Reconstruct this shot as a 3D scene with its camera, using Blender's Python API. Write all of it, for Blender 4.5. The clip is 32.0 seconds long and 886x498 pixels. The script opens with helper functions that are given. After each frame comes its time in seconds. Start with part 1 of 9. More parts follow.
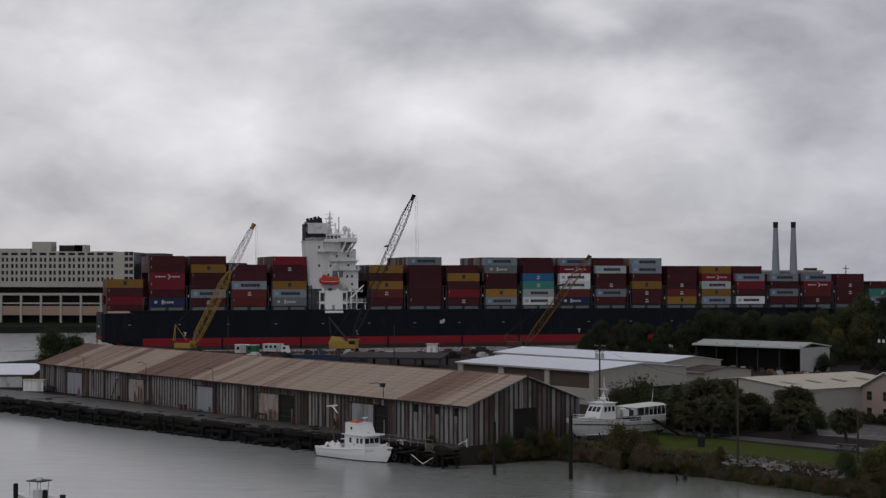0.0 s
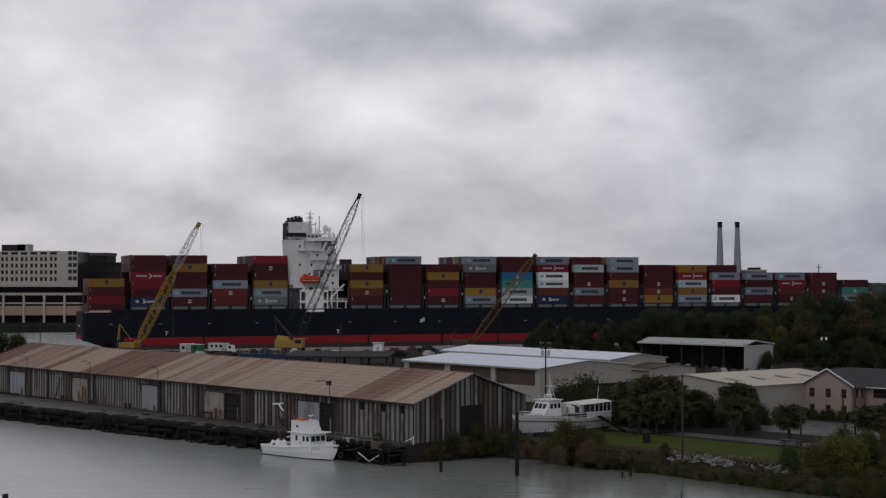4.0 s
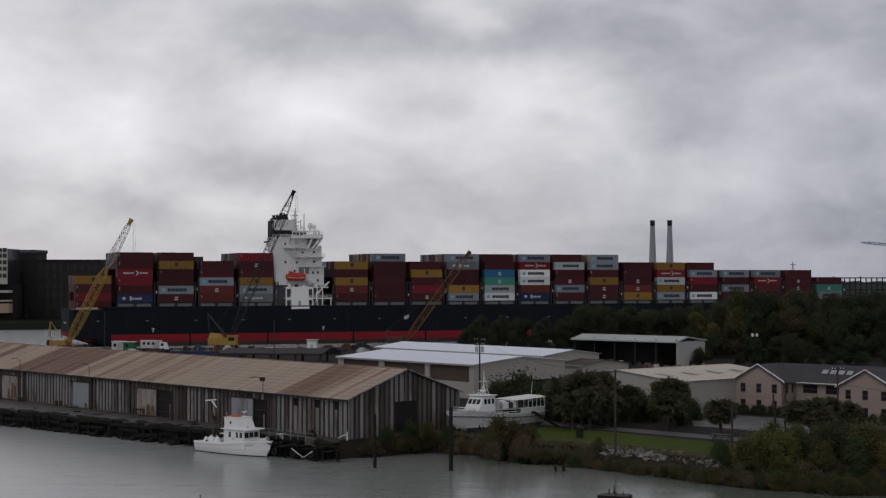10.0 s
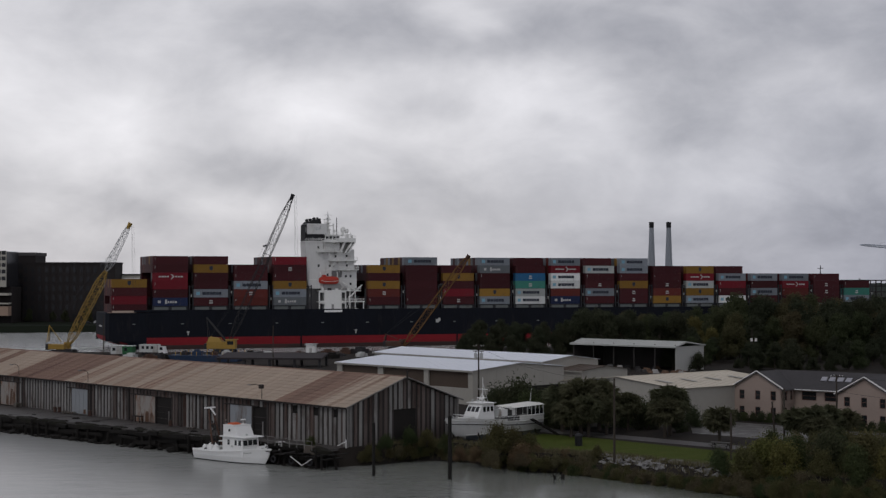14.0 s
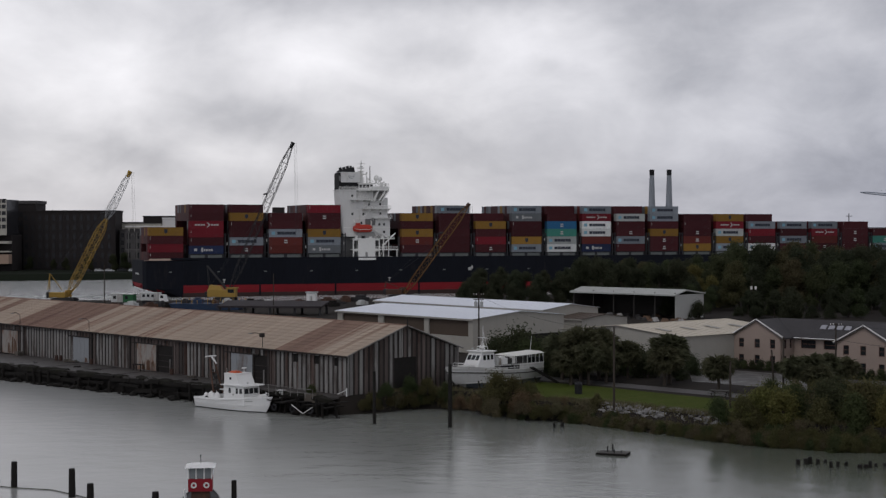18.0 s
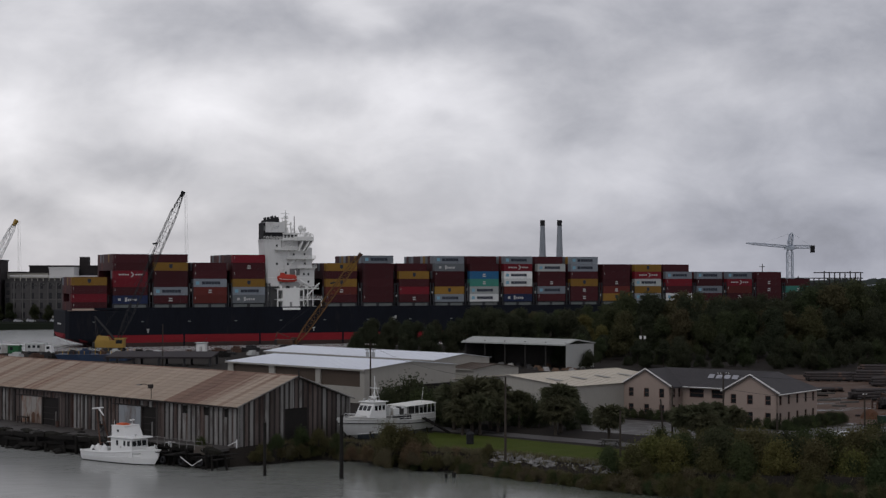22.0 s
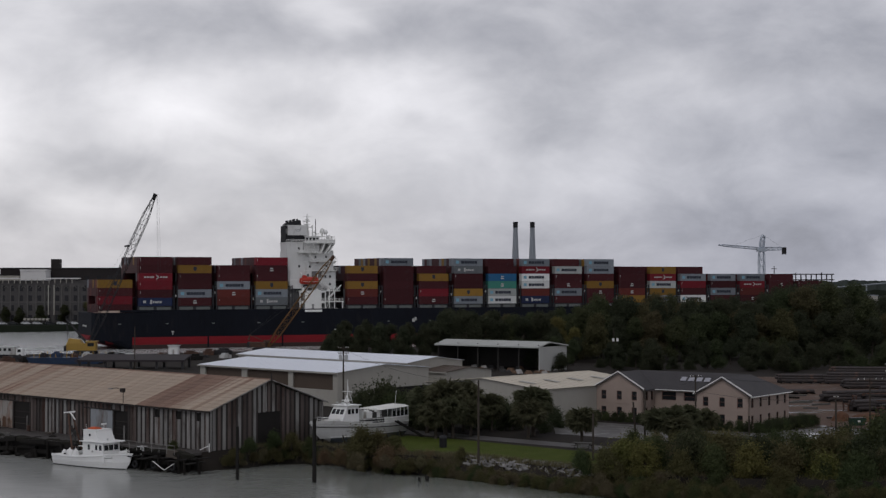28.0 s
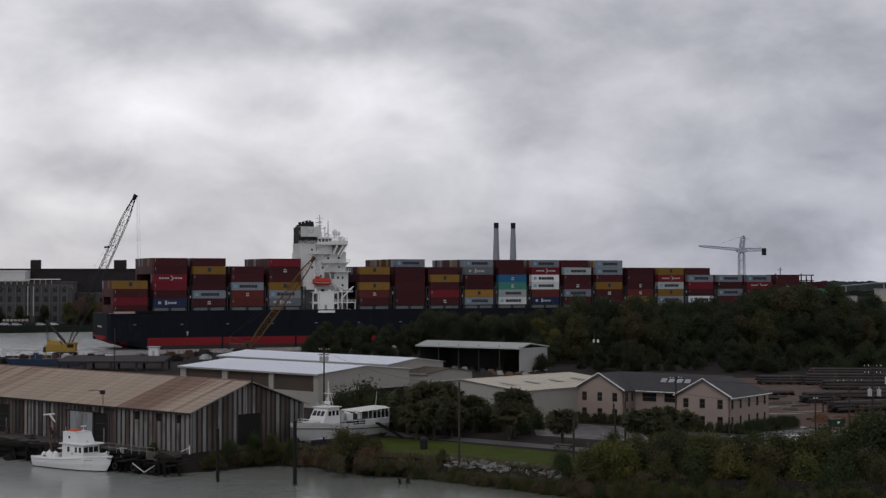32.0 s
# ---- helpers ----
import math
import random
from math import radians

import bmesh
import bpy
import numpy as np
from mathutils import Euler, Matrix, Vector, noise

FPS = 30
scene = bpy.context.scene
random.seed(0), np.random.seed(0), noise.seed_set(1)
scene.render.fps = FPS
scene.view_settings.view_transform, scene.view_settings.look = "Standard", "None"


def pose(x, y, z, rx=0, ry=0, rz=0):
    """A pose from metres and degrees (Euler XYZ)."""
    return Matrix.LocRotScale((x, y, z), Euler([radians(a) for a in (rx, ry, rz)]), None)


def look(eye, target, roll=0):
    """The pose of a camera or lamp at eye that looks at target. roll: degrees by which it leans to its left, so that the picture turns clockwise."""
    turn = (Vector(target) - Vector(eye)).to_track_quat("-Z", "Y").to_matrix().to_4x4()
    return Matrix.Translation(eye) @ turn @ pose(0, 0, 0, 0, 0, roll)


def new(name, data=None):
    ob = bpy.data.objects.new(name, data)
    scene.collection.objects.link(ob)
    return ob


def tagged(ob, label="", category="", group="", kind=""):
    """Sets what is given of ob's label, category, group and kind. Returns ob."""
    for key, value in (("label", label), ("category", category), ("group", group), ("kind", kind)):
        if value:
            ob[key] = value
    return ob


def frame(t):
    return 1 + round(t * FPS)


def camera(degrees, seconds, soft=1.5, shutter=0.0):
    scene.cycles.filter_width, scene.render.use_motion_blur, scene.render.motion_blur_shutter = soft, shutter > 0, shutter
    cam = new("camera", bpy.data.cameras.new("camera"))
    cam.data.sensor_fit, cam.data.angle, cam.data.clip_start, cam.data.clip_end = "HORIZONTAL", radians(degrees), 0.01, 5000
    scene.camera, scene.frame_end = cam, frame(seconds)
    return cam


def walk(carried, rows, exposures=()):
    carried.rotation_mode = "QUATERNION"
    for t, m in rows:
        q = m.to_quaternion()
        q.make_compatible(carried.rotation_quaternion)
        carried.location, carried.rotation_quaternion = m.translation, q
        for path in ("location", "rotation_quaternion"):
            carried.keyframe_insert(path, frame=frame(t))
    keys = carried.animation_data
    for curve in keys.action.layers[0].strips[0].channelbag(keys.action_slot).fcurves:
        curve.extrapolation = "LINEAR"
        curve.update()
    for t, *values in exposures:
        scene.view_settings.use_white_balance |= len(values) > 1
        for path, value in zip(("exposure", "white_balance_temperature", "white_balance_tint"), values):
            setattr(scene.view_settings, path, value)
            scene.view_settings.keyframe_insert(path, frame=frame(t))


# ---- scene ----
# seconds, turn to the right, tilt down, lean (degrees), height of the eye (metres)
PATH = [
    (0, -4.398, -1.121, -0.025, 24.70), (0.5, -3.532, -1.120, -0.010, 24.69), (1, -2.853, -1.117, -0.009, 24.63),
    (1.5, -2.418, -1.117, 0.005, 24.60), (2, -2.414, -1.125, 0.026, 24.52), (2.5, -2.415, -1.129, -0.003, 24.44),
    (3, -2.415, -1.129, 0.042, 24.36), (3.5, -2.417, -1.125, 0.032, 24.36), (5.5, -2.420, -1.105, 0.048, 24.24),
    (6, -2.420, -1.099, 0.034, 24.23), (6.5, -2.266, -1.078, 0.016, 24.19), (7, -1.664, -1.057, 0.021, 24.17),
    (7.5, -1.041, -1.054, -0.011, 24.15), (8, -0.422, -1.043, -0.011, 24.11), (8.5, -0.002, -1.034, -0.014, 24.04),
    (9, 0.000, -1.042, -0.008, 24.00), (9.5, 0.004, -1.044, -0.004, 24.02), (10, 0.007, -1.048, 0.021, 24.03),
    (10.5, 0.007, -1.047, 0.019, 24.04), (11, 0.004, -1.058, 0.009, 24.06), (11.5, 0.004, -1.056, -0.007, 24.08),
    (12, 0.006, -1.067, 0.013, 24.11), (12.5, 0.021, -1.064, 0.005, 24.40), (13, 0.032, -1.076, 0.038, 24.73),
    (13.5, 0.040, -1.091, -0.008, 24.86), (15.5, 0.058, -1.031, 0.003, 25.01), (16, 0.057, -0.706, 0.012, 25.00),
    (16.5, 0.050, -0.168, 0.031, 25.02), (17, 0.049, 0.420, 0.026, 25.05), (17.5, 0.045, 0.756, 0.032, 25.00),
    (18, 0.036, 0.841, 0.014, 25.09), (18.5, 0.043, 0.628, 0.016, 25.13), (19, 0.035, -0.235, 0.014, 25.11),
    (19.5, 0.024, -0.902, -0.005, 25.10), (20, 0.016, -1.008, -0.034, 25.08), (20.5, 0.010, -0.986, -0.036, 25.17),
    (21, 1.188, -1.008, -0.047, 25.10), (21.5, 3.073, -0.994, -0.056, 25.13), (22, 4.022, -1.000, -0.036, 25.11),
    (22.5, 4.058, -1.002, -0.024, 25.11), (23, 4.052, -1.000, -0.026, 25.13), (23.5, 4.052, -0.995, -0.037, 25.28),
    (24, 4.050, -1.006, -0.001, 25.25), (24.5, 4.086, -1.031, -0.019, 25.27), (25, 4.364, -1.031, -0.029, 25.28),
    (25.5, 4.913, -1.034, -0.002, 25.31), (27.5, 5.018, -1.062, 0.001, 25.34), (28, 5.018, -1.062, 0.001, 25.34),
    (28.5, 5.018, -1.062, 0.001, 25.34), (29, 5.018, -1.062, 0.001, 25.34), (29.5, 5.018, -1.062, 0.001, 25.34),
    (30, 5.018, -1.062, 0.001, 25.34), (30.5, 5.111, -1.062, -0.000, 25.34), (31, 5.326, -1.067, -0.008, 25.32),
    (31.5, 5.527, -1.094, 0.005, 25.35), (32, 5.727, -1.087, -0.007, 25.48),
]
cam = camera(31.825, 32.0, soft=1.35)
walk(cam, [(t, pose(0, 0, z, 90 - tilt, 0, -turn) @ pose(0, 0, 0, 0, 0, -lean)) for t, turn, tilt, lean, z in PATH],
     exposures=[(0, -0.08), (6, -0.05), (12, -0.02), (16, 0.0), (17.2, 0.1), (18.5, 0.1), (20, 0.03), (25, 0.07), (32, 0.09)])

# ---- world and light: a closed overcast sky over a hidden sun ----
world = bpy.data.worlds.new("overcast_sky")
scene.world = world
world.use_nodes = True
wn, wl = world.node_tree.nodes, world.node_tree.links
wn.clear()


def wnode(kind, **values):
    n = wn.new(kind)
    for k, v in values.items():
        n.inputs[k].default_value = v
    return n


w_out, w_bg = wnode("ShaderNodeOutputWorld"), wnode("ShaderNodeBackground", Strength=1.0)
w_co, w_xyz = wnode("ShaderNodeTexCoord"), wnode("ShaderNodeSeparateXYZ")
wl.new(w_co.outputs["Generated"], w_xyz.inputs[0])


def wmath(op, a, b=0.0, c=0.0):
    n = wn.new("ShaderNodeMath")
    n.operation = op
    for i, q in enumerate((a, b, c)):
        if isinstance(q, (int, float)):
            n.inputs[i].default_value = q
        else:
            wl.new(q, n.inputs[i])
    return n.outputs[0]


# bearing and height of the view as tangents, stirred a little so that cloud edges fray
w_fray = wnode("ShaderNodeTexNoise", Scale=9.0, Detail=4.0, Roughness=0.55)
w_map = wnode("ShaderNodeMapping", Scale=(1.0, 1.0, 1.4))
wl.new(w_co.outputs["Generated"], w_map.inputs[0])
wl.new(w_map.outputs[0], w_fray.inputs["Vector"])
w_tone = wnode("ShaderNodeSeparateColor")
wl.new(w_fray.outputs["Color"], w_tone.inputs[0])
w_u = wmath("ADD", wmath("DIVIDE", w_xyz.outputs[0], w_xyz.outputs[1]), wmath("MULTIPLY_ADD", w_tone.outputs[0], 0.07, -0.035))
w_v = wmath("ADD", wmath("DIVIDE", w_xyz.outputs[2], w_xyz.outputs[1]), wmath("MULTIPLY_ADD", w_tone.outputs[1], 0.06, -0.03))
w_uv = wnode("ShaderNodeCombineXYZ")
wl.new(w_u, w_uv.inputs[0])
wl.new(w_v, w_uv.inputs[1])
# soft banks of cloud: bearing, height, half width, half height, how much lighter or darker
CLOUDS = [(-0.24, 0.12, 0.17, 0.11, 0.09), (-0.22, 0.09, 0.075, 0.035, 0.169), (-0.07, 0.125, 0.07, 0.034, 0.182), (-0.1, 0.1, 0.05, 0.022, 0.104), (0.075, 0.117, 0.07, 0.036, 0.195), (0.02, 0.17, 0.04, 0.018, 0.16),
          (-0.045, 0.08, 0.07, 0.026, 0.13), (0.04, 0.085, 0.06, 0.026, 0.104), (-0.125, 0.05, 0.055, 0.02, 0.13), (0.275, 0.113, 0.045, 0.028, 0.078), (0.19, 0.038, 0.075, 0.015, 0.05), (0.23, 0.02, 0.2, 0.04, -0.15), (-0.31, 0.13, 0.08, 0.06, 0.104),
          (-0.08, 0.157, 0.1, 0.03, -0.129), (-0.2, 0.043, 0.06, 0.018, -0.121), (-0.11, 0.066, 0.042, 0.022, -0.11), (-0.15, 0.074, 0.05, 0.018, -0.066), (0.06, 0.157, 0.09, 0.027, -0.107), (0.077, 0.093, 0.03, 0.011, -0.12),
          (0.16, 0.157, 0.11, 0.04, -0.107), (0.165, 0.105, 0.05, 0.024, -0.132), (0.245, 0.095, 0.055, 0.024, -0.06), (0.22, 0.055, 0.11, 0.028, -0.04), (-0.005, 0.098, 0.03, 0.014, -0.066), (0.3, 0.02, 0.12, 0.03, -0.077),
          (0.34, 0.15, 0.12, 0.07, -0.17), (0.33, 0.07, 0.09, 0.05, -0.099), (0.47, 0.11, 0.12, 0.09, -0.11), (-0.33, 0.05, 0.06, 0.02, -0.077), (-0.29, 0.165, 0.06, 0.02, -0.043)]
w_sum = None
for u0, v0, ru, rv, gain in CLOUDS:
    d = wmath("SQRT", wmath("ADD", wmath("POWER", wmath("MULTIPLY_ADD", w_u, 1 / ru, -u0 / ru), 2.0), wmath("POWER", wmath("MULTIPLY_ADD", w_v, 1 / rv, -v0 / rv), 2.0)))
    r = wn.new("ShaderNodeMapRange")
    r.interpolation_type = "SMOOTHSTEP"
    r.inputs[1].default_value, r.inputs[2].default_value, r.inputs[3].default_value, r.inputs[4].default_value = 0.1, 1.35, gain, 0.0
    wl.new(d, r.inputs[0])
    w_sum = r.outputs[0] if w_sum is None else wmath("ADD", w_sum, r.outputs[0])
w_big = wnode("ShaderNodeTexNoise", Scale=14.0, Detail=9.0, Roughness=0.56, Distortion=0.25)
w_map2 = wnode("ShaderNodeMapping", Scale=(1.0, 1.0, 1.75), Location=(0.4, 0.1, 0.3))
wl.new(w_co.outputs["Generated"], w_map2.inputs[0])
wl.new(w_map2.outputs[0], w_big.inputs["Vector"])
w_val = wmath("ADD", w_sum, wmath("MULTIPLY_ADD", w_big.outputs[0], 0.46, 0.33))
# the cover thickens and darkens overhead, where it hides the sun
w_high = wn.new("ShaderNodeMapRange")
w_high.inputs[1].default_value, w_high.inputs[2].default_value, w_high.inputs[3].default_value, w_high.inputs[4].default_value = 0.16, 0.62, 1.0, 0.66
wl.new(w_xyz.outputs[2], w_high.inputs[0])
w_val = wmath("MULTIPLY", w_val, w_high.outputs[0])
w_ramp = wn.new("ShaderNodeValToRGB")
w_ramp.color_ramp.elements[0].position, w_ramp.color_ramp.elements[0].color = 0.0, (0.0, 0.0, 0.002, 1)
w_ramp.color_ramp.elements[1].position, w_ramp.color_ramp.elements[1].color = 1.0, (1.0, 0.985, 1.025, 1)
e = w_ramp.color_ramp.elements.new(0.35)
e.color = (0.342, 0.345, 0.385, 1)
e = w_ramp.color_ramp.elements.new(0.7)
e.color = (0.70, 0.692, 0.728, 1)
w_sky = wn.new("ShaderNodeTexSky")
w_sky.sky_type, w_sky.sun_disc, w_sky.sun_elevation, w_sky.sun_rotation = "NISHITA", False, radians(38), radians(-35)
w_dim = wn.new("ShaderNodeMix")
w_dim.data_type, w_dim.blend_type = "RGBA", "MULTIPLY"
w_dim.inputs[0].default_value = 1.0
w_dim.inputs[7].default_value = (0.10, 0.10, 0.10, 1)
w_cover = wn.new("ShaderNodeMix")
w_cover.data_type = "RGBA"
w_cover.inputs[0].default_value = 0.96
wl.new(w_sky.outputs[0], w_dim.inputs[6])
wl.new(w_val, w_ramp.inputs[0])
wl.new(w_dim.outputs[2], w_cover.inputs[6])
# the cover turns bluer towards the sea
w_sea, w_blue = wn.new("ShaderNodeMapRange"), wn.new("ShaderNodeMix")
w_sea.inputs[1].default_value, w_sea.inputs[2].default_value = 0.0, 0.32
w_blue.data_type, w_blue.blend_type = "RGBA", "MULTIPLY"
w_blue.inputs[7].default_value = (0.955, 0.98, 1.045, 1)
wl.new(w_u, w_sea.inputs[0])
w_low = wn.new("ShaderNodeMapRange")
w_low.inputs[1].default_value, w_low.inputs[2].default_value, w_low.inputs[3].default_value, w_low.inputs[4].default_value = 0.03, 0.14, 1.0, 0.25
wl.new(w_v, w_low.inputs[0])
wl.new(wmath("MULTIPLY", w_sea.outputs[0], w_low.outputs[0]), w_blue.inputs[0])
wl.new(w_ramp.outputs[0], w_blue.inputs[6])
wl.new(w_blue.outputs[2], w_cover.inputs[7])
wl.new(w_cover.outputs[2], w_bg.inputs["Color"])
wl.new(w_bg.outputs[0], w_out.inputs[0])

sun = new("sun", bpy.data.lights.new("sun", "SUN"))
sun.data.energy, sun.data.angle, sun.data.color = 0.5, radians(25), (1.0, 0.96, 0.9)
sun.matrix_world = look((0, 0, 300), (0.5 * 300, 0.75 * 300, 0))


# ---- materials ----
MATS = {}


def mat(name, base, rough=0.7, metal=0.0, vary=0.15, scale=1.0, bump=0.0, bscale=None, second=None, stretch=(1, 1, 1), per_piece=0.0, stain=0.0, spec=0.2, turn=None):
    """A surface with grain and stains at two scales; second: the colour that the stains lead to; per_piece: spread of value from piece to piece; turn: lay the pattern over the whole place, turned so, in place of each piece."""
    if name in MATS:
        return MATS[name]
    m = bpy.data.materials.new(name)
    m.use_nodes = True
    MATS[name] = m
    nt = m.node_tree
    n, ln = nt.nodes, nt.links
    b = n["Principled BSDF"]
    b.inputs["Roughness"].default_value, b.inputs["Metallic"].default_value = rough, metal
    b.inputs["Specular IOR Level"].default_value = spec
    co, mp = n.new("ShaderNodeTexCoord"), n.new("ShaderNodeMapping")
    mp.inputs["Scale"].default_value = stretch
    if turn is None:
        ln.new(co.outputs["Object"], mp.inputs[0])
    else:
        where, swing = n.new("ShaderNodeNewGeometry"), n.new("ShaderNodeMapping")
        swing.vector_type = "POINT"
        swing.inputs["Rotation"].default_value = (0, 0, radians(-turn))
        ln.new(where.outputs["Position"], swing.inputs[0])
        ln.new(swing.outputs[0], mp.inputs[0])
    big, fine = n.new("ShaderNodeTexNoise"), n.new("ShaderNodeTexNoise")
    big.inputs["Scale"].default_value, big.inputs["Detail"].default_value = 0.22 * scale, 4
    fine.inputs["Scale"].default_value, fine.inputs["Detail"].default_value = 2.3 * scale, 6
    for t in (big, fine):
        ln.new(mp.outputs[0], t.inputs["Vector"])
    dark = tuple(c * (1 - 2.2 * vary) for c in base) + (1,)
    light = tuple(min(1, c * (1 + 1.6 * vary)) for c in base) + (1,)
    ramp = n.new("ShaderNodeMix")
    ramp.data_type = "RGBA"
    ramp.inputs[6].default_value, ramp.inputs[7].default_value = dark, light
    mean = n.new("ShaderNodeMath")
    mean.operation = "MULTIPLY_ADD"
    mean.inputs[1].default_value = 0.5
    half = n.new("ShaderNodeMath")
    half.operation = "MULTIPLY"
    half.inputs[1].default_value = 0.5
    ln.new(big.outputs[0], half.inputs[0])
    ln.new(fine.outputs[0], mean.inputs[0])
    ln.new(half.outputs[0], mean.inputs[2])
    ln.new(mean.outputs[0], ramp.inputs[0])
    col = ramp.outputs[2]
    if second:
        st, cut = n.new("ShaderNodeTexNoise"), n.new("ShaderNodeMapRange")
        st.inputs["Scale"].default_value, st.inputs["Detail"].default_value, st.inputs["Roughness"].default_value = 0.6 * scale, 8, 0.65
        ln.new(mp.outputs[0], st.inputs["Vector"])
        cut.inputs[1].default_value, cut.inputs[2].default_value = 0.62 - 0.3 * stain, 0.80 - 0.3 * stain
        ln.new(st.outputs[0], cut.inputs[0])
        mx = n.new("ShaderNodeMix")
        mx.data_type = "RGBA"
        mx.inputs[7].default_value = (*second, 1)
        ln.new(cut.outputs[0], mx.inputs[0])
        ln.new(col, mx.inputs[6])
        col = mx.outputs[2]
    if per_piece:
        info, rng, hsv = n.new("ShaderNodeObjectInfo"), n.new("ShaderNodeMapRange"), n.new("ShaderNodeHueSaturation")
        rng.inputs[3].default_value, rng.inputs[4].default_value = 1 - per_piece, 1 + per_piece
        ln.new(info.outputs["Random"], rng.inputs[0])
        ln.new(rng.outputs[0], hsv.inputs["Value"])
        ln.new(col, hsv.inputs["Color"])
        col = hsv.outputs[0]
    ln.new(col, b.inputs["Base Color"])
    if bump:
        bp, tx = n.new("ShaderNodeBump"), n.new("ShaderNodeTexNoise")
        tx.inputs["Scale"].default_value, tx.inputs["Detail"].default_value = bscale or 3 * scale, 5
        ln.new(mp.outputs[0], tx.inputs["Vector"])
        bp.inputs["Strength"].default_value, bp.inputs["Distance"].default_value = bump, 0.1
        ln.new(tx.outputs[0], bp.inputs["Height"])
        ln.new(bp.outputs[0], b.inputs["Normal"])
    return m


# ---- mesh helpers ----
class Form:
    """Gathers boxes, prisms and rods into one mesh."""

    def __init__(self):
        self.v, self.f, self.mi = [], [], []

    def add(self, vs, fs, m=None, k=0):
        o = len(self.v)
        for p in vs:
            p = Vector(p)
            self.v.append(tuple(m @ p) if m is not None else tuple(p))
        for q in fs:
            self.f.append(tuple(i + o for i in q))
            self.mi.append(k)
        return self

    def box(self, x0, x1, y0, y1, z0, z1, m=None, k=0):
        return self.add([(x0, y0, z0), (x1, y0, z0), (x1, y1, z0), (x0, y1, z0), (x0, y0, z1), (x1, y0, z1), (x1, y1, z1), (x0, y1, z1)],
                        [(3, 2, 1, 0), (4, 5, 6, 7), (0, 1, 5, 4), (1, 2, 6, 5), (2, 3, 7, 6), (3, 0, 4, 7)], m, k)

    def rod(self, a, b, r0, r1=None, n=6, k=0, caps=True):
        a, b = Vector(a), Vector(b)
        r1 = r0 if r1 is None else r1
        q = (b - a).to_track_quat("Z", "Y").to_matrix()
        vs = []
        for c, r in ((a, r0), (b, r1)):
            for i in range(n):
                w = 2 * math.pi * i / n
                vs.append(c + q @ Vector((r * math.cos(w), r * math.sin(w), 0)))
        fs = [(i, (i + 1) % n, n + (i + 1) % n, n + i) for i in range(n)]
        if caps:
            fs += [tuple(range(n - 1, -1, -1)), tuple(range(n, 2 * n))]
        return self.add(vs, fs, None, k)

    def loft(self, rings, k=0, caps=True, closed=True):
        """Skin over rings of equally many points."""
        n = len(rings[0])
        vs = [p for r in rings for p in r]
        fs = []
        for j in range(len(rings) - 1):
            for i in range(n if closed else n - 1):
                a, b = j * n + i, j * n + (i + 1) % n
                fs.append((a, b, b + n, a + n))
        if caps:
            fs += [tuple(range(n - 1, -1, -1)), tuple(range((len(rings) - 1) * n, len(rings) * n))]
        return self.add(vs, fs, None, k)

    def tube(self, pts, r, n=5):
        """One round bar bent through points."""
        pts = [Vector(p) for p in pts]
        rings = []
        for i, p in enumerate(pts):
            q = (pts[min(i + 1, len(pts) - 1)] - pts[max(i - 1, 0)]).to_track_quat("Z", "Y").to_matrix()
            rings.append([p + q @ Vector((r * math.cos(2 * math.pi * j / n), r * math.sin(2 * math.pi * j / n), 0)) for j in range(n)])
        return self.loft(rings)

    def mesh(self, name, mats, smooth=False):
        me = bpy.data.meshes.new(name)
        me.from_pydata(self.v, [], self.f)
        for m in (mats if isinstance(mats, (list, tuple)) else [mats]):
            me.materials.append(m)
        me.polygons.foreach_set("material_index", self.mi)
        if smooth:
            me.polygons.foreach_set("use_smooth", [True] * len(me.polygons))
        me.update()
        return me


def part(name, form, material, parent=None, label="", m=None, smooth=False):
    """One mesh object of a form (or of a mesh that is there already), under a thing or a part."""
    me = form if isinstance(form, bpy.types.Mesh) else form.mesh(name, material, smooth)
    ob = new(name, me)
    if parent:
        ob.parent = parent
    if m is not None:
        ob.matrix_local = m
    if label:
        ob["label"] = label
    return ob


def thing(name, m, label, category, group="", kind=""):
    ob = new(name)
    ob.matrix_world = m
    return tagged(ob, label, category, group, kind)


def single(name, form, material, label, category, m=None, group="", kind="", smooth=False):
    return tagged(part(name, form, material, None, "", m, smooth), label, category, group, kind)

STEEL_WHITE = mat("ship_white_paint", (0.72, 0.72, 0.70), 0.5, vary=0.07, scale=0.6, second=(0.45, 0.38, 0.32), stain=0.0)
HULL_BLUE = mat("hull_blue_black_paint", (0.0075, 0.009, 0.014), 0.7, vary=0.3, scale=0.25, second=(0.020, 0.018, 0.020), stretch=(2.5, 1, 0.5), stain=0.15, spec=0.10)
HULL_RED = mat("boot_topping_red", (0.20, 0.016, 0.022), 0.7, vary=0.2, scale=0.5, second=(0.15, 0.03, 0.03), stretch=(0.4, 1, 3), stain=0.15, spec=0.1)
CONCRETE = mat("worn_concrete", (0.10, 0.096, 0.09), 0.9, vary=0.2, scale=0.8, bump=0.3, second=(0.05, 0.047, 0.043), stain=0.3)
DARK_TIMBER = mat("tarred_timber", (0.014, 0.0125, 0.011), 0.9, vary=0.3, scale=1.5, bump=0.5)
WHITE_ROOF = mat("white_metal_roof", (0.74, 0.77, 0.83), 0.45, vary=0.07, scale=0.5, second=(0.5, 0.5, 0.5))
BEIGE_ROOF = mat("weathered_beige_roof", (0.52, 0.47, 0.39), 0.7, vary=0.12, scale=0.5, second=(0.34, 0.30, 0.25), stain=0.2)
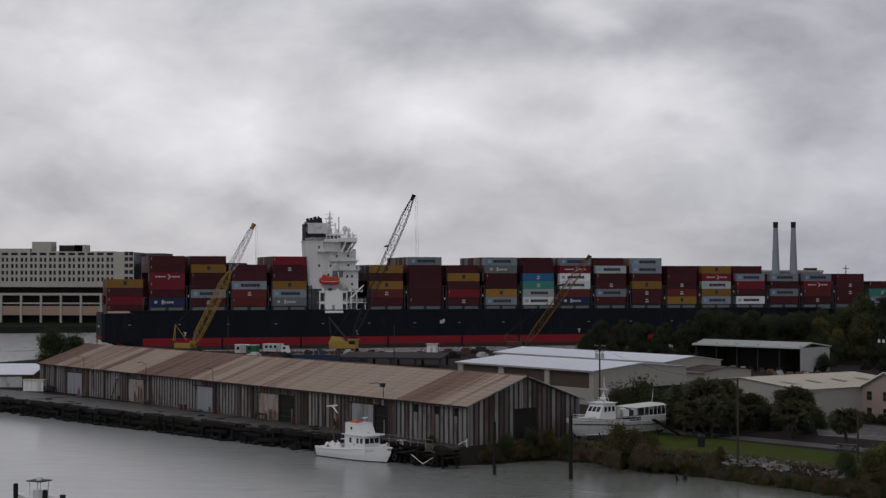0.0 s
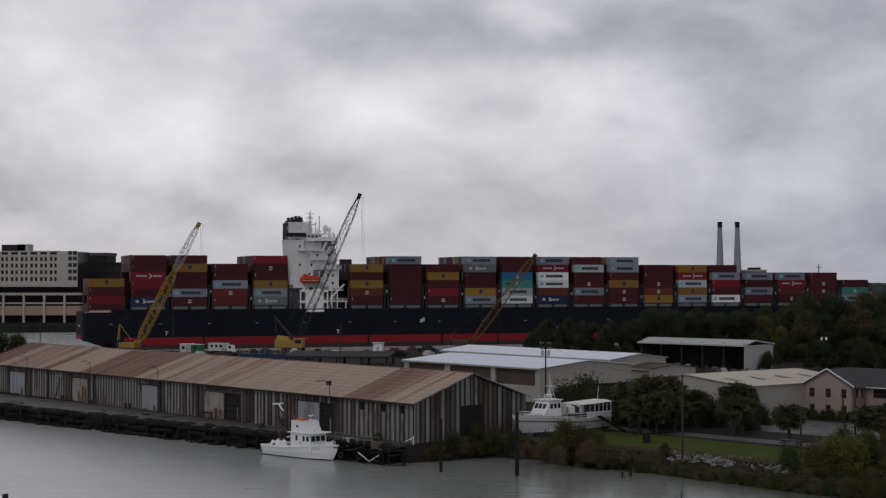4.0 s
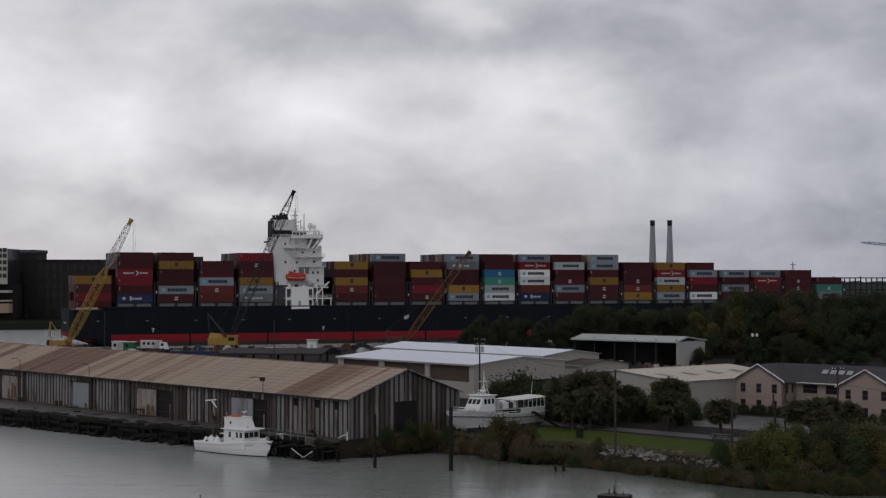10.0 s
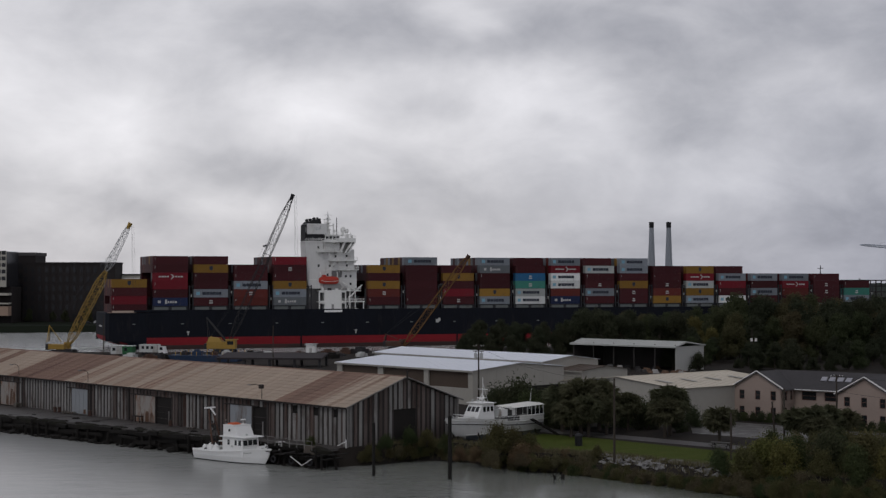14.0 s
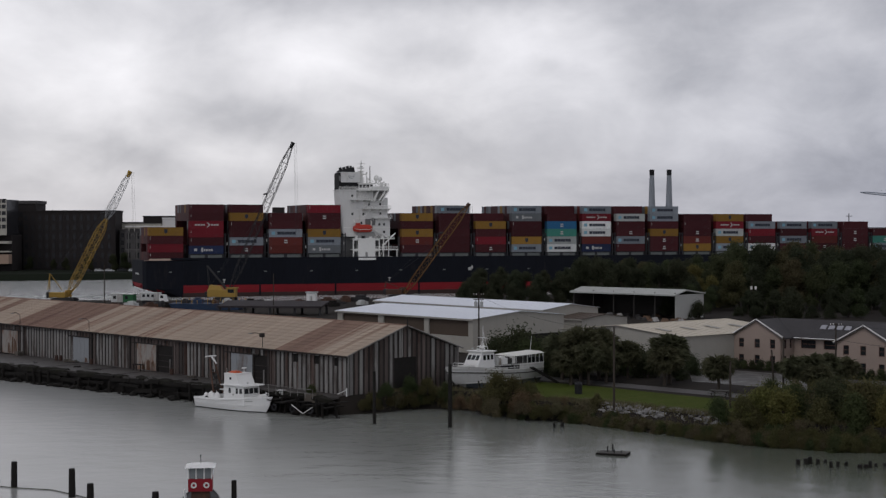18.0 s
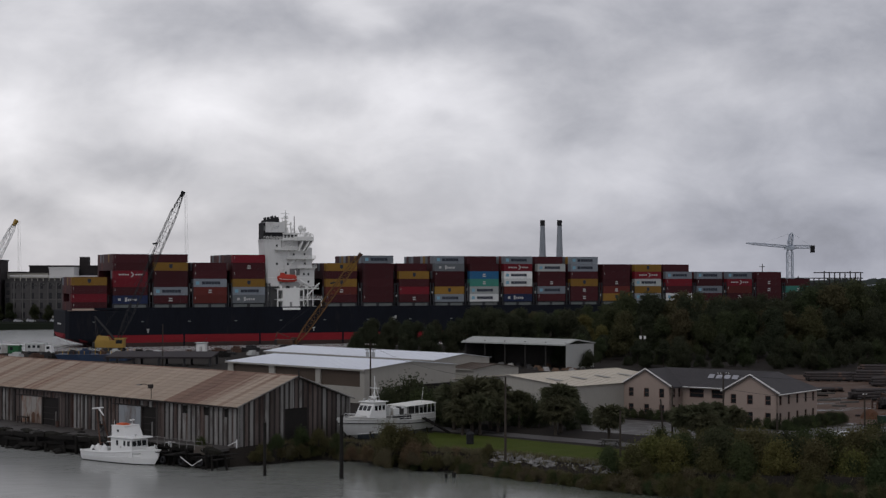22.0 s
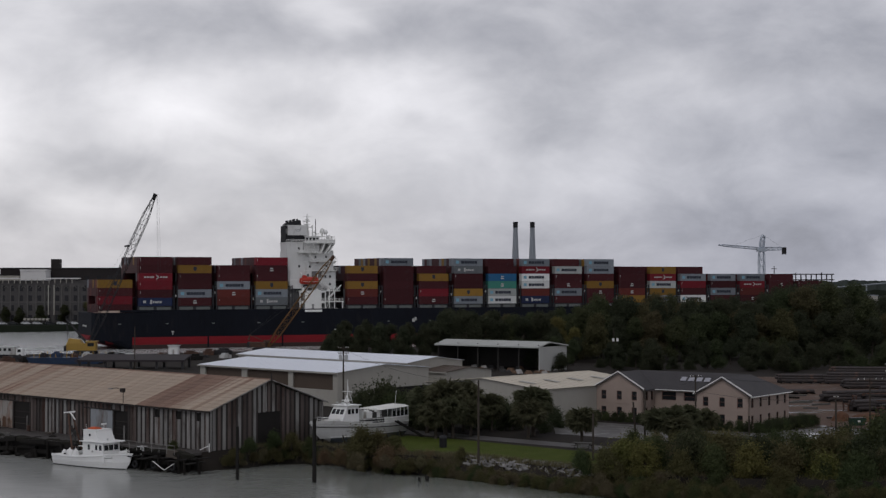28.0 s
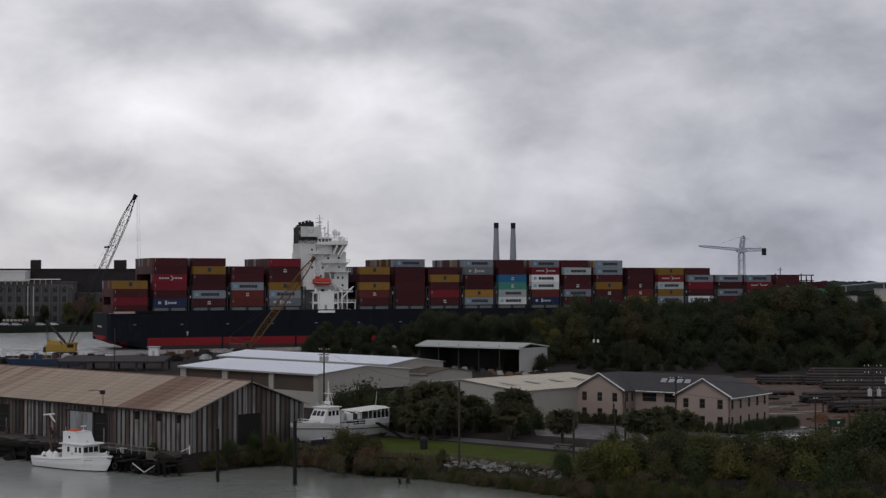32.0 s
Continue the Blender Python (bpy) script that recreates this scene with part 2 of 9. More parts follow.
BEIGE_WALL = mat("beige_metal_siding", (0.36, 0.345, 0.31), 0.65, vary=0.07, scale=0.5, second=(0.3, 0.28, 0.25))
GLASS_DARK = mat("dark_window_glass", (0.02, 0.022, 0.025), 0.12, vary=0.1, spec=0.6)
GRASS = mat("rough_grass", (0.055, 0.072, 0.014), 0.95, vary=0.25, scale=1.2, bump=0.5, second=(0.085, 0.08, 0.025), stain=0.2, spec=0.05)
EARTH = mat("yard_earth", (0.028, 0.024, 0.021), 0.95, vary=0.25, scale=0.3, bump=0.4, second=(0.03, 0.028, 0.024), stain=0.3, spec=0.08)
FAR_LAND = mat("far_wooded_land", (0.016, 0.020, 0.014), 0.95, vary=0.3, scale=0.02, spec=0.05)


def water_surface():
    m = bpy.data.materials.new("river_water")
    m.use_nodes = True
    n, ln = m.node_tree.nodes, m.node_tree.links
    b = n["Principled BSDF"]
    b.inputs["Base Color"].default_value = (0.088, 0.100, 0.084, 1)
    b.inputs["Roughness"].default_value, b.inputs["IOR"].default_value = 0.16, 1.33
    co, mp, tall = n.new("ShaderNodeTexCoord"), n.new("ShaderNodeMapping"), n.new("ShaderNodeMapping")
    mp.inputs["Scale"].default_value, tall.inputs["Scale"].default_value = (0.8, 1.0, 1), (0.018, 0.03, 1)
    ripple, swell, calm = n.new("ShaderNodeTexNoise"), n.new("ShaderNodeTexNoise"), n.new("ShaderNodeTexNoise")
    for t, sc, de in ((ripple, 1.9, 4), (swell, 0.32, 3), (calm, 1.0, 3)):
        t.inputs["Scale"].default_value, t.inputs["Detail"].default_value = sc, de
    ln.new(co.outputs["Object"], mp.inputs[0])
    ln.new(co.outputs["Object"], tall.inputs[0])
    ln.new(mp.outputs[0], ripple.inputs["Vector"])
    ln.new(mp.outputs[0], swell.inputs["Vector"])
    ln.new(tall.outputs[0], calm.inputs["Vector"])
    b1, b2, amount = n.new("ShaderNodeBump"), n.new("ShaderNodeBump"), n.new("ShaderNodeMapRange")
    amount.inputs[1].default_value, amount.inputs[2].default_value, amount.inputs[3].default_value, amount.inputs[4].default_value = 0.36, 0.66, 0.02, 0.06
    ln.new(calm.outputs[0], amount.inputs[0])
    b1.inputs["Distance"].default_value, b2.inputs["Distance"].default_value, b2.inputs["Strength"].default_value = 0.35, 1.0, 0.07
    # the basin lies calm, the open river beyond the yards is choppy
    apart, chop, both = n.new("ShaderNodeSeparateXYZ"), n.new("ShaderNodeMapRange"), n.new("ShaderNodeMath")
    ln.new(co.outputs["Object"], apart.inputs[0])
    ln.new(apart.outputs[1], chop.inputs[0])
    chop.inputs[1].default_value, chop.inputs[2].default_value, chop.inputs[3].default_value, chop.inputs[4].default_value = 330, 440, 0.0, 0.42
    ln.new(amount.outputs[0], both.inputs[0])
    ln.new(chop.outputs[0], both.inputs[1])
    ln.new(both.outputs[0], b1.inputs["Strength"])
    gloss = n.new("ShaderNodeMapRange")
    gloss.inputs[1].default_value, gloss.inputs[2].default_value, gloss.inputs[3].default_value, gloss.inputs[4].default_value = 330, 440, 0.19, 0.12
    ln.new(apart.outputs[1], gloss.inputs[0])
    ln.new(gloss.outputs[0], b.inputs["Roughness"])
    # sky reflected by the open river is painted in as a paler base colour
    sky_glare, tint = n.new("ShaderNodeMapRange"), n.new("ShaderNodeMix")
    sky_glare.inputs[1].default_value, sky_glare.inputs[2].default_value = 380, 470
    ln.new(apart.outputs[1], sky_glare.inputs[0])
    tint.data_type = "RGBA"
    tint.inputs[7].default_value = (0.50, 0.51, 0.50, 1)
    # basin: the same painted sky reflection, pale on the left, fading to the right
    glare_fade, basin, stir = n.new("ShaderNodeMapRange"), n.new("ShaderNodeMix"), n.new("ShaderNodeMath")
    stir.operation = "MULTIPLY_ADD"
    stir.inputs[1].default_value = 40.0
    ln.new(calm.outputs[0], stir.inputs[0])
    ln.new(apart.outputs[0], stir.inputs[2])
    ln.new(stir.outputs[0], glare_fade.inputs[0])
    glare_fade.inputs[1].default_value, glare_fade.inputs[2].default_value = -45.0, 58.0
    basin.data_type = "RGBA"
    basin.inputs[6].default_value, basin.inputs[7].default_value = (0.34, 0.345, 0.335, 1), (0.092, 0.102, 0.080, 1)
    ln.new(glare_fade.outputs[0], basin.inputs[0])
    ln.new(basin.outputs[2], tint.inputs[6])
    ln.new(sky_glare.outputs[0], tint.inputs[0])
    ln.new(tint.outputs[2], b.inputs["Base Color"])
    ln.new(ripple.outputs[0], b1.inputs["Height"])
    ln.new(swell.outputs[0], b2.inputs["Height"])
    ln.new(b2.outputs[0], b1.inputs["Normal"])
    ln.new(b1.outputs[0], b.inputs["Normal"])
    return m


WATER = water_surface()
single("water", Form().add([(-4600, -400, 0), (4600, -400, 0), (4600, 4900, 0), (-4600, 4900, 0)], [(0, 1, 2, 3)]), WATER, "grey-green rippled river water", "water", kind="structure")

LAND = 2.4
SHORE = [(-176, 352), (-126, 312), (-71.5, 260.6), (-48, 239.4), (-35, 226.9), (-13.5, 206.8), (-8, 210), (-4, 214), (2.4, 213), (11.7, 201.5), (19.8, 199), (24.2, 195.3), (29.2, 189.8), (33.6, 185.8), (38, 181.5), (42, 177.6), (48.8, 174.5), (70, 168), (110, 150), (300, 80), (1400, -300), (1400, 1060), (150, 600), (60, 530), (0, 499), (-50, 474), (-100, 477), (-122, 478), (-131, 455), (-147, 422), (-152, 398), (-178, 378)]


def bank_slab(name, line, top, material, label, slope=2.2, seed=1):
    """Flat land with a ragged bank that runs down into the water."""
    rng = random.Random(seed)
    pts = []
    for i, (x, y) in enumerate(line):
        x2, y2 = line[(i + 1) % len(line)]
        d = math.hypot(x2 - x, y2 - y)
        k = max(1, min(14, int(d / 6)))
        for j in range(k):
            a = j / k
            w = 0.5 if d < 120 else 2.0
            pts.append((x + (x2 - x) * a + (rng.uniform(-w, w) if j else 0), y + (y2 - y) * a + (rng.uniform(-w, w) if j else 0)))
    n = len(pts)
    cx, cy = sum(p[0] for p in pts) / n, sum(p[1] for p in pts) / n
    low = []
    for i, (x, y) in enumerate(pts):
        ax, ay = pts[i - 1]
        bx, by = pts[(i + 1) % n]
        nx, ny = by - ay, ax - bx
        q = math.hypot(nx, ny) or 1
        low.append((x + nx / q * slope, y + ny / q * slope, -1.2))
    f = Form().add([(x, y, top) for x, y in pts] + low, [tuple(range(n))] + [(i, n + i, n + (i + 1) % n, (i + 1) % n) for i in range(n)])
    return single(name, f, material, label, "ground", kind="structure")


bank_slab("ground", SHORE, LAND, EARTH, "low dark earth of the waterfront yards", slope=1.2)
FAR_SHORE = [(-4600, 640), (-420, 622), (-250, 694), (-120, 746), (60, 835), (400, 985), (1500, 1330), (4600, 1500), (4600, 4880), (-4600, 4880)]
bank_slab("far_bank", FAR_SHORE, 3.0, FAR_LAND, "dark wooded land across the river", slope=3, seed=2)


def patch(name, pts, z, material, label, category, kind="structure"):
    n = len(pts)
    f = Form().add([(x, y, z) for x, y in pts] + [(x, y, z - 0.25) for x, y in pts], [tuple(range(n))] + [(i, n + i, n + (i + 1) % n, (i + 1) % n) for i in range(n)])
    return single(name, f, material, label, category, kind=kind)


ASPHALT = mat("wet_asphalt", (0.085, 0.080, 0.077), 0.6, vary=0.2, scale=0.5, second=(0.05, 0.05, 0.052), stain=0.3, bump=0.15)
PALE_LOT = mat("pale_wet_paving", (0.060, 0.056, 0.053), 0.5, vary=0.28, scale=0.9, second=(0.17, 0.165, 0.16), stain=0.42)
RED_EARTH = mat("red_brown_yard_soil", (0.090, 0.053, 0.036), 0.85, vary=0.35, scale=0.6, second=(0.14, 0.128, 0.122), stain=0.3, stretch=(0.5, 1, 1), bump=0.4)
def bank_wedge():
    """The gentle slope below the lawn, between the edge of the grass and the water."""
    up = [(17, 200.2), (19.8, 199.2), (24.2, 195.5), (29.2, 190.0), (33.8, 186.0), (38.2, 181.7)]
    low = [(15.5, 197.6), (18.6, 195.4), (21.8, 191.6), (26.2, 186.6), (31.0, 181.6), (36.0, 177.6)]
    f = Form()
    for (a, b), (c, d) in zip(zip(up, up[1:]), zip(low, low[1:])):
        f.add([(*a, 2.44), (*b, 2.44), (*d, -0.4), (*c, -0.4)], [(0, 3, 2, 1)])
    single("shore_bank", f, EARTH, "muddy bank that slopes to the water", "bank", kind="structure")


bank_wedge()
patch("lawn", [(9, 214), (15, 203), (20, 200.6), (24.8, 197.2), (30, 191.6), (34, 188.4), (37, 187), (41, 196), (36.5, 203), (29, 211), (22, 219), (14.6, 225.5)], LAND + 0.06, GRASS, "rough green lawn beside the shore", "lawn")
patch("lane", [(8, 236), (14.5, 228.2), (22, 221.5), (30, 213.5), (38, 205.5), (46, 198), (55, 192), (57, 195.5), (48, 201.5), (40, 209.5), (32, 217.5), (24, 225.5), (14, 236.5)], LAND + 0.05, ASPHALT, "narrow wet asphalt lane along the lawn", "road")
patch("car_park", [(36.5, 226.5), (44, 219.5), (52, 213.5), (63, 208), (84, 205), (92, 220), (80, 232), (66, 226), (52, 238), (44, 246), (38, 238)], LAND + 0.045, PALE_LOT, "pale wet paving round the office building", "car park")
patch("yard_soil", [(78, 236), (92, 224), (120, 214), (210, 240), (190, 350), (96, 352), (84, 290), (80, 252)], LAND + 0.04, RED_EARTH, "red-brown bare soil of the pipe yard", "yard")


# ---- the quay before the long shed ----
QUAY_DECK = mat("wet_quay_deck", (0.070, 0.064, 0.060), 0.5, vary=0.3, scale=0.8, second=(0.022, 0.020, 0.019), stain=0.3, bump=0.4, turn=43, spec=0.35)
EDGE_WEED = mat("black_edge_weed", (0.016, 0.015, 0.011), 0.9, vary=0.35, scale=2.5, bump=0.6)


def build_quay():
    """A rotting wharf: wet patched deck, black ragged edge of broken timbers, stones and leaning piles."""
    a, b = Vector((-15.4, 204.9)), Vector((-136, 311.5))
    d = (b - a)
    L = d.length
    q = thing("quay", pose(a.x, a.y, LAND, rz=math.degrees(math.atan2(d.y, d.x))), "old wet quay deck with a ragged black timber edge", "quay", kind="structure")
    rng = random.Random(8)
    n = 34
    edge = [rng.uniform(-0.9, 0.35) for _ in range(n + 1)]
    for i in range(n):
        x0, x1 = L * i / n, L * (i + 1) / n
        z = 0.03 + 0.10 * rng.random()
        f = Form().add([(x0 + 0.02, -12, -0.3), (x1 - 0.02, -12, -0.3), (x1 - 0.02, edge[i + 1], -0.35), (x0 + 0.02, edge[i], -0.35), (x0 + 0.02, -12, z), (x1 - 0.02, -12, z), (x1 - 0.02, edge[i + 1], z - 0.04), (x0 + 0.02, edge[i], z - 0.04)],
                       [(3, 2, 1, 0), (4, 5, 6, 7), (0, 1, 5, 4), (1, 2, 6, 5), (2, 3, 7, 6), (3, 0, 4, 7)])
        part("deck_slab", f, QUAY_DECK, q)
    part("back_wall", Form().box(0, L, -0.55, -0.2, -3.5, -0.36), DARK_TIMBER, q, "dark timber sheeting under the deck")
    # broken edge timbers in two ragged courses
    for course, (z, out) in enumerate(((-0.22, 0.35), (-1.15, 0.55))):
        x = 0.0
        while x < L - 1:
            w = rng.uniform(1.4, 5.2)
            if rng.random() < 0.86:
                m = pose(x, out + rng.uniform(-0.5, 0.25), z + rng.uniform(-0.3, 0.16), rng.uniform(-9, 9), rng.uniform(-3.5, 3.5), rng.uniform(-4, 4))
                h = rng.uniform(0.16, 0.32)
                part("edge_timber", Form().add([(0, -h, -h), (w, -h * 0.8, -h), (w + rng.uniform(-0.4, 0.3), h, -h * 0.9), (0, h, -h), (0.1, -h, h), (w, -h, h * 0.8), (w - 0.2, h * 0.9, h), (rng.uniform(-0.3, 0.3), h, h)], [(3, 2, 1, 0), (4, 5, 6, 7), (0, 1, 5, 4), (1, 2, 6, 5), (2, 3, 7, 6), (3, 0, 4, 7)]), DARK_TIMBER, q, "", m)
            x += w * rng.uniform(0.75, 1.0)
    piles = [Form().loft([[(r * math.cos(w) * random.Random(k * 9 + j).uniform(0.85, 1.1), r * math.sin(w), z) for j, w in enumerate([i * math.pi / 4 for i in range(8)])] for r, z in ((0.24, -4), (0.23, -1.0), (0.2, -0.1), (0.12, 0.14))]).mesh("fender_pile", DARK_TIMBER) for k in range(3)]
    for i in range(62):
        x = L * (i + rng.uniform(0.1, 0.9)) / 62
        part("fender_pile", piles[i % 3], None, q, "", pose(x, 0.75 + rng.uniform(-0.3, 0.4), rng.uniform(-1.7, 0.1), rx=rng.uniform(-9, 5), ry=rng.uniform(-6, 6)))
    # dark stones and weed at the foot, in the water
    stones = []
    for k in range(4):
        rg = random.Random(60 + k)
        stones.append(Form().loft([[(rg.uniform(0.7, 1.1) * s * math.cos(w), rg.uniform(0.7, 1.1) * s * math.sin(w), z) for w in [i * math.pi / 3.5 for i in range(7)]] for s, z in ((0.8, -0.5), (1.0, 0.0), (0.75, 0.45), (0.3, 0.62))]).mesh("foot_stone", DARK_TIMBER))
    for i in range(170):
        o = part("foot_stone", stones[i % 4], None, q, "", pose(rng.uniform(1, L - 1), 0.7 + abs(rng.gauss(0, 0.6)), -2.3 + rng.uniform(-0.2, 0.25), rng.uniform(-15, 15), rng.uniform(-15, 15), rng.uniform(0, 360)))
        k = rng.uniform(0.3, 0.85)
        o.scale = (k * 1.4, k, k * 0.7)
    # weed and rotten planks that hang over the edge
    lumps = []
    for k in range(4):
        rg = random.Random(90 + k)
        lumps.append(Form().loft([[(rg.uniform(0.75, 1.1) * s * 1.8 * math.cos(w), rg.uniform(0.75, 1.1) * s * 0.55 * math.sin(w), z) for w in [i * math.pi / 4 for i in range(8)]] for s, z in ((0.9, -0.5), (1.0, 0.0), (0.7, 0.16), (0.2, 0.24))]).mesh("edge_weed", EDGE_WEED))
    for i in range(110):
        o = part("edge_weed", lumps[i % 4], None, q, "", pose(rng.uniform(0.5, L - 0.5), rng.uniform(-0.9, 0.2), rng.uniform(-0.06, 0.12), rng.uniform(-4, 4), rng.uniform(-4, 4), rng.uniform(-12, 12)))
        k = rng.uniform(0.6, 1.2)
        o.scale = (k * rng.uniform(0.7, 1.5), k, k)
    # litter on the deck
    for i in range(30):
        x, w, h = rng.uniform(10, L - 4), rng.uniform(0.2, 0.9), rng.uniform(0.06, 0.22)
        part("deck_litter", Form().add([(-w, -0.25, 0), (w, -0.2, 0), (w * 0.8, 0.3, 0), (-w * 0.9, 0.2, 0), (-w * 0.8, -0.15, h), (w * 0.5, -0.1, h * 0.6), (w * 0.6, 0.2, h), (-w * 0.6, 0.1, h * 0.7)], [(3, 2, 1, 0), (4, 5, 6, 7), (0, 1, 5, 4), (1, 2, 6, 5), (2, 3, 7, 6), (3, 0, 4, 7)]), DARK_TIMBER if i % 4 else CONCRETE, q, "", pose(x, rng.uniform(-4.5, -0.8), 0.1, rz=rng.uniform(-40, 40)))
    return q


build_quay()


def quay_clutter():
    """Gear left along the shed's wall: racks, drums, pallets and a cart. Places run along the wall."""
    grey, rust = mat("weathered_pallet_wood", (0.13, 0.115, 0.10), 0.9, vary=0.25, scale=2), mat("rusted_drum_steel", (0.07, 0.042, 0.034), 0.8, vary=0.25, scale=2)

    def at(along, off, rz=0):
        return pose(-12.6, 207.4, LAND + 0.12, rz=43) @ pose(-off, along, 0, rz=rz)

    for along, off, k in ((71.5, 1.6, 3), (88.3, 1.4, 5), (112.0, 2.4, 2), (34.5, 1.6, 2)):
        ob = thing("pallet_stack", at(along, off, rz=along), "weathered grey wooden pallets stacked on the quay", "pallets", "pallet stacks")
        for j in range(k):
            part("pallet", Form().box(-0.6, 0.6, -0.5, 0.5, j * 0.15 + 0.09, j * 0.15 + 0.13).box(-0.6, 0.6, -0.5, -0.4, j * 0.15, j * 0.15 + 0.09).box(-0.6, 0.6, -0.05, 0.05, j * 0.15, j * 0.15 + 0.09).box(-0.6, 0.6, 0.4, 0.5, j * 0.15, j * 0.15 + 0.09), grey, ob)
    for along, off in ((74.2, 1.2), (75.1, 1.5), (64.6, 1.0), (98.6, 1.3), (40.6, 1.2)):
        ob = thing("steel_drum", at(along, off), "rusty steel drum by the shed wall", "drum", "drums")
        part("barrel", Form().rod((0, 0, 0), (0, 0, 0.88), 0.29, 0.29, 12), rust, ob)
        for z in (0.3, 0.6):
            part("hoop", Form().rod((0, 0, z - 0.02), (0, 0, z + 0.02), 0.31, 0.31, 12), rust, ob)
    for along, w, h in ((49.6, 2.4, 1.0), (128.3, 2.6, 1.1), (126.0, 1.6, 0.9)):
        ob = thing("work_bench", at(along, 1.4), "dark timber trestle bench before the shed", "bench", "trestle benches")
        part("benchtop", Form().box(-0.4, 0.4, -w / 2, w / 2, h - 0.08, h), DARK_TIMBER, ob)
        for y in (-w / 2 + 0.15, w / 2 - 0.15):
            for x in (-0.32, 0.32):
                part("leg", Form().box(x - 0.05, x + 0.05, y - 0.05, y + 0.05, 0, h - 0.08), DARK_TIMBER, ob)
    ob = thing("gear_heap", at(69.5, 1.4, 20), "heap of rusty gear and pale sacks by the shed door", "heap")
    rg = random.Random(4)
    for i in range(9):
        r = rg.uniform(0.18, 0.4)
        part("sack", Form().loft([[(rg.uniform(-0.02, 0.02) + q * r * math.cos(w), q * r * 0.8 * math.sin(w), z * r) for w in [j * math.pi / 4 for j in range(8)]] for q, z in ((0.6, 0), (1, 0.35), (0.85, 0.8), (0.3, 1.1))]), (RUST_STEEL_GEAR, grey, CONCRETE)[i % 3], ob, "", pose(rg.uniform(-0.5, 0.5), rg.uniform(-1.7, 1.7), 0))
    ob = thing("leaning_ladder", at(101.0, 0.7), "dark ladder leaning against the shed wall", "ladder")
    for y in (-0.22, 0.22):
        part("stile", Form().rod((-0.9, y, 0), (0.35, y, 3.9), 0.05, 0.05, 4), DARK_TIMBER, ob)
    for i in range(11):
        u = (i + 0.5) / 11
        part("rung", Form().rod((-0.9 + 1.25 * u, -0.22, 3.9 * u), (-0.9 + 1.25 * u, 0.22, 3.9 * u), 0.025, 0.025, 4), DARK_TIMBER, ob)


RUST_STEEL_GEAR = mat("rusted_gear", (0.10, 0.055, 0.042), 0.8, vary=0.25, scale=1.5)
quay_clutter()

# ---- the long rusty shed ----
ROOF_SHEET = mat("weathered_cream_roof_iron", (0.39, 0.315, 0.25), 0.75, vary=0.13, scale=1.2, second=(0.20, 0.115, 0.085), stain=0.12, stretch=(0.10, 1.3, 0.10), per_piece=0.07, turn=43, bump=0.3, bscale=2.0)
ROOF_RUST = mat("rusted_roof_iron", (0.235, 0.155, 0.12), 0.8, vary=0.2, scale=1.2, second=(0.125, 0.068, 0.055), stain=0.4, stretch=(0.12, 1.3, 0.12), per_piece=0.12, turn=43, bump=0.3, bscale=2.0)
ROOF_WORN = mat("half_rusted_roof_iron", (0.33, 0.25, 0.195), 0.78, vary=0.15, scale=1.2, second=(0.19, 0.105, 0.078), stain=0.42, stretch=(0.14, 1.2, 0.14), per_piece=0.08, turn=43, bump=0.3, bscale=2.0)
SHEETS = [mat("zinc_grey_sheet", (0.215, 0.208, 0.20), 0.75, vary=0.22, scale=1.1, second=(0.06, 0.043, 0.036), stain=0.42, stretch=(1, 1, 0.22), per_piece=0.22, turn=43),
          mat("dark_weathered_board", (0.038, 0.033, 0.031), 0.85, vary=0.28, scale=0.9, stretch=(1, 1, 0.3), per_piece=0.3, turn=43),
          mat("dull_brown_grey_sheet", (0.105, 0.085, 0.078), 0.85, vary=0.25, scale=0.9, second=(0.05, 0.028, 0.022), stain=0.5, stretch=(1, 1, 0.25), per_piece=0.3, turn=43)]
DOOR_GREY = mat("pale_door_iron", (0.25, 0.265, 0.28), 0.55, vary=0.10, scale=0.8, second=(0.12, 0.09, 0.075), stain=0.25, stretch=(1, 1, 0.4), turn=43)
DOOR_RUST = mat("rust_stained_door", (0.27, 0.25, 0.23), 0.7, vary=0.14, scale=1.2, second=(0.17, 0.085, 0.05), stain=0.5, stretch=(1, 1, 0.5), turn=43)
DOOR_STAIN = mat("running_rust", (0.105, 0.058, 0.038), 0.85, vary=0.3, scale=2.0, second=(0.19, 0.16, 0.14), stain=0.45, stretch=(1, 1, 0.4), turn=43)
# darkness of unlit insides, put into a near-black colour
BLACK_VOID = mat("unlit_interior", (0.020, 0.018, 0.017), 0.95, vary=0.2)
SHED_W, SHED_L, SHED_E, SHED_R = 20.5, 135.6, 5.55, 9.0


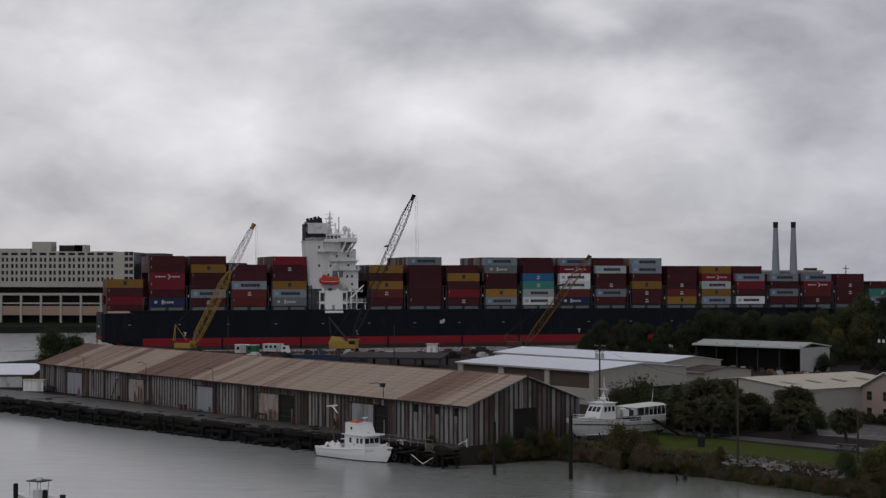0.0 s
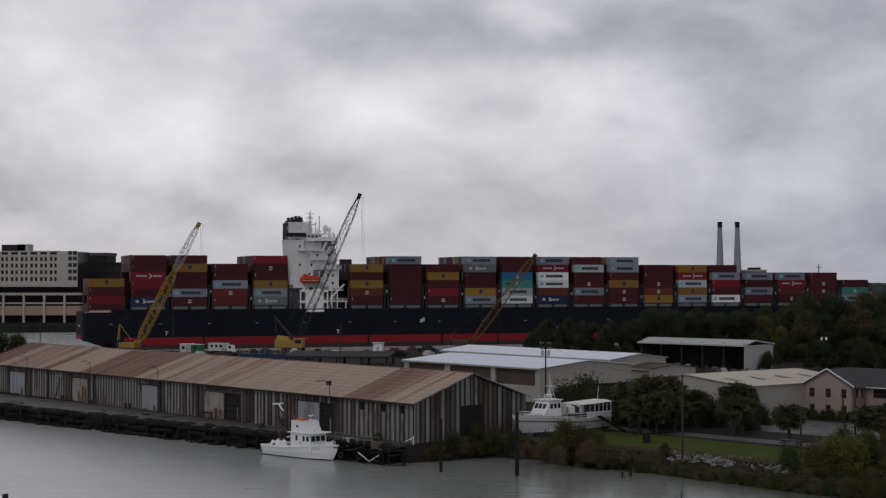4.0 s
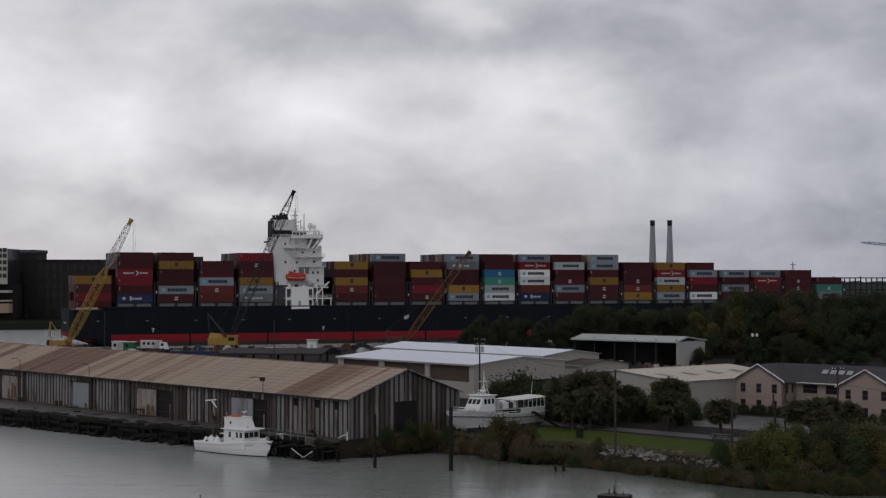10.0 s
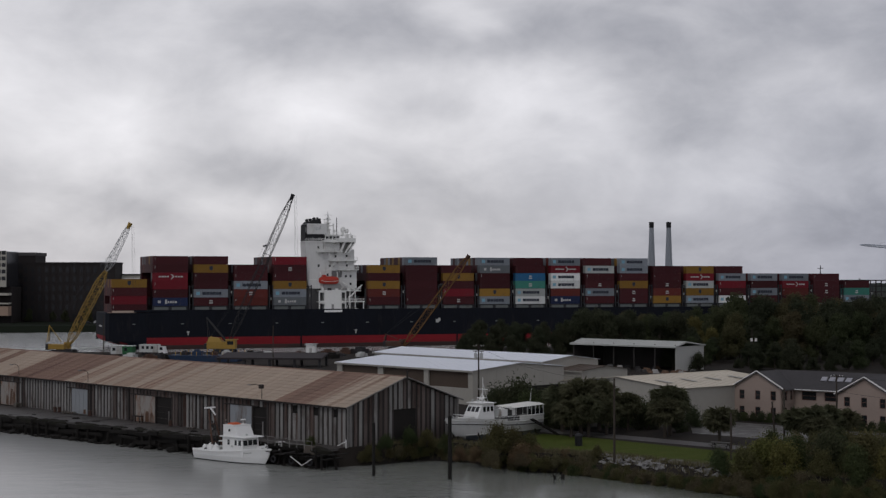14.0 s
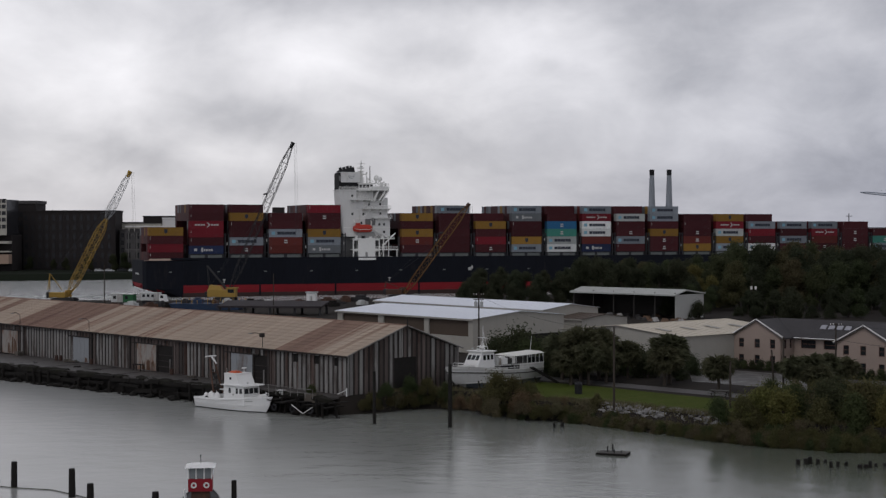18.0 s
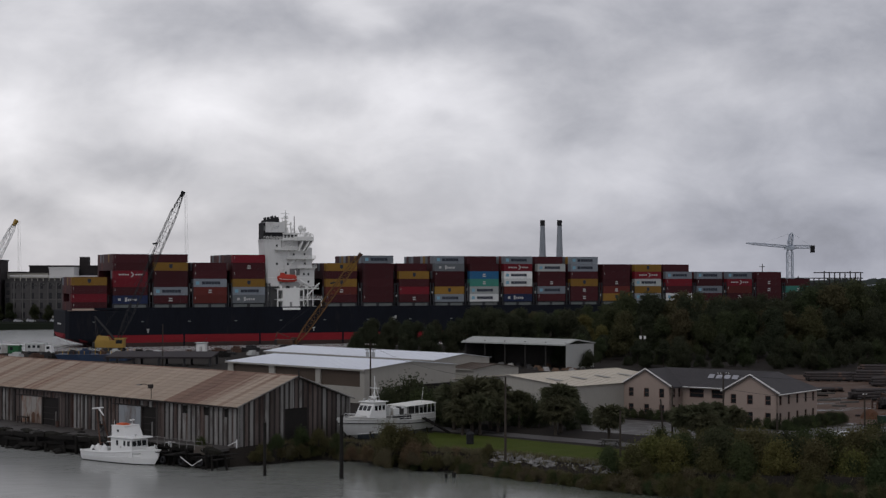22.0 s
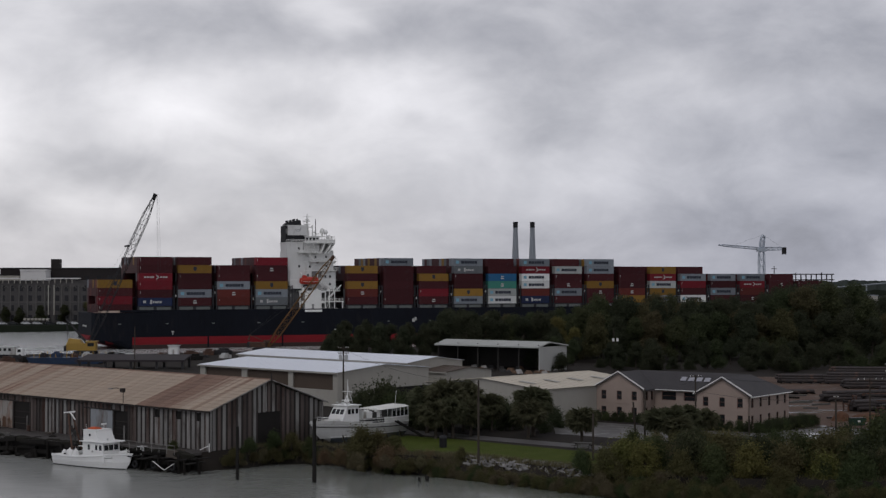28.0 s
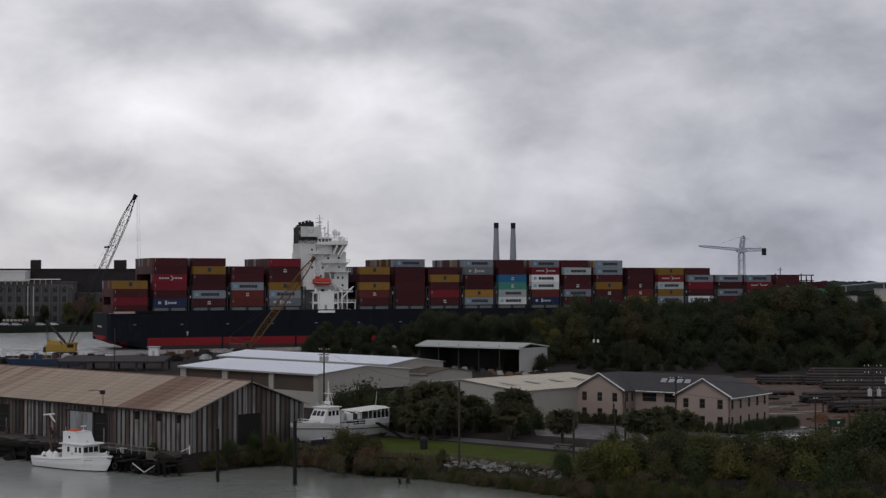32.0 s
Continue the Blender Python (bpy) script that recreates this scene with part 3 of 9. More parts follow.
def build_shed():
    shed = thing("waterfront_shed", pose(-12.6, 207.4, LAND, rz=43), "long low shed of grey boards with rust-streaked cream roof", "shed")
    rng = random.Random(21)
    doors = [(116.4, 122.6, DOOR_GREY), (91.3, 97.0, DOOR_RUST), (67, 72, DOOR_GREY), (46.7, 52.2, DOOR_RUST), (42.2, 46.6, None), (21.4, 26.6, DOOR_GREY), (18.0, 21.3, None)]
    wins = [(10.9, 11.8), (6.3, 7.2), (1.9, 2.7)]
    # core behind the sheets, so that nothing shows through; its colour paints the unlit inside
    core = Form().add([(0.16, 0.1, 0), (SHED_W - 0.1, 0.1, 0), (SHED_W - 0.1, SHED_L - 0.1, 0), (0.16, SHED_L - 0.1, 0), (0.16, 0.1, SHED_E - 0.05), (SHED_W - 0.1, 0.1, SHED_E - 0.05), (SHED_W - 0.1, SHED_L - 0.1, SHED_E - 0.05), (0.16, SHED_L - 0.1, SHED_E - 0.05), (SHED_W / 2, 0.1, SHED_R - 0.15), (SHED_W / 2, SHED_L - 0.1, SHED_R - 0.15)],
                      [(0, 1, 5, 8, 4), (1, 2, 6, 5), (2, 3, 7, 9, 6), (3, 0, 4, 7)])
    part("framing", core, BLACK_VOID, shed, "near-black core painted as the unlit inside of the shed")
    y, i = 0.0, 0
    section, hue = 0, 0
    while y < SHED_L:
        w = rng.uniform(0.52, 0.66) if i % 2 else rng.uniform(0.34, 0.44)
        hue = 2 if any(d[0] - 2.6 < y + w / 2 < d[1] + 1.2 for d in doors) or 26.6 < y < 34 or 98.2 < y < 100 else 0
        inside = [d for d in doors if d[0] - 0.2 < y + w / 2 < d[1] + 0.2]
        z0 = 4.25 if inside else 0.05
        # every other board is set back and mostly takes the dark board colour
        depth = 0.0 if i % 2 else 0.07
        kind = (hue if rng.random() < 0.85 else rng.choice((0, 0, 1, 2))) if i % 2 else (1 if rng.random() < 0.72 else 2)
        hole = [q for q in wins if q[0] - 0.05 < y + w / 2 < q[1] + 0.05]
        f = Form()
        if hole:
            f.box(depth, depth + 0.06, y + 0.01, y + w - 0.01, z0, 3.85)
            f.box(depth, depth + 0.06, y + 0.01, y + w - 0.01, 4.95, SHED_E - 0.12)
        else:
            f.box(depth, depth + 0.06, y + 0.01, y + w - 0.01, z0, SHED_E - 0.12)
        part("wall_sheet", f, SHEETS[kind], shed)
        y, i = y + w, i + 1
    # gable towards the lawn
    x, i = 0.02, 0
    while x < SHED_W - 0.3:
        w = rng.uniform(0.46, 0.6) if i % 2 else 0.36
        top = SHED_E + (SHED_R - SHED_E) * (1 - abs(x + w / 2 - SHED_W / 2) / (SHED_W / 2)) - 0.2
        dy = 0.0 if i % 2 else 0.06
        kind = rng.choice((0, 0, 2, 2, 2)) if i % 2 else 1
        z0 = 4.6 if 8.2 < x + w / 2 < 12.3 else 0.05
        part("wall_sheet", Form().box(x + 0.01, x + w - 0.01, dy, dy + 0.06, z0, top), SHEETS[kind], shed)
        x, i = x + w, i + 1
    for x0 in (0.0, SHED_W - 0.3, 9.6):
        part("corner_board", Form().box(x0 - 0.06, x0 + 0.22, -0.08, -0.01, 0 if x0 != 9.6 else 4.7, SHED_E if x0 != 9.6 else SHED_R - 0.3), SHEETS[0], shed, "pale corner board")
    # doors and dark openings
    for y0, y1, m in doors:
        if m:
            d = part("sliding_door", Form().box(-0.10, -0.04, y0, y1, 0.12, 4.2), m, shed, "pale sheet-metal sliding door" if m is DOOR_GREY else "sheet-metal sliding door with rust stains")
            for j in range(1, 4):
                yy = y0 + (y1 - y0) * j / 4
                part("rib", Form().box(-0.13, -0.10, yy - 0.05, yy + 0.05, 0.2, 4.1), m, d)
            part("track", Form().box(-0.18, -0.02, y0 - 1.5, y1 + 1.5, 4.22, 4.38), SHEETS[1], shed)
        for yy in (y0 - 0.16, y1 + 0.16):
            part("door_post", Form().box(-0.06, 0.12, yy - 0.14, yy + 0.14, 0, 4.4), SHEETS[1], shed)
    # rust that runs down the doors, in torn-edged patches
    for y0, y1, top in ((91.5, 93.6, 3.4), (93.8, 95.0, 2.2), (47.0, 49.6, 2.6), (49.8, 50.8, 1.7), (117.0, 118.2, 1.8), (67.3, 68.4, 1.4), (22.0, 23.2, 0.9)):
        k = 7
        pts = [(y0 + (y1 - y0) * j / k, top * rng.uniform(0.55, 1.0) if 0 < j < k else top * 0.25) for j in range(k + 1)]
        vs = [(-0.106, y0, 0.15)] + [(-0.106, py, pz) for py, pz in pts] + [(-0.106, y1, 0.15)]
        part("rust_patch", Form().add(vs, [tuple(range(len(vs)))]), DOOR_STAIN, shed, "orange-brown rust on a door")
    # dark posts of the frame, and racks that show in the open doorways
    for yy in (128.4, 106.9, 89.1, 66.2, 54.3, 39.7, 35.6, 29.5, 17.6):
        part("frame_post", Form().box(-0.09, 0.02, yy - 0.2, yy + 0.2, 0, SHED_E - 0.15), SHEETS[1], shed, "dark frame post")
    for y0, y1 in ((42.3, 46.4), (18.2, 21.1)):
        for z in (0.9, 1.8, 2.7):
            part("doorway_shelf", Form().box(0.06, 0.14, y0, y1, z, z + 0.10), SHEETS[1], shed)
        part("doorway_post", Form().box(0.0, 0.12, y0 + 0.5, y0 + 0.75, 0.05, 2.2), SHEETS[0], shed, "pale plank in the doorway")
    part("ridge_post", Form().rod((SHED_W / 2, -0.5, SHED_R - 1.2), (SHED_W / 2, -0.5, SHED_R + 0.9), 0.12, 0.12, 6), SHEETS[1], shed, "dark post at the ridge")
    # low fence on the quay before the end of the shed
    for i in range(9):
        part("fence_post", Form().rod((-5.5, 0.6 + i * 1.6, 0), (-5.5, 0.6 + i * 1.6, 1.2), 0.05, 0.05, 5), SHEETS[0], shed)
    for z in (0.6, 1.15):
        part("fence_rail", Form().rod((-5.5, 0.6, z), (-5.5, 13.4, z), 0.04, 0.04, 5), SHEETS[0], shed)
    # eave trim
    part("fascia", Form().box(-0.52, -0.44, -0.3, SHED_L + 0.3, SHED_E - 0.42, SHED_E - 0.16), SHEETS[1], shed, "dark fascia under the eave")
    # roof sheets on the slope over the water, one by one
    slope = math.atan2(SHED_R - SHED_E, SHED_W / 2)
    run = math.hypot(SHED_R - SHED_E, SHED_W / 2) + 0.62
    n = 129
    wd = (SHED_L + 0.8) / n
    meshes = []
    for m in (ROOF_SHEET, ROOF_RUST, ROOF_WORN):
        f = Form().box(0, run, 0.015, wd - 0.015, 0, 0.03)
        for j in range(3):
            f.box(0, run, wd * (j + 0.3) / 3, wd * (j + 0.55) / 3, 0.03, 0.055)
        for j in range(1, 10):
            f.box(run * j / 10 - 0.03, run * j / 10 + 0.03, 0.015, wd - 0.015, 0.03, 0.075)
        meshes.append(f.mesh("roof_sheet", m))
    rusty = [(8.2, 14.9), (74.0, 93.8), (105.0, 108.2), (127.0, 136.5)]
    worn = [(44.2, 74.0), (2.5, 8.2), (112, 124)]
    for i in range(n):
        k = 1 if any(a <= i * wd <= b for a, b in rusty) else 2 if any(a <= i * wd <= b for a, b in worn) and rng.random() < 0.8 else 0
        part("roof_sheet", meshes[k], None, shed, "", Matrix.Translation((-0.56, -0.4 + i * wd, SHED_E - 0.19 + rng.uniform(0, 0.012))) @ Matrix.Rotation(-slope, 4, "Y"))
    f = Form().box(0, run, 0, SHED_L + 0.8, 0, 0.04)
    back = part("back_roof", f, ROOF_SHEET, shed, "cream roof slope towards the yard")
    back.matrix_local = Matrix.Translation((SHED_W + 0.56, SHED_L + 0.4, SHED_E - 0.19)) @ Matrix.Rotation(math.pi, 4, "Z") @ Matrix.Rotation(-slope, 4, "Y")
    part("ridge_cap", Form().rod((SHED_W / 2, -0.4, SHED_R + 0.02), (SHED_W / 2, SHED_L + 0.4, SHED_R + 0.02), 0.14, 0.14, 6), ROOF_RUST, shed, "rusty ridge cap")
    for s in (-1, 1):
        edge = Form()
        a, b = Vector((SHED_W / 2 + s * (SHED_W / 2 + 0.5), -0.42, SHED_E - 0.24)), Vector((SHED_W / 2, -0.42, SHED_R - 0.02))
        edge.rod(a, b, 0.1, 0.1, 4)
        part("barge_board", edge, SHEETS[0], shed, "pale barge board")
    # arm lamps on the eave
    for yy, long in ((18.5, 2.3), (66.3, 2.0), (89.8, 2.0), (114.8, 2.0)):
        lamp = part("eave_lamp", Form().rod((-0.4, yy, SHED_E - 0.3), (-0.4, yy, 7.0), 0.06, 0.05, 6), SHEETS[1], shed, "lamp arm over the eave")
        arm = Form()
        pts = [(-0.4, yy, 7.0), (-0.5, yy + 0.5, 7.35), (-0.6, yy + 1.2, 7.5), (-0.7, yy + long, 7.4)]
        for p, q in zip(pts, pts[1:]):
            arm.rod(p, q, 0.05, 0.045, 5)
        part("arm", arm, SHEETS[1], lamp)
        part("lamp_head", Form().box(-0.9, -0.5, yy + long - 0.1, yy + long + 0.5, 7.28, 7.42), SHEETS[0], lamp, "grey lamp head")
        if yy < 20:
            part("floodlight", Form().box(-0.75, -0.25, yy - 0.3, yy + 0.3, 6.95, 7.5), SHEETS[1], lamp, "square floodlight")
    return shed


build_shed()


# ---- warehouses behind the shed ----
DARK_BAND = mat("dark_brown_cladding", (0.085, 0.064, 0.050), 0.7, vary=0.15)
def ribbed_gable(name, m, w, l, e, r, wall, roof, label, bays=(), over=0.35, roof_n=24, wall_ribs=True):
    """A low gabled metal building: gable along x, length along y; bays: dark open stretches (y0, y1, z0, z1) of the wall at x = 0."""
    ob = thing(name, m, label, "warehouse")
    cuts = sorted(bays)
    y = 0.0
    for y0, y1, z0, z1 in cuts:
        if y0 > y:
            part("wall_panel", Form().box(0, 0.2, y, y0, 0, e), wall, ob)
        part("wall_panel", Form().box(0, 0.2, y0, y1, 0, z0), wall, ob)
        part("wall_header", Form().box(0, 0.2, y0, y1, z1, e), wall, ob)
        y = y1
    part("wall_panel" if cuts else "side_wall", Form().box(0, 0.2, y, l, 0, e), wall, ob)
    for nm, y0 in (("gable_wall", 0.0), ("back_gable_wall", l - 0.2)):
        g = Form().add([(0.2, y0, 0), (w - 0.2, y0, 0), (w - 0.2, y0, e), (w / 2, y0, r), (0.2, y0, e), (0.2, y0 + 0.2, 0), (w - 0.2, y0 + 0.2, 0), (w - 0.2, y0 + 0.2, e), (w / 2, y0 + 0.2, r), (0.2, y0 + 0.2, e)],
                       [(0, 1, 2, 3, 4), (9, 8, 7, 6, 5), (0, 5, 6, 1), (1, 6, 7, 2), (2, 7, 8, 3), (3, 8, 9, 4), (4, 9, 5, 0)])
        part(nm, g, wall, ob)
    part("rear_wall", Form().box(w - 0.2, w, 0, l, 0, e), wall, ob)
    if cuts:
        part("inner_panel", Form().box(0.3, 0.4, 0.3, l - 0.3, 0, e - 0.1), DARK_BAND, ob, "dark brown recessed cladding")
        for y0, y1, z0, z1 in cuts:
            part("bay_post", Form().box(-0.05, 0.25, y1 - 0.15, y1 + 0.35, 0, e), wall, ob)
    if wall_ribs:
        for i in range(int(w / 2.4)):
            x = 1.2 + i * 2.4
            top = e + (r - e) * (1 - abs(x - w / 2) / (w / 2)) - 0.12
            part("wall_rib", Form().box(x - 0.04, x + 0.04, -0.03, 0.0, 0.05, top), wall, ob)
    slope, run = math.atan2(r - e, w / 2), math.hypot(r - e, w / 2) + over
    wd = (l + 2 * over) / roof_n
    me = Form().box(0, run, 0.0, wd - 0.02, 0, 0.06).box(0, run, 0, 0.07, 0.06, 0.11).mesh("roof_sheet", roof)
    for i in range(roof_n):
        part("roof_sheet", me, None, ob, "", Matrix.Translation((-over * math.cos(slope), -over + i * wd, e - over * math.sin(slope))) @ Matrix.Rotation(-slope, 4, "Y"))
        part("roof_sheet", me, None, ob, "", Matrix.Translation((w + over * math.cos(slope), -over + i * wd + wd, e - over * math.sin(slope))) @ Matrix.Rotation(math.pi, 4, "Z") @ Matrix.Rotation(-slope, 4, "Y"))
    part("ridge_cap", Form().box(w / 2 - 0.25, w / 2 + 0.25, -over, l + over, r + 0.04, r + 0.10), roof, ob)
    part("gutter", Form().box(-over - 0.12, -over, -over, l + over, e - 0.28, e - 0.06), wall, ob)
    return ob


wa = ribbed_gable("storage_warehouse", pose(5.5, 277, LAND, rz=42), 23.5, 39, 6.1, 7.1, BEIGE_WALL, WHITE_ROOF, "wide warehouse with pale walls and a bright white metal roof",
                  bays=((1.2, 12, 2.9, 5.7), (13.2, 25, 2.9, 5.7), (26.5, 37.5, 2.9, 5.7)))
# near-black panel on the wall, painted as the dark inside of a bay
part("open_bay", Form().box(9.5, 23.2, -0.06, -0.004, 0.0, 2.9), BLACK_VOID, wa, "dark panel that paints the shade of an open bay")
part("bay_lintel", Form().box(9.3, 23.4, -0.14, -0.06, 2.8, 3.0), BEIGE_WALL, wa)
ribbed_gable("storage_warehouse", pose(19.5, 300, LAND, rz=41), 15.4, 52, 6.5, 7.4, BEIGE_WALL, WHITE_ROOF, "second pale warehouse with a white roof and a beige gable", roof_n=30)
ribbed_gable("storage_warehouse", pose(26.8, 297, LAND, rz=40), 12.5, 16, 4.9, 5.6, BEIGE_WALL, DARK_BAND, "small beige annex with a dark brown roof", roof_n=10)
ca, cb = math.cos(radians(130)), math.sin(radians(130))
bw = ribbed_gable("beige_warehouse", pose(37 + 25.6 * ca, 243.5 + 25.6 * cb, LAND, rz=-50), 25.6, 27, 5.3, 6.5, BEIGE_WALL, BEIGE_ROOF, "beige metal warehouse with a low tan roof and skylight strips", roof_n=18)
for i in range(4):
    f = Form().box(0, 3.0, 0, 1.0, 0.0, 0.05)
    part("roof_light", f, mat("grey_fibreglass", (0.3, 0.29, 0.26), 0.5), bw, "translucent roof light",
         Matrix.Translation((25.6 - 4.2, 3.5 + i * 6, 5.3 + 4.2 * 1.2 / 12.8 + 0.16)) @ Matrix.Rotation(math.pi, 4, "Z") @ Matrix.Rotation(-0.0935, 4, "Y"))


def build_open_shed():
    """A lean-to with an open dark front and a pale end wall."""
    ob = thing("open_storage_shed", pose(33.6, 396.5, LAND, rz=-41), "open-fronted storage shed with a pale roof and closed end wall", "shed")
    L, D = 30.6, 13.0
    dark = mat("shaded_shed_timber", (0.05, 0.046, 0.043), 0.9, vary=0.2)
    pale = mat("dull_grey_roof", (0.42, 0.43, 0.41), 0.6, vary=0.1, second=(0.3, 0.3, 0.28))
    rings = [[(x, -0.9, 6.1), (x, 4.2, 7.2), (x, D, 6.2), (x, D, 5.9), (x, 4.2, 6.9), (x, -0.9, 5.75)] for x in (-0.6, L + 0.4)]
    part("roof", Form().loft(rings), pale, ob, "pale grey roof with a deep front edge")
    for k in range(40):
        xx = -0.6 + (k + 0.5) * (L + 1.0) / 40
        part("roof_seam", Form().add([(xx - 0.04, -0.9, 6.1), (xx + 0.04, -0.9, 6.1), (xx + 0.04, 4.2, 7.2), (xx - 0.04, 4.2, 7.2), (xx - 0.04, -0.9, 6.17), (xx + 0.04, -0.9, 6.17), (xx + 0.04, 4.2, 7.27), (xx - 0.04, 4.2, 7.27)], [(3, 2, 1, 0), (4, 5, 6, 7), (0, 1, 5, 4), (1, 2, 6, 5), (2, 3, 7, 6), (3, 0, 4, 7)]), pale, ob)
    rg = random.Random(3)
    for k in range(46):
        q = rg.uniform(0.3, 1.3)
        single("scrap_piece", Form().add([(-q, -q * 0.6, 0), (q, -q * 0.5, 0), (q * 0.8, q * 0.6, 0), (-q * 0.7, q * 0.5, 0), (-q * 0.6, -q * 0.3, q * 0.7), (q * 0.5, -q * 0.4, q * 0.5), (q * 0.4, q * 0.3, q * 0.8), (-q * 0.5, q * 0.2, q * 0.6)], [(3, 2, 1, 0), (4, 5, 6, 7), (0, 1, 5, 4), (1, 2, 6, 5), (2, 3, 7, 6), (3, 0, 4, 7)]),
               mat(*rg.choice((("pale_scrap", (0.30, 0.29, 0.28)), ("brown_scrap", (0.12, 0.075, 0.05)), ("dark_scrap", (0.04, 0.038, 0.037)), ("brown_scrap", (0.12, 0.075, 0.05)))), 0.8, vary=0.2), "broken piece in the scrap heap before the open shed", "scrap",
               ob.matrix_world @ pose(rg.uniform(2, L + 6), rg.uniform(-9, 6) if k % 3 else rg.uniform(-9, -2), 0, rz=rg.uniform(0, 360)), "scrap heap")
    part("back_wall", Form().box(0, L, D - 0.3, D - 0.1, 0, 5.8), dark, ob)
    part("end_wall", Form().box(L - 0.2, L, 0, D - 0.3, 0, 6.0), mat("pale_grey_siding", (0.42, 0.42, 0.40), 0.7, vary=0.08), ob, "pale grey end wall")
    part("side_wall", Form().box(0, 0.2, 0, D - 0.3, 0, 6.0), dark, ob)
    for i in range(6):
        part("post", Form().box(i * L / 5 - 0.12 - (0.3 if i == 5 else 0), i * L / 5 + 0.12 - (0.3 if i == 5 else 0), 0, 0.25, 0, 6.5), dark, ob)


build_open_shed()


# ---- the two-winged office ----
STUCCO = mat("pinkish_tan_stucco", (0.33, 0.262, 0.225), 0.85, vary=0.07, scale=1.0, bump=0.1, second=(0.26, 0.20, 0.17), stain=0.05)
SHINGLE = mat("dark_grey_shingle", (0.062, 0.059, 0.062), 0.85, vary=0.2, scale=1.5, bump=0.3, second=(0.06, 0.055, 0.055), stain=0.2)
TRIM = mat("white_trim_paint", (0.68, 0.67, 0.65), 0.5, vary=0.05)


def wall_form(length, height, holes, thick=0.3):
    """A wall along x from 0, outer face at y = 0, with real openings (x0, x1, z0, z1)."""
    f = Form()
    xs = sorted({0.0, length, *[h[0] for h in holes], *[h[1] for h in holes]})
    for x0, x1 in zip(xs, xs[1:]):
        z = 0.0
        for h in sorted((h for h in holes if h[0] <= x0 + 1e-6 and h[1] >= x1 - 1e-6), key=lambda h: h[2]):
            f.box(x0, x1, 0, thick, z, h[2])
            z = h[3]
        f.box(x0, x1, 0, thick, z, height)
    return f


def office_window(parent, m, w, h):
    win = part("window", Form().box(0, w, 0.08, 0.14, 0, 0.07).box(0, w, 0.08, 0.14, h - 0.07, h).box(0, 0.07, 0.08, 0.14, 0.07, h - 0.07).box(w - 0.07, w, 0.08, 0.14, 0.07, h - 0.07).box(0.07, w - 0.07, 0.09, 0.13, h / 2 - 0.03, h / 2 + 0.03), mat("brown_sash", (0.16, 0.08, 0.06), 0.6), parent, "brown-framed sash window", m)
    part("pane", Form().box(0.07, w - 0.07, 0.11, 0.12, 0.07, h - 0.07), GLASS_DARK, win, "dark glass")
    part("sill", Form().box(-0.06, w + 0.06, -0.06, 0.08, -0.09, 0.0), STUCCO, win)


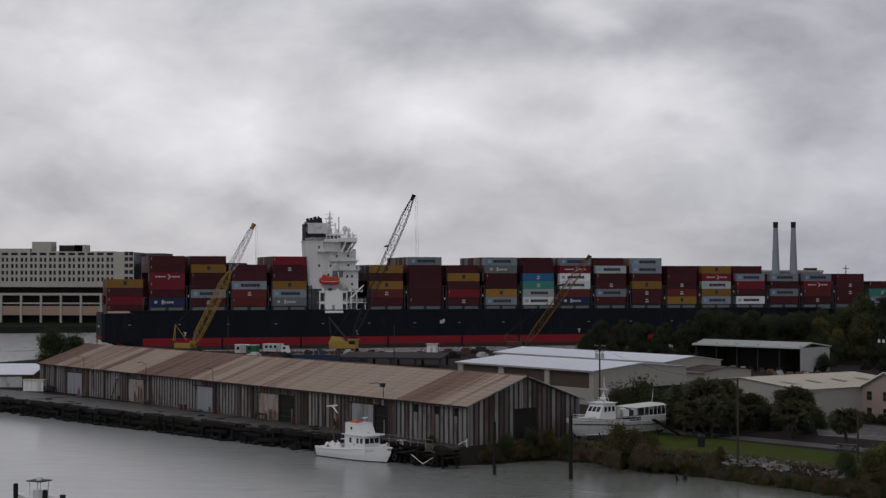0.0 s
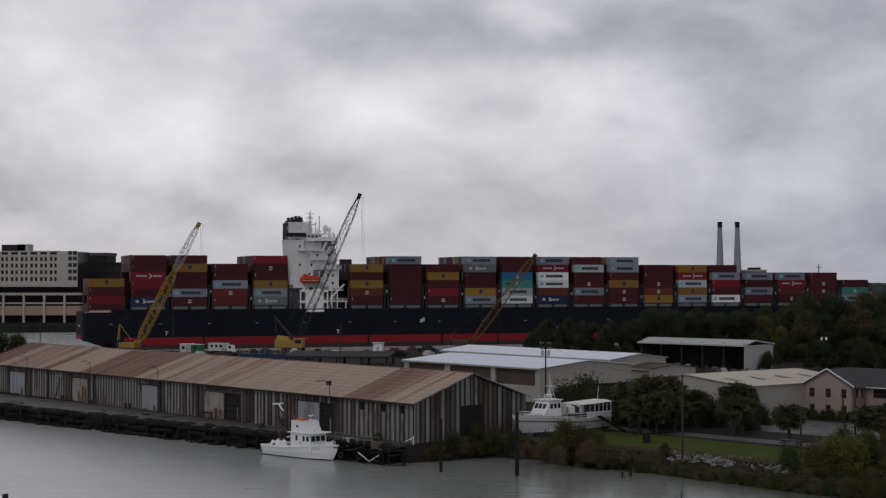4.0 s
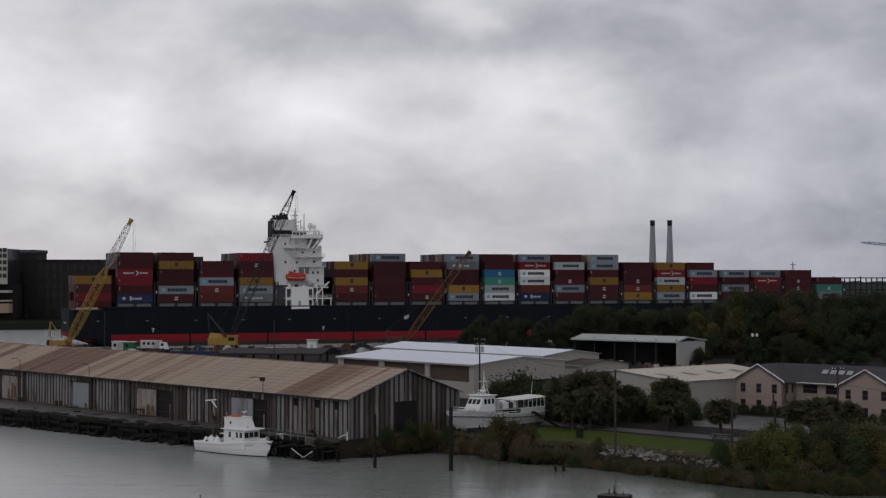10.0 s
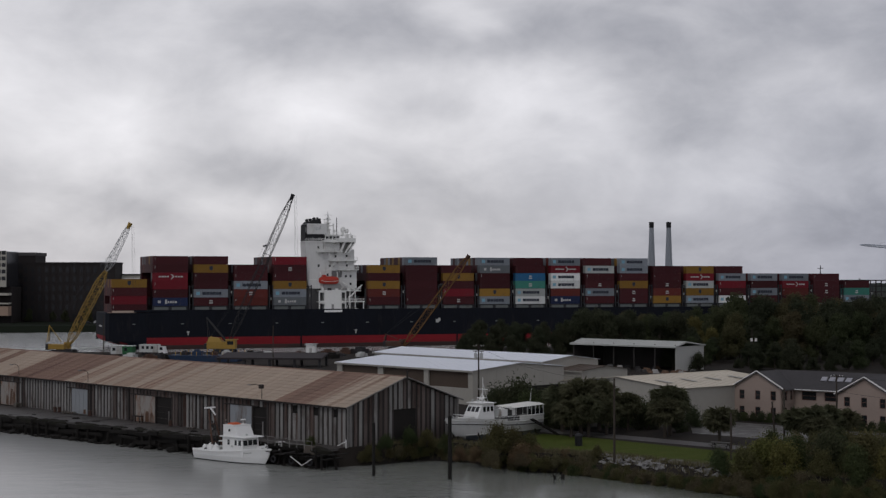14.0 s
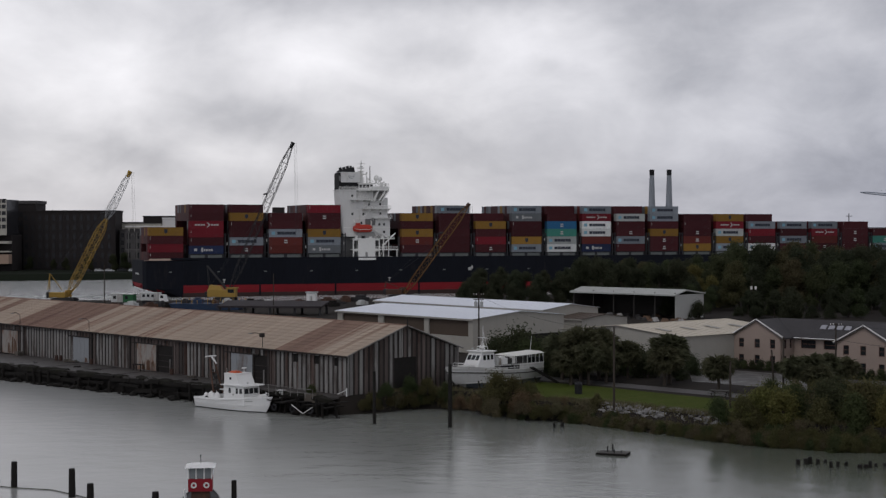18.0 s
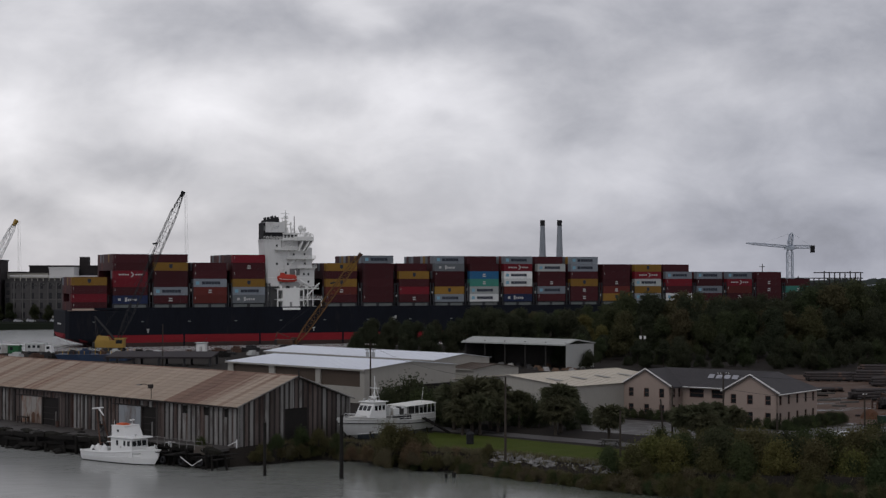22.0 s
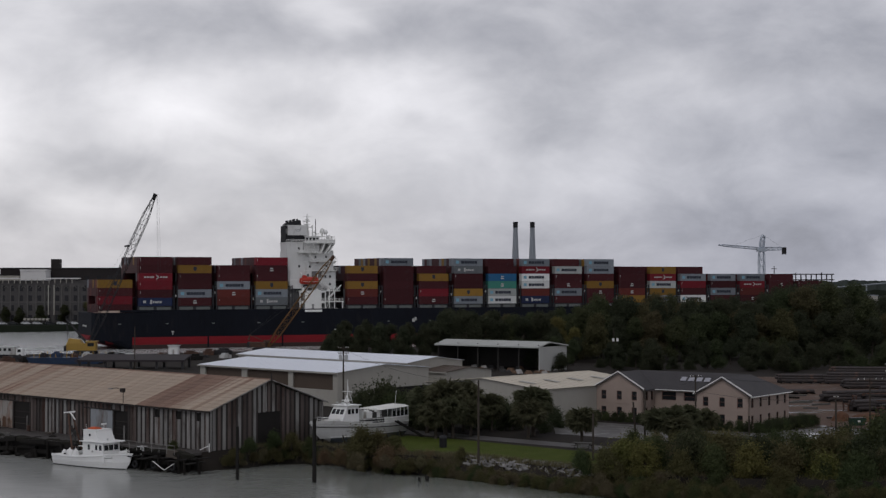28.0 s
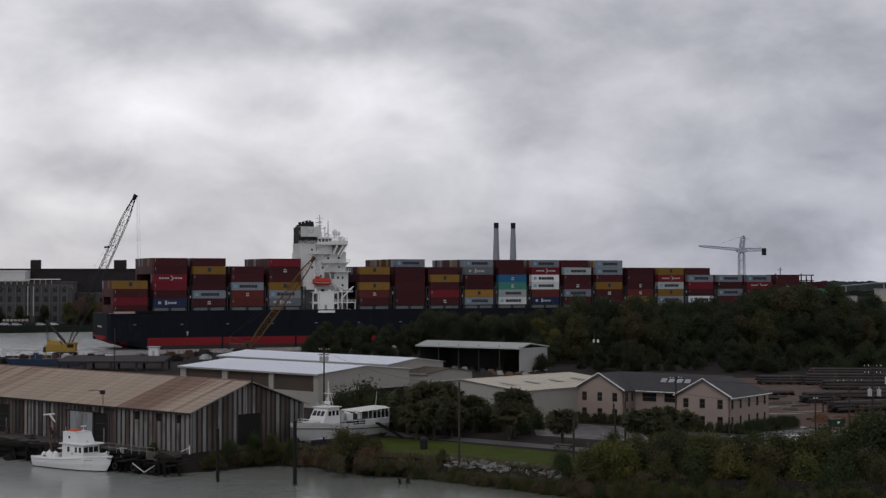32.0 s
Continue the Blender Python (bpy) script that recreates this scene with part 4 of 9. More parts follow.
def build_office():
    ob = thing("office_building", pose(66.9, 230.9, LAND, rz=-42), "two-storey tan stucco office with two gabled wings and dark shingle roof", "office")
    E, H, T = 5.15, 7.65, 0.3

    def wall(m, length, cols, w=0.95, tall=1.45, rows=(0.55, 3.15), name="wall"):
        holes = [(c - w / 2, c + w / 2, z, z + tall) for c in cols for z in rows]
        p = part(name, wall_form(length, E, holes), STUCCO, ob, "", m)
        for h in holes:
            office_window(p, pose(h[0], 0, h[2]), w, tall)
        part("belt_course", Form().box(0, length, -0.05, 0.0, 2.55, 2.72), STUCCO, p)
        return p

    # wings: fronts face -y; right wing x -8.9..0 from y 0; left wing x -29..-20.1 from y 2.9; middle front at y 6.8
    wall(pose(-8.9, 0, 0), 8.9, (1.5, 4.3, 7.3))
    wall(pose(-29, 2.9, 0), 8.9, (1.6, 4.5, 7.3))
    wall(pose(0, 0, 0, rz=90), 14.0, (1.0, 3.9, 6.9, 9.9, 12.6), w=0.8)
    wall(pose(-20.1, 2.9, 0, rz=90), 3.9, (1.3, 3.0), w=0.7)
    wall(pose(-20.1, 6.8, 0), 11.2, (2.6, 6.6), w=2.6, tall=1.4)
    part("wall", Form().box(-29, -28.7, 3.2, 14, 0, E), STUCCO, ob)
    part("wall", Form().box(-29, -0.3, 13.7, 14, 0, E), STUCCO, ob)
    part("wall", Form().box(-8.9, -8.6, 0.3, 6.8, 0, E), STUCCO, ob)
    for x0, y0 in ((-8.9, 0), (-29, 2.9)):
        part("gable", Form().add([(x0, y0, E), (x0 + 8.9, y0, E), (x0 + 4.45, y0, H - 0.1), (x0, y0 + 0.3, E), (x0 + 8.9, y0 + 0.3, E), (x0 + 4.45, y0 + 0.3, H - 0.1)], [(0, 1, 2), (5, 4, 3), (0, 3, 4, 1), (1, 4, 5, 2), (2, 5, 3, 0)]), STUCCO, ob, "tan stucco gable")
        for s in (-1, 1):
            a, b = Vector((x0 + 4.45 + s * 4.95, y0 - 0.36, E - 0.22)), Vector((x0 + 4.45, y0 - 0.36, H + 0.0))
            dv = (b - a).normalized()
            up = Vector((-dv.z, 0, dv.x)) * (1 if s < 0 else -1)
            up = up if up.z > 0 else -up
            vs = [a - up * 0.16, b - up * 0.16, b + up * 0.16, a + up * 0.16]
            part("barge_board", Form().add(vs + [v + Vector((0, 0.14, 0)) for v in vs], [(0, 1, 2, 3), (7, 6, 5, 4), (0, 4, 5, 1), (2, 6, 7, 3), (1, 5, 6, 2), (3, 7, 4, 0)]), TRIM, ob, "white barge board")

    def slab(pts, th=0.14):
        n = len(pts)
        return Form().add(list(pts) + [(x, y, z - th) for x, y, z in pts], [tuple(range(n)), tuple(range(2 * n - 1, n - 1, -1))] + [(i, n + i, n + (i + 1) % n, (i + 1) % n) for i in range(n)])

    o, ry, rz = 0.45, 9.6, H
    e = E - 0.25
    for pts in ([(0 + o, 0 - o, e), (0 + o, 14 + o, e), (-4.45, ry, rz), (-4.45, -o, rz)], [(-8.9 - o, -o, e), (-4.45, -o, rz), (-4.45, ry, rz), (-8.9 - o, 6.0, e)],
                [(-20.1 + o, 2.9 - o, e), (-20.1 + o, 6.2, e), (-24.55, ry, rz), (-24.55, 2.9 - o, rz)], [(-29 - o, 2.9 - o, e), (-24.55, 2.9 - o, rz), (-24.55, ry, rz), (-29 - o, 14 + o, e)],
                [(-29 - o, 14 + o, e), (-24.55, ry, rz), (-4.45, ry, rz), (0 + o, 14 + o, e)],
                [(-20.1 + o, 6.2, e + 0.02), (-8.9 - o, 6.2, e + 0.02), (-4.45, ry, rz + 0.02), (-24.55, ry, rz + 0.02)]):
        part("roof_slope", slab(pts), SHINGLE, ob, "dark shingle roof slope")
    for i in range(4):
        x = -15.5 + i * 1.42
        f = Form().box(-0.5, 0.5, -0.45, 0.45, 0, 0.12)
        part("skylight", f, mat("pale_skylight", (0.31, 0.31, 0.34), 0.2, vary=0.04), ob, "pale skylight", pose(x, 8.15, e + (rz - e) * (8.15 - 6.2) / 3.4 + 0.06, rx=math.degrees(math.atan2(rz - e, 3.4))))
    for x0, y0, x1, y1 in ((-20.1 + o, 6.1, -8.9 - o, 6.1), (0 + o, -o, 0 + o, 14 + o)):
        part("gutter", Form().rod((x0, y0, e - 0.08), (x1, y1, e - 0.08), 0.09, 0.09, 6), TRIM, ob, "white gutter")
    return ob


build_office()

# ---- the container ship ----
SHIP_AT, SHIP_TURN, BAY, BOX, TIER, BEAM = (18.69, 591.06), 20.956, 14.61, 12.19, 2.93, 32.2
SUPER_GAP, AFT_BAY = 35.6, 14.38


def bay_middle(k):
    """Distance along the ship from bay 9 to bay k."""
    return (k - 9) * BAY if k >= 5 else (5 - 9) * BAY - SUPER_GAP + (k - 4) * AFT_BAY


PAINT = {
    "M": ("maroon", (0.052, 0.012, 0.015)), "R": ("red", (0.150, 0.013, 0.021)), "O": ("rust_red", (0.100, 0.022, 0.018)),
    "Y": ("ochre_yellow", (0.225, 0.125, 0.026)), "G": ("blue_grey", (0.19, 0.21, 0.235)), "D": ("dark_grey", (0.12, 0.13, 0.14)),
    "W": ("white", (0.62, 0.63, 0.62)), "B": ("blue", (0.022, 0.10, 0.21)), "N": ("navy", (0.016, 0.024, 0.062)),
    "T": ("teal_green", (0.05, 0.20, 0.16)), "P": ("pale_grey", (0.36, 0.38, 0.37)),
}
BOX_MAT = {c: mat("container_" + n, rgb, 0.55, vary=0.12, scale=0.8, second=tuple(0.6 * q + 0.02 for q in rgb), per_piece=0.2, stain=0.18, spec=0.15) for c, (n, rgb) in PAINT.items()}
# near row of each bay from the deck up; then the tiers of the rows behind it
STOWAGE = {0: ("MRMY", 4), 1: ("NMRRMM", 6), 2: ("MGMMYM", 6), 3: ("OOGMM", 5), 4: ("DGYMMR", 6),
           5: ("MOYMY", 5), 6: ("MMMMMG", 6), 7: ("MRMY", 5), 8: ("GYMMDG", 6), 9: ("WPTBM", 6), 10: ("NOWWRG", 6),
           11: ("MGMMP", 6), 12: ("MMYMGG", 6), 13: ("YOMMM", 5), 14: ("GYPRY", 5), 15: ("WMRG", 5), 16: ("MGMG", 4), 17: ("MORG", 4),
           18: ("MMMM", 4), 19: ("GTM", 3)}
DECK = 15.3

LOGO_DARK, LOGO_PALE, LOGO_BLUE = mat("logo_dark_ink", (0.03, 0.035, 0.05), 0.6), mat("logo_pale_ink", (0.42, 0.42, 0.41), 0.6), mat("logo_blue_ink", (0.18, 0.36, 0.46), 0.6)
SHIP_GREY = mat("hatch_grey_paint", (0.17, 0.185, 0.18), 0.7, vary=0.15, second=(0.10, 0.08, 0.07), stain=0.1)
LASHING = mat("lashing_bridge_steel", (0.045, 0.045, 0.05), 0.7, vary=0.2)
LIFEBOAT = mat("lifeboat_orange_red", (0.40, 0.045, 0.03), 0.45, vary=0.08)
SOOT = mat("funnel_black", (0.02, 0.02, 0.022), 0.7, vary=0.2)
FOAM = mat("wake_foam", (0.55, 0.57, 0.56), 0.8, vary=0.15, scale=0.5)


def container_mesh(name, colour):
    """A corrugated steel box with corner posts and rails; its near side is at y = 0."""
    f = Form()
    L, W, H = BOX / 2, 2.44, 2.89
    f.box(-L + 0.1, L - 0.1, 0.07, W - 0.07, 0.1, H - 0.08)
    for x in (-L, L - 0.16):
        for y in (0, W - 0.16):
            f.box(x, x + 0.16, y, y + 0.16, 0, H)
    for y in (0, W - 0.1):
        f.box(-L + 0.16, L - 0.16, y, y + 0.1, 0, 0.16)
        f.box(-L + 0.16, L - 0.16, y, y + 0.1, H - 0.12, H)
    n = 20
    step = (2 * L - 0.4) / n
    for i in range(n):
        x = -L + 0.2 + i * step
        f.box(x, x + step * 0.5, 0.03, 0.07, 0.16, H - 0.12)
    return f.mesh(name, BOX_MAT[colour])


def logo_meshes():
    """Marks on the container sides, as plain shapes standing just off the corrugation."""
    y0, y1 = -0.012, 0.03
    L = {"word": [Form().box(-3.75, -2.85, y0, y1, 1.0, 1.9).mesh("emblem", LOGO_BLUE)]}
    x = -2.2
    for w in (1.0, 0.85, 0.7, 0.75, 0.75, 0.85):
        L["word"].append(Form().box(x, x + w * 0.9, y0, y1, 1.05, 1.85).mesh("bar", LOGO_DARK))
        x += w
    L["crest"] = [Form().add([(-0.6, y0, 2.3), (0.6, y0, 2.3), (0.6, y0, 1.2), (0, y0, 0.7), (-0.6, y0, 1.2), (-0.6, y1, 2.3), (0.6, y1, 2.3), (0.6, y1, 1.2), (0, y1, 0.7), (-0.6, y1, 1.2)], [(4, 3, 2, 1, 0), (5, 6, 7, 8, 9), (0, 1, 6, 5), (1, 2, 7, 6), (2, 3, 8, 7), (3, 4, 9, 8), (4, 0, 5, 9)]).mesh("crest", LOGO_DARK)]
    L["small"] = [Form().box(-0.55, 0.55, y0, y1, 1.5, 1.95).mesh("mark", LOGO_PALE), Form().box(-0.65, 0.65, y0, y1, 0.75, 1.2).mesh("mark", LOGO_PALE)]
    L["arrow"] = [Form().box(a, b, y0, y1, 1.25, 1.75).mesh("bar", LOGO_PALE) for a, b in ((-4.2, -3.4), (-3.2, -2.2), (-2.0, -1.4), (-1.2, -0.6), (1.6, 2.4), (2.6, 3.3), (3.5, 4.3))]
    L["arrow"].append(Form().add([(0.0, y0, 0.6), (0.4, y0, 0.6), (1.4, y0, 1.5), (0.4, y0, 2.4), (0.0, y0, 2.4), (0.8, y0, 1.5)], [(5, 4, 3, 2, 1, 0)]).mesh("arrow", LOGO_PALE))
    L["script"] = [Form().box(a, b, y0, y1, c, d).mesh("bar", LOGO_PALE) for a, b, c, d in ((-4.4, -3.4, 1.0, 1.9), (-1.9, -1.2, 0.7, 2.2), (-1.0, -0.4, 1.0, 1.7), (-0.2, 0.5, 1.0, 1.7), (0.7, 1.2, 1.0, 1.7), (1.4, 2.2, 1.0, 1.7))]
    L["edge"] = [Form().box(-5.5, -5.38, y0, y1, 1.5, 2.4).mesh("mark", LOGO_PALE)]
    return L


def build_ship():
    ship = thing("container_ship", pose(SHIP_AT[0], SHIP_AT[1], 0, rz=SHIP_TURN), "dark blue container ship with red boot topping, loaded with stacked containers", "ship")
    mid, rng = BEAM / 2 - 0.4, random.Random(4)

    def section(s, half, keel, deck, top=1.0):
        return [(s, mid - half * top, deck), (s, mid - half, 6.0), (s, mid - half, 3.0), (s, mid - half * 0.96, keel + 1.2), (s, mid - half * 0.6, keel), (s, mid + half * 0.6, keel), (s, mid + half * 0.96, keel + 1.2), (s, mid + half, 3.0), (s, mid + half, 6.0), (s, mid + half * top, deck)]

    stations = [(-159.3, 12.6, 3.9, 12.9), (-158.3, 14.6, 3.2, 12.9), (-154.7, 15.8, 1.9, 12.9), (-149.7, 16.1, 0.4, 12.9), (-142.7, 16.1, -3, 12.9), (-135, 16.1, -5, 13.1), (60, 16.1, -6, 13.1), (100, 15.4, -6, 13.3), (125, 11.5, -6, 14.6), (140, 7.0, -6, 16.6), (152, 2.6, -6, 18.5), (158, 0.3, -2, 19)]
    part("hull", Form().loft([section(*s) for s in stations]), HULL_BLUE, ship, "blue-black painted steel hull")
    rings = [[(s, mid - h - 0.03, 4.2), (s, mid - h - 0.03, -0.4), (s, mid + h + 0.03, -0.4), (s, mid + h + 0.03, 4.2)] for s, h, _, _ in [(-145.5, 16.1, 0, 0)] + stations[5:9]]
    part("boot_topping", Form().loft(rings), HULL_RED, ship, "faded red boot topping along the waterline")
    # the hull's dark reflection in the water, painted as a brown band on the hull
    low = [[(q[0][0], q[0][1] - 0.02, 1.5), (q[0][0], q[0][1] - 0.02, -0.4), (q[2][0], q[2][1] + 0.02, -0.4), (q[2][0], q[2][1] + 0.02, 1.5)] for q in rings]
    part("fouled_band", Form().loft(low), mat("fouled_waterline", (0.042, 0.027, 0.025), 0.8, vary=0.3, scale=0.4, stretch=(0.4, 1, 2), second=(0.08, 0.03, 0.028), stain=0.2), ship, "brown band that paints the hull's reflection at the waterline")
    part("stern_foot", Form().loft([[(s, mid - w, zt), (s, mid - w * 0.55, z), (s, mid + w * 0.55, z), (s, mid + w, zt)] for s, w, z, zt in ((-159.45, 11.4, 3.6, 4.9), (-158.2, 13.6, 2.9, 4.3), (-153.7, 15.0, 1.4, 2.6), (-147.7, 15.4, -0.2, 1.4))]), HULL_RED, ship, "faded red paint under the stern overhang")
    part("bulwark", Form().box(-150, 118, -0.02 - 0.35, 0.05 - 0.35, 13.1, 13.9), HULL_BLUE, ship)
    # plating seams stand proud of the hull
    for s in range(-136, 60, 22):
        part("plate_seam", Form().box(s - 0.06, s + 0.06, -0.44, -0.39, 4.3, 13.0), HULL_BLUE, ship)
    # strips added on the hull in place of poles that stand before it
    for s in (-118, -90, -58, -30, -8, 24, 52):
        part("fender_strip", Form().box(s - 0.3, s + 0.3, -0.52, -0.4, 0.2, 4.2), HULL_BLUE, ship, "dark vertical strip over the red band")
    for s, z in ((-37.5, 9.3),):
        part("hull_emblem", Form().box(s - 0.9, s + 0.3, -0.46, -0.41, z - 0.7, z + 0.5).box(s + 0.1, s + 0.9, -0.46, -0.41, z - 0.2, z + 1.0), LOGO_PALE, ship, "small white emblem")
    for s in (-69.4, 16.0, -131.0):
        part("tug_mark", Form().box(s - 0.5, s + 0.5, -0.46, -0.41, 5.9, 6.3).box(s - 0.18, s + 0.18, -0.46, -0.41, 4.9, 5.9), LOGO_PALE, ship, "white tug mark")
    for s in range(-150, 100, 17):
        part("mooring_pipe", Form().box(s - 0.5, s + 0.5, -0.45, -0.4, 8.8, 9.1), SHIP_GREY, ship)
    for k in range(-2, 3):
        part("stern_lettering", Form().box(-159.42, -159.3, mid + k * 1.5 - 0.55, mid + k * 1.5 + 0.55, 7.8, 8.4), LOGO_PALE, ship, "white stern lettering as plain bars")
    # poop: winches and pale bulkhead below the last bay
    part("poop_bulkhead", Form().box(-158.8, -147.5, 2.2, 2.4, 12.0, 13.1).box(-157.5, -149, -0.2, 0.0, 13.0, 13.7), mat("tan_bulkhead", (0.42, 0.33, 0.27), 0.7), ship, "tan bulkhead on the poop")
    # hatch coamings with pale panels and lashing bridges between the bays
    for k in STOWAGE:
        s = bay_middle(k)
        if k == 0 or k > 19:
            continue
        part("hatch_coaming", Form().box(s - 6.3, s + 6.3, 0.6, 30.6, 13.1, 15.25), LASHING, ship, "dark hatch coaming")
        for q in (-3.1, 3.1):
            part("coaming_panel", Form().box(s + q - 2.5, s + q + 2.5, 0.52, 0.6, 13.5, 14.9), SHIP_GREY, ship, "pale coaming panel")
        g = Form()
        x = s + 7.36
        for y in (0.05, 8, 16, 24, 30.6):
            g.box(x - 0.75, x - 0.45, y, y + 0.3, 13.1, 22.6).box(x + 0.45, x + 0.75, y, y + 0.3, 13.1, 22.6)
        for z in (15.6, 18.8, 22.0):
            g.box(x - 0.75, x + 0.75, 0.05, 30.9, z, z + 0.18)
        part("lashing_bridge", g, LASHING, ship, "dark steel lashing bridge")
        part("access_light", Form().box(x - 0.15, x + 0.15, -0.02, 0.05, 17.2 + (k % 3) * 1.2, 18.1 + (k % 3) * 1.2), LOGO_PALE, ship)
    # containers of the two near rows one by one, the rest joined
    meshes, logos = {c: container_mesh("container_" + PAINT[c][0], c) for c in PAINT}, logo_meshes()
    plain = {c: Form().box(-BOX / 2, BOX / 2, 0, 2.44, 0, 2.928).mesh("container_" + PAINT[c][0], BOX_MAT[c]) for c in PAINT}
    rest = Form()
    for k, (near, behind) in STOWAGE.items():
        s, z0 = bay_middle(k), DECK - (2.3 if k == 0 else 0)
        for i, c in enumerate(near):
            box = part("container", meshes[c], None, ship, PAINT[c][0].replace("_", " ") + " shipping container", pose(s, 0, z0 + i * TIER))
            style = "arrow" if (k, i) in ((1, 3), (10, 4), (14, 3), (17, 2)) else {"G": "word", "W": "word", "P": "word", "Y": "crest", "R": "edge", "N": "script", "D": "script"}.get(c) or rng.choice(("small", "edge", "edge", None))
            if style:
                wide = Matrix.Translation((0, 0, 1.45)) @ Matrix.Diagonal((1.4, 1, 1.3, 1)) @ Matrix.Translation((0, 0, -1.45)) if style == "word" else None
                for me in logos[style]:
                    part("logo_" + me.name.split(".")[0], me, None, box, "", wide)
        for row in range(1, {0: 8, 1: 12}.get(k, 13)):
            n_up = behind if len(near) == behind or row > 1 else behind
            if behind > len(near) and rng.random() < 0.15:
                n_up = len(near)
            for i in range(n_up):
                if 1 < row < {0: 7, 1: 11}.get(k, 12) and 0 < i < n_up - 2:
                    continue
                c = {15: "M", 13: "M"}.get(k) or rng.choice("MMMMMMMOYGGDD" if i >= n_up - 1 else "MMMMMMMMOMDM")
                z = z0 + i * TIER
                if row == 1 and i >= len(near) - 1:
                    part("container", plain[c], None, ship, PAINT[c][0].replace("_", " ") + " shipping container", pose(s, row * 2.48, z))
                else:
                    rest.box(s - BOX / 2, s + BOX / 2, row * 2.48, row * 2.48 + 2.44, z, z + 2.928, k=list(PAINT).index(c))
    tagged(part("inner_stow", rest, [BOX_MAT[c] for c in PAINT], ship, "stacked containers on the inner rows"), kind="stuff")

    # ---- superstructure ----
    W = STEEL_WHITE
    HOUSE = mat("weathered_house_white", (0.62, 0.62, 0.61), 0.55, vary=0.10, scale=0.5, second=(0.36, 0.34, 0.32), stain=0.12, stretch=(1, 1, 0.35))
    # grey of small fittings, and of shade painted on the white house
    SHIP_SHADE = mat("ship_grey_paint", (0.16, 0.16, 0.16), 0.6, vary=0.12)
    DECK_GREY = mat("ship_deck_grey", (0.27, 0.27, 0.265), 0.7, vary=0.15, second=(0.17, 0.13, 0.11), stain=0.2)

    LOW = {"boat_deck_tower", "tower_sill", "bay_frame", "side_deck", "deck_rail", "deck_post", "deck_brace", "deck_locker", "boat_cradle", "deck_gear", "boat_deck_ramp", "provision_crane"}

    def house(name, form, material, parent, label="", smooth=False):
        """A part of the superstructure, which stands a little forward of its drawn frame; the boat deck more so."""
        return part(name, form, material, parent, label, Matrix.Translation((1.6 if name in LOW else 1.3 if name == "funnel" else 0.5, 0, 0)) if parent is ship else None, smooth)

    def railing(name, a, b, y, z, h=1.1, n=10):
        f = Form()
        for kx in (0.36, 0.68, 1.0):
            f.rod((a, y, z + h * kx), (b, y, z + h * kx), 0.045, 0.045, 4)
        for i in range(n):
            ss = a + i * (b - a) / (n - 1)
            f.rod((ss, y, z), (ss, y, z + h), 0.045, 0.045, 4)
        house(name, f, W, ship)

    tower = house("boat_deck_tower", Form().box(-82.5, -76.7, -0.2, 4, 13.1, 20.8), W, ship, "white tower at the ship's side")
    house("tower_sill", Form().box(-82.9, -76.2, -0.5, -0.2, 12.7, 13.5), W, ship)
    house("tower_door", Form().box(-80.2, -79.3, -0.26, -0.2, 13.6, 15.6), DECK_GREY, tower, "grey steel door")
    # the shade of the recesses beside the tower is painted on in grey
    house("lower_house", Form().box(-87.2, -69.6, 3.8, 28, 13.1, 21.3), SHIP_SHADE, ship, "shaded lower house")
    # framed bays with dark openings on both sides of the tower
    for a, b in ((-84.9, -82.5), (-76.7, -74.6)):
        for z0, z1 in ((13.1, 16.3), (16.5, 20.3)):
            f = Form().box(a, b, -0.1, 0.25, z1 - 0.45, z1).box(a, b, -0.1, 0.25, z0, z0 + 0.3)
            for ss in (a, b - 0.38):
                f.box(ss, ss + 0.38, -0.1, 0.25, z0 + 0.3, z1 - 0.45)
            house("bay_frame", f, W, ship, "white framed opening under the boat deck")
    for z, a in ((16.3, -84.9), (20.3, -84.9)):
        house("side_deck", Form().box(a, -67.6 if z < 18 else -69.0, -0.3, 3.8, z, z + 0.3), W, ship, "white side deck")
        railing("deck_rail", -76.6, -67.8 if z < 18 else -69.2, -0.2, z + 0.3, 1.0, 7)
    for ss in (-73.2, -71.2, -68.0):
        house("deck_post", Form().box(ss - 0.13, ss + 0.13, -0.2, 0.2, 13.1, 20.3 if ss < -70 else 16.3), W, ship)
    house("deck_brace", Form().rod((-74.4, 0.3, 14.0), (-71.4, 0.3, 20.2), 0.1, 0.1, 4), W, ship)
    for ss, w, h, m in ((-75.6, 0.5, 1.2, DECK_GREY), (-72.2, 0.6, 1.5, SHIP_SHADE), (-70.0, 0.5, 0.9, W)):
        house("deck_locker", Form().box(ss - w, ss + w, 0.6, 1.8, 13.1, 13.1 + h), m, ship)
    # accommodation
    house("aft_casing", Form().add([(-87.6, 1.3, 22.4), (-82.0, 1.3, 22.4), (-82.0, 9, 22.4), (-87.6, 9, 22.4), (-88.5, 1.3, 38.3), (-82.0, 1.3, 38.3), (-82.0, 9, 38.3), (-88.5, 9, 38.3)], [(3, 2, 1, 0), (4, 5, 6, 7), (0, 1, 5, 4), (1, 2, 6, 5), (2, 3, 7, 6), (3, 0, 4, 7)]), HOUSE, ship, "white engine casing with soot stains")
    house("casing_ledge", Form().box(-88.8, -81.9, 1.1, 9.2, 38.3, 38.55), W, ship)
    house("accommodation", Form().box(-87.2, -69.3, 0.9, 30.4, 21.3, 28.0), HOUSE, ship, "white accommodation block")
    house("upper_accommodation", Form().box(-82.0, -70.1, 1.3, 30.0, 28.0, 35.6), HOUSE, ship, "white upper accommodation")
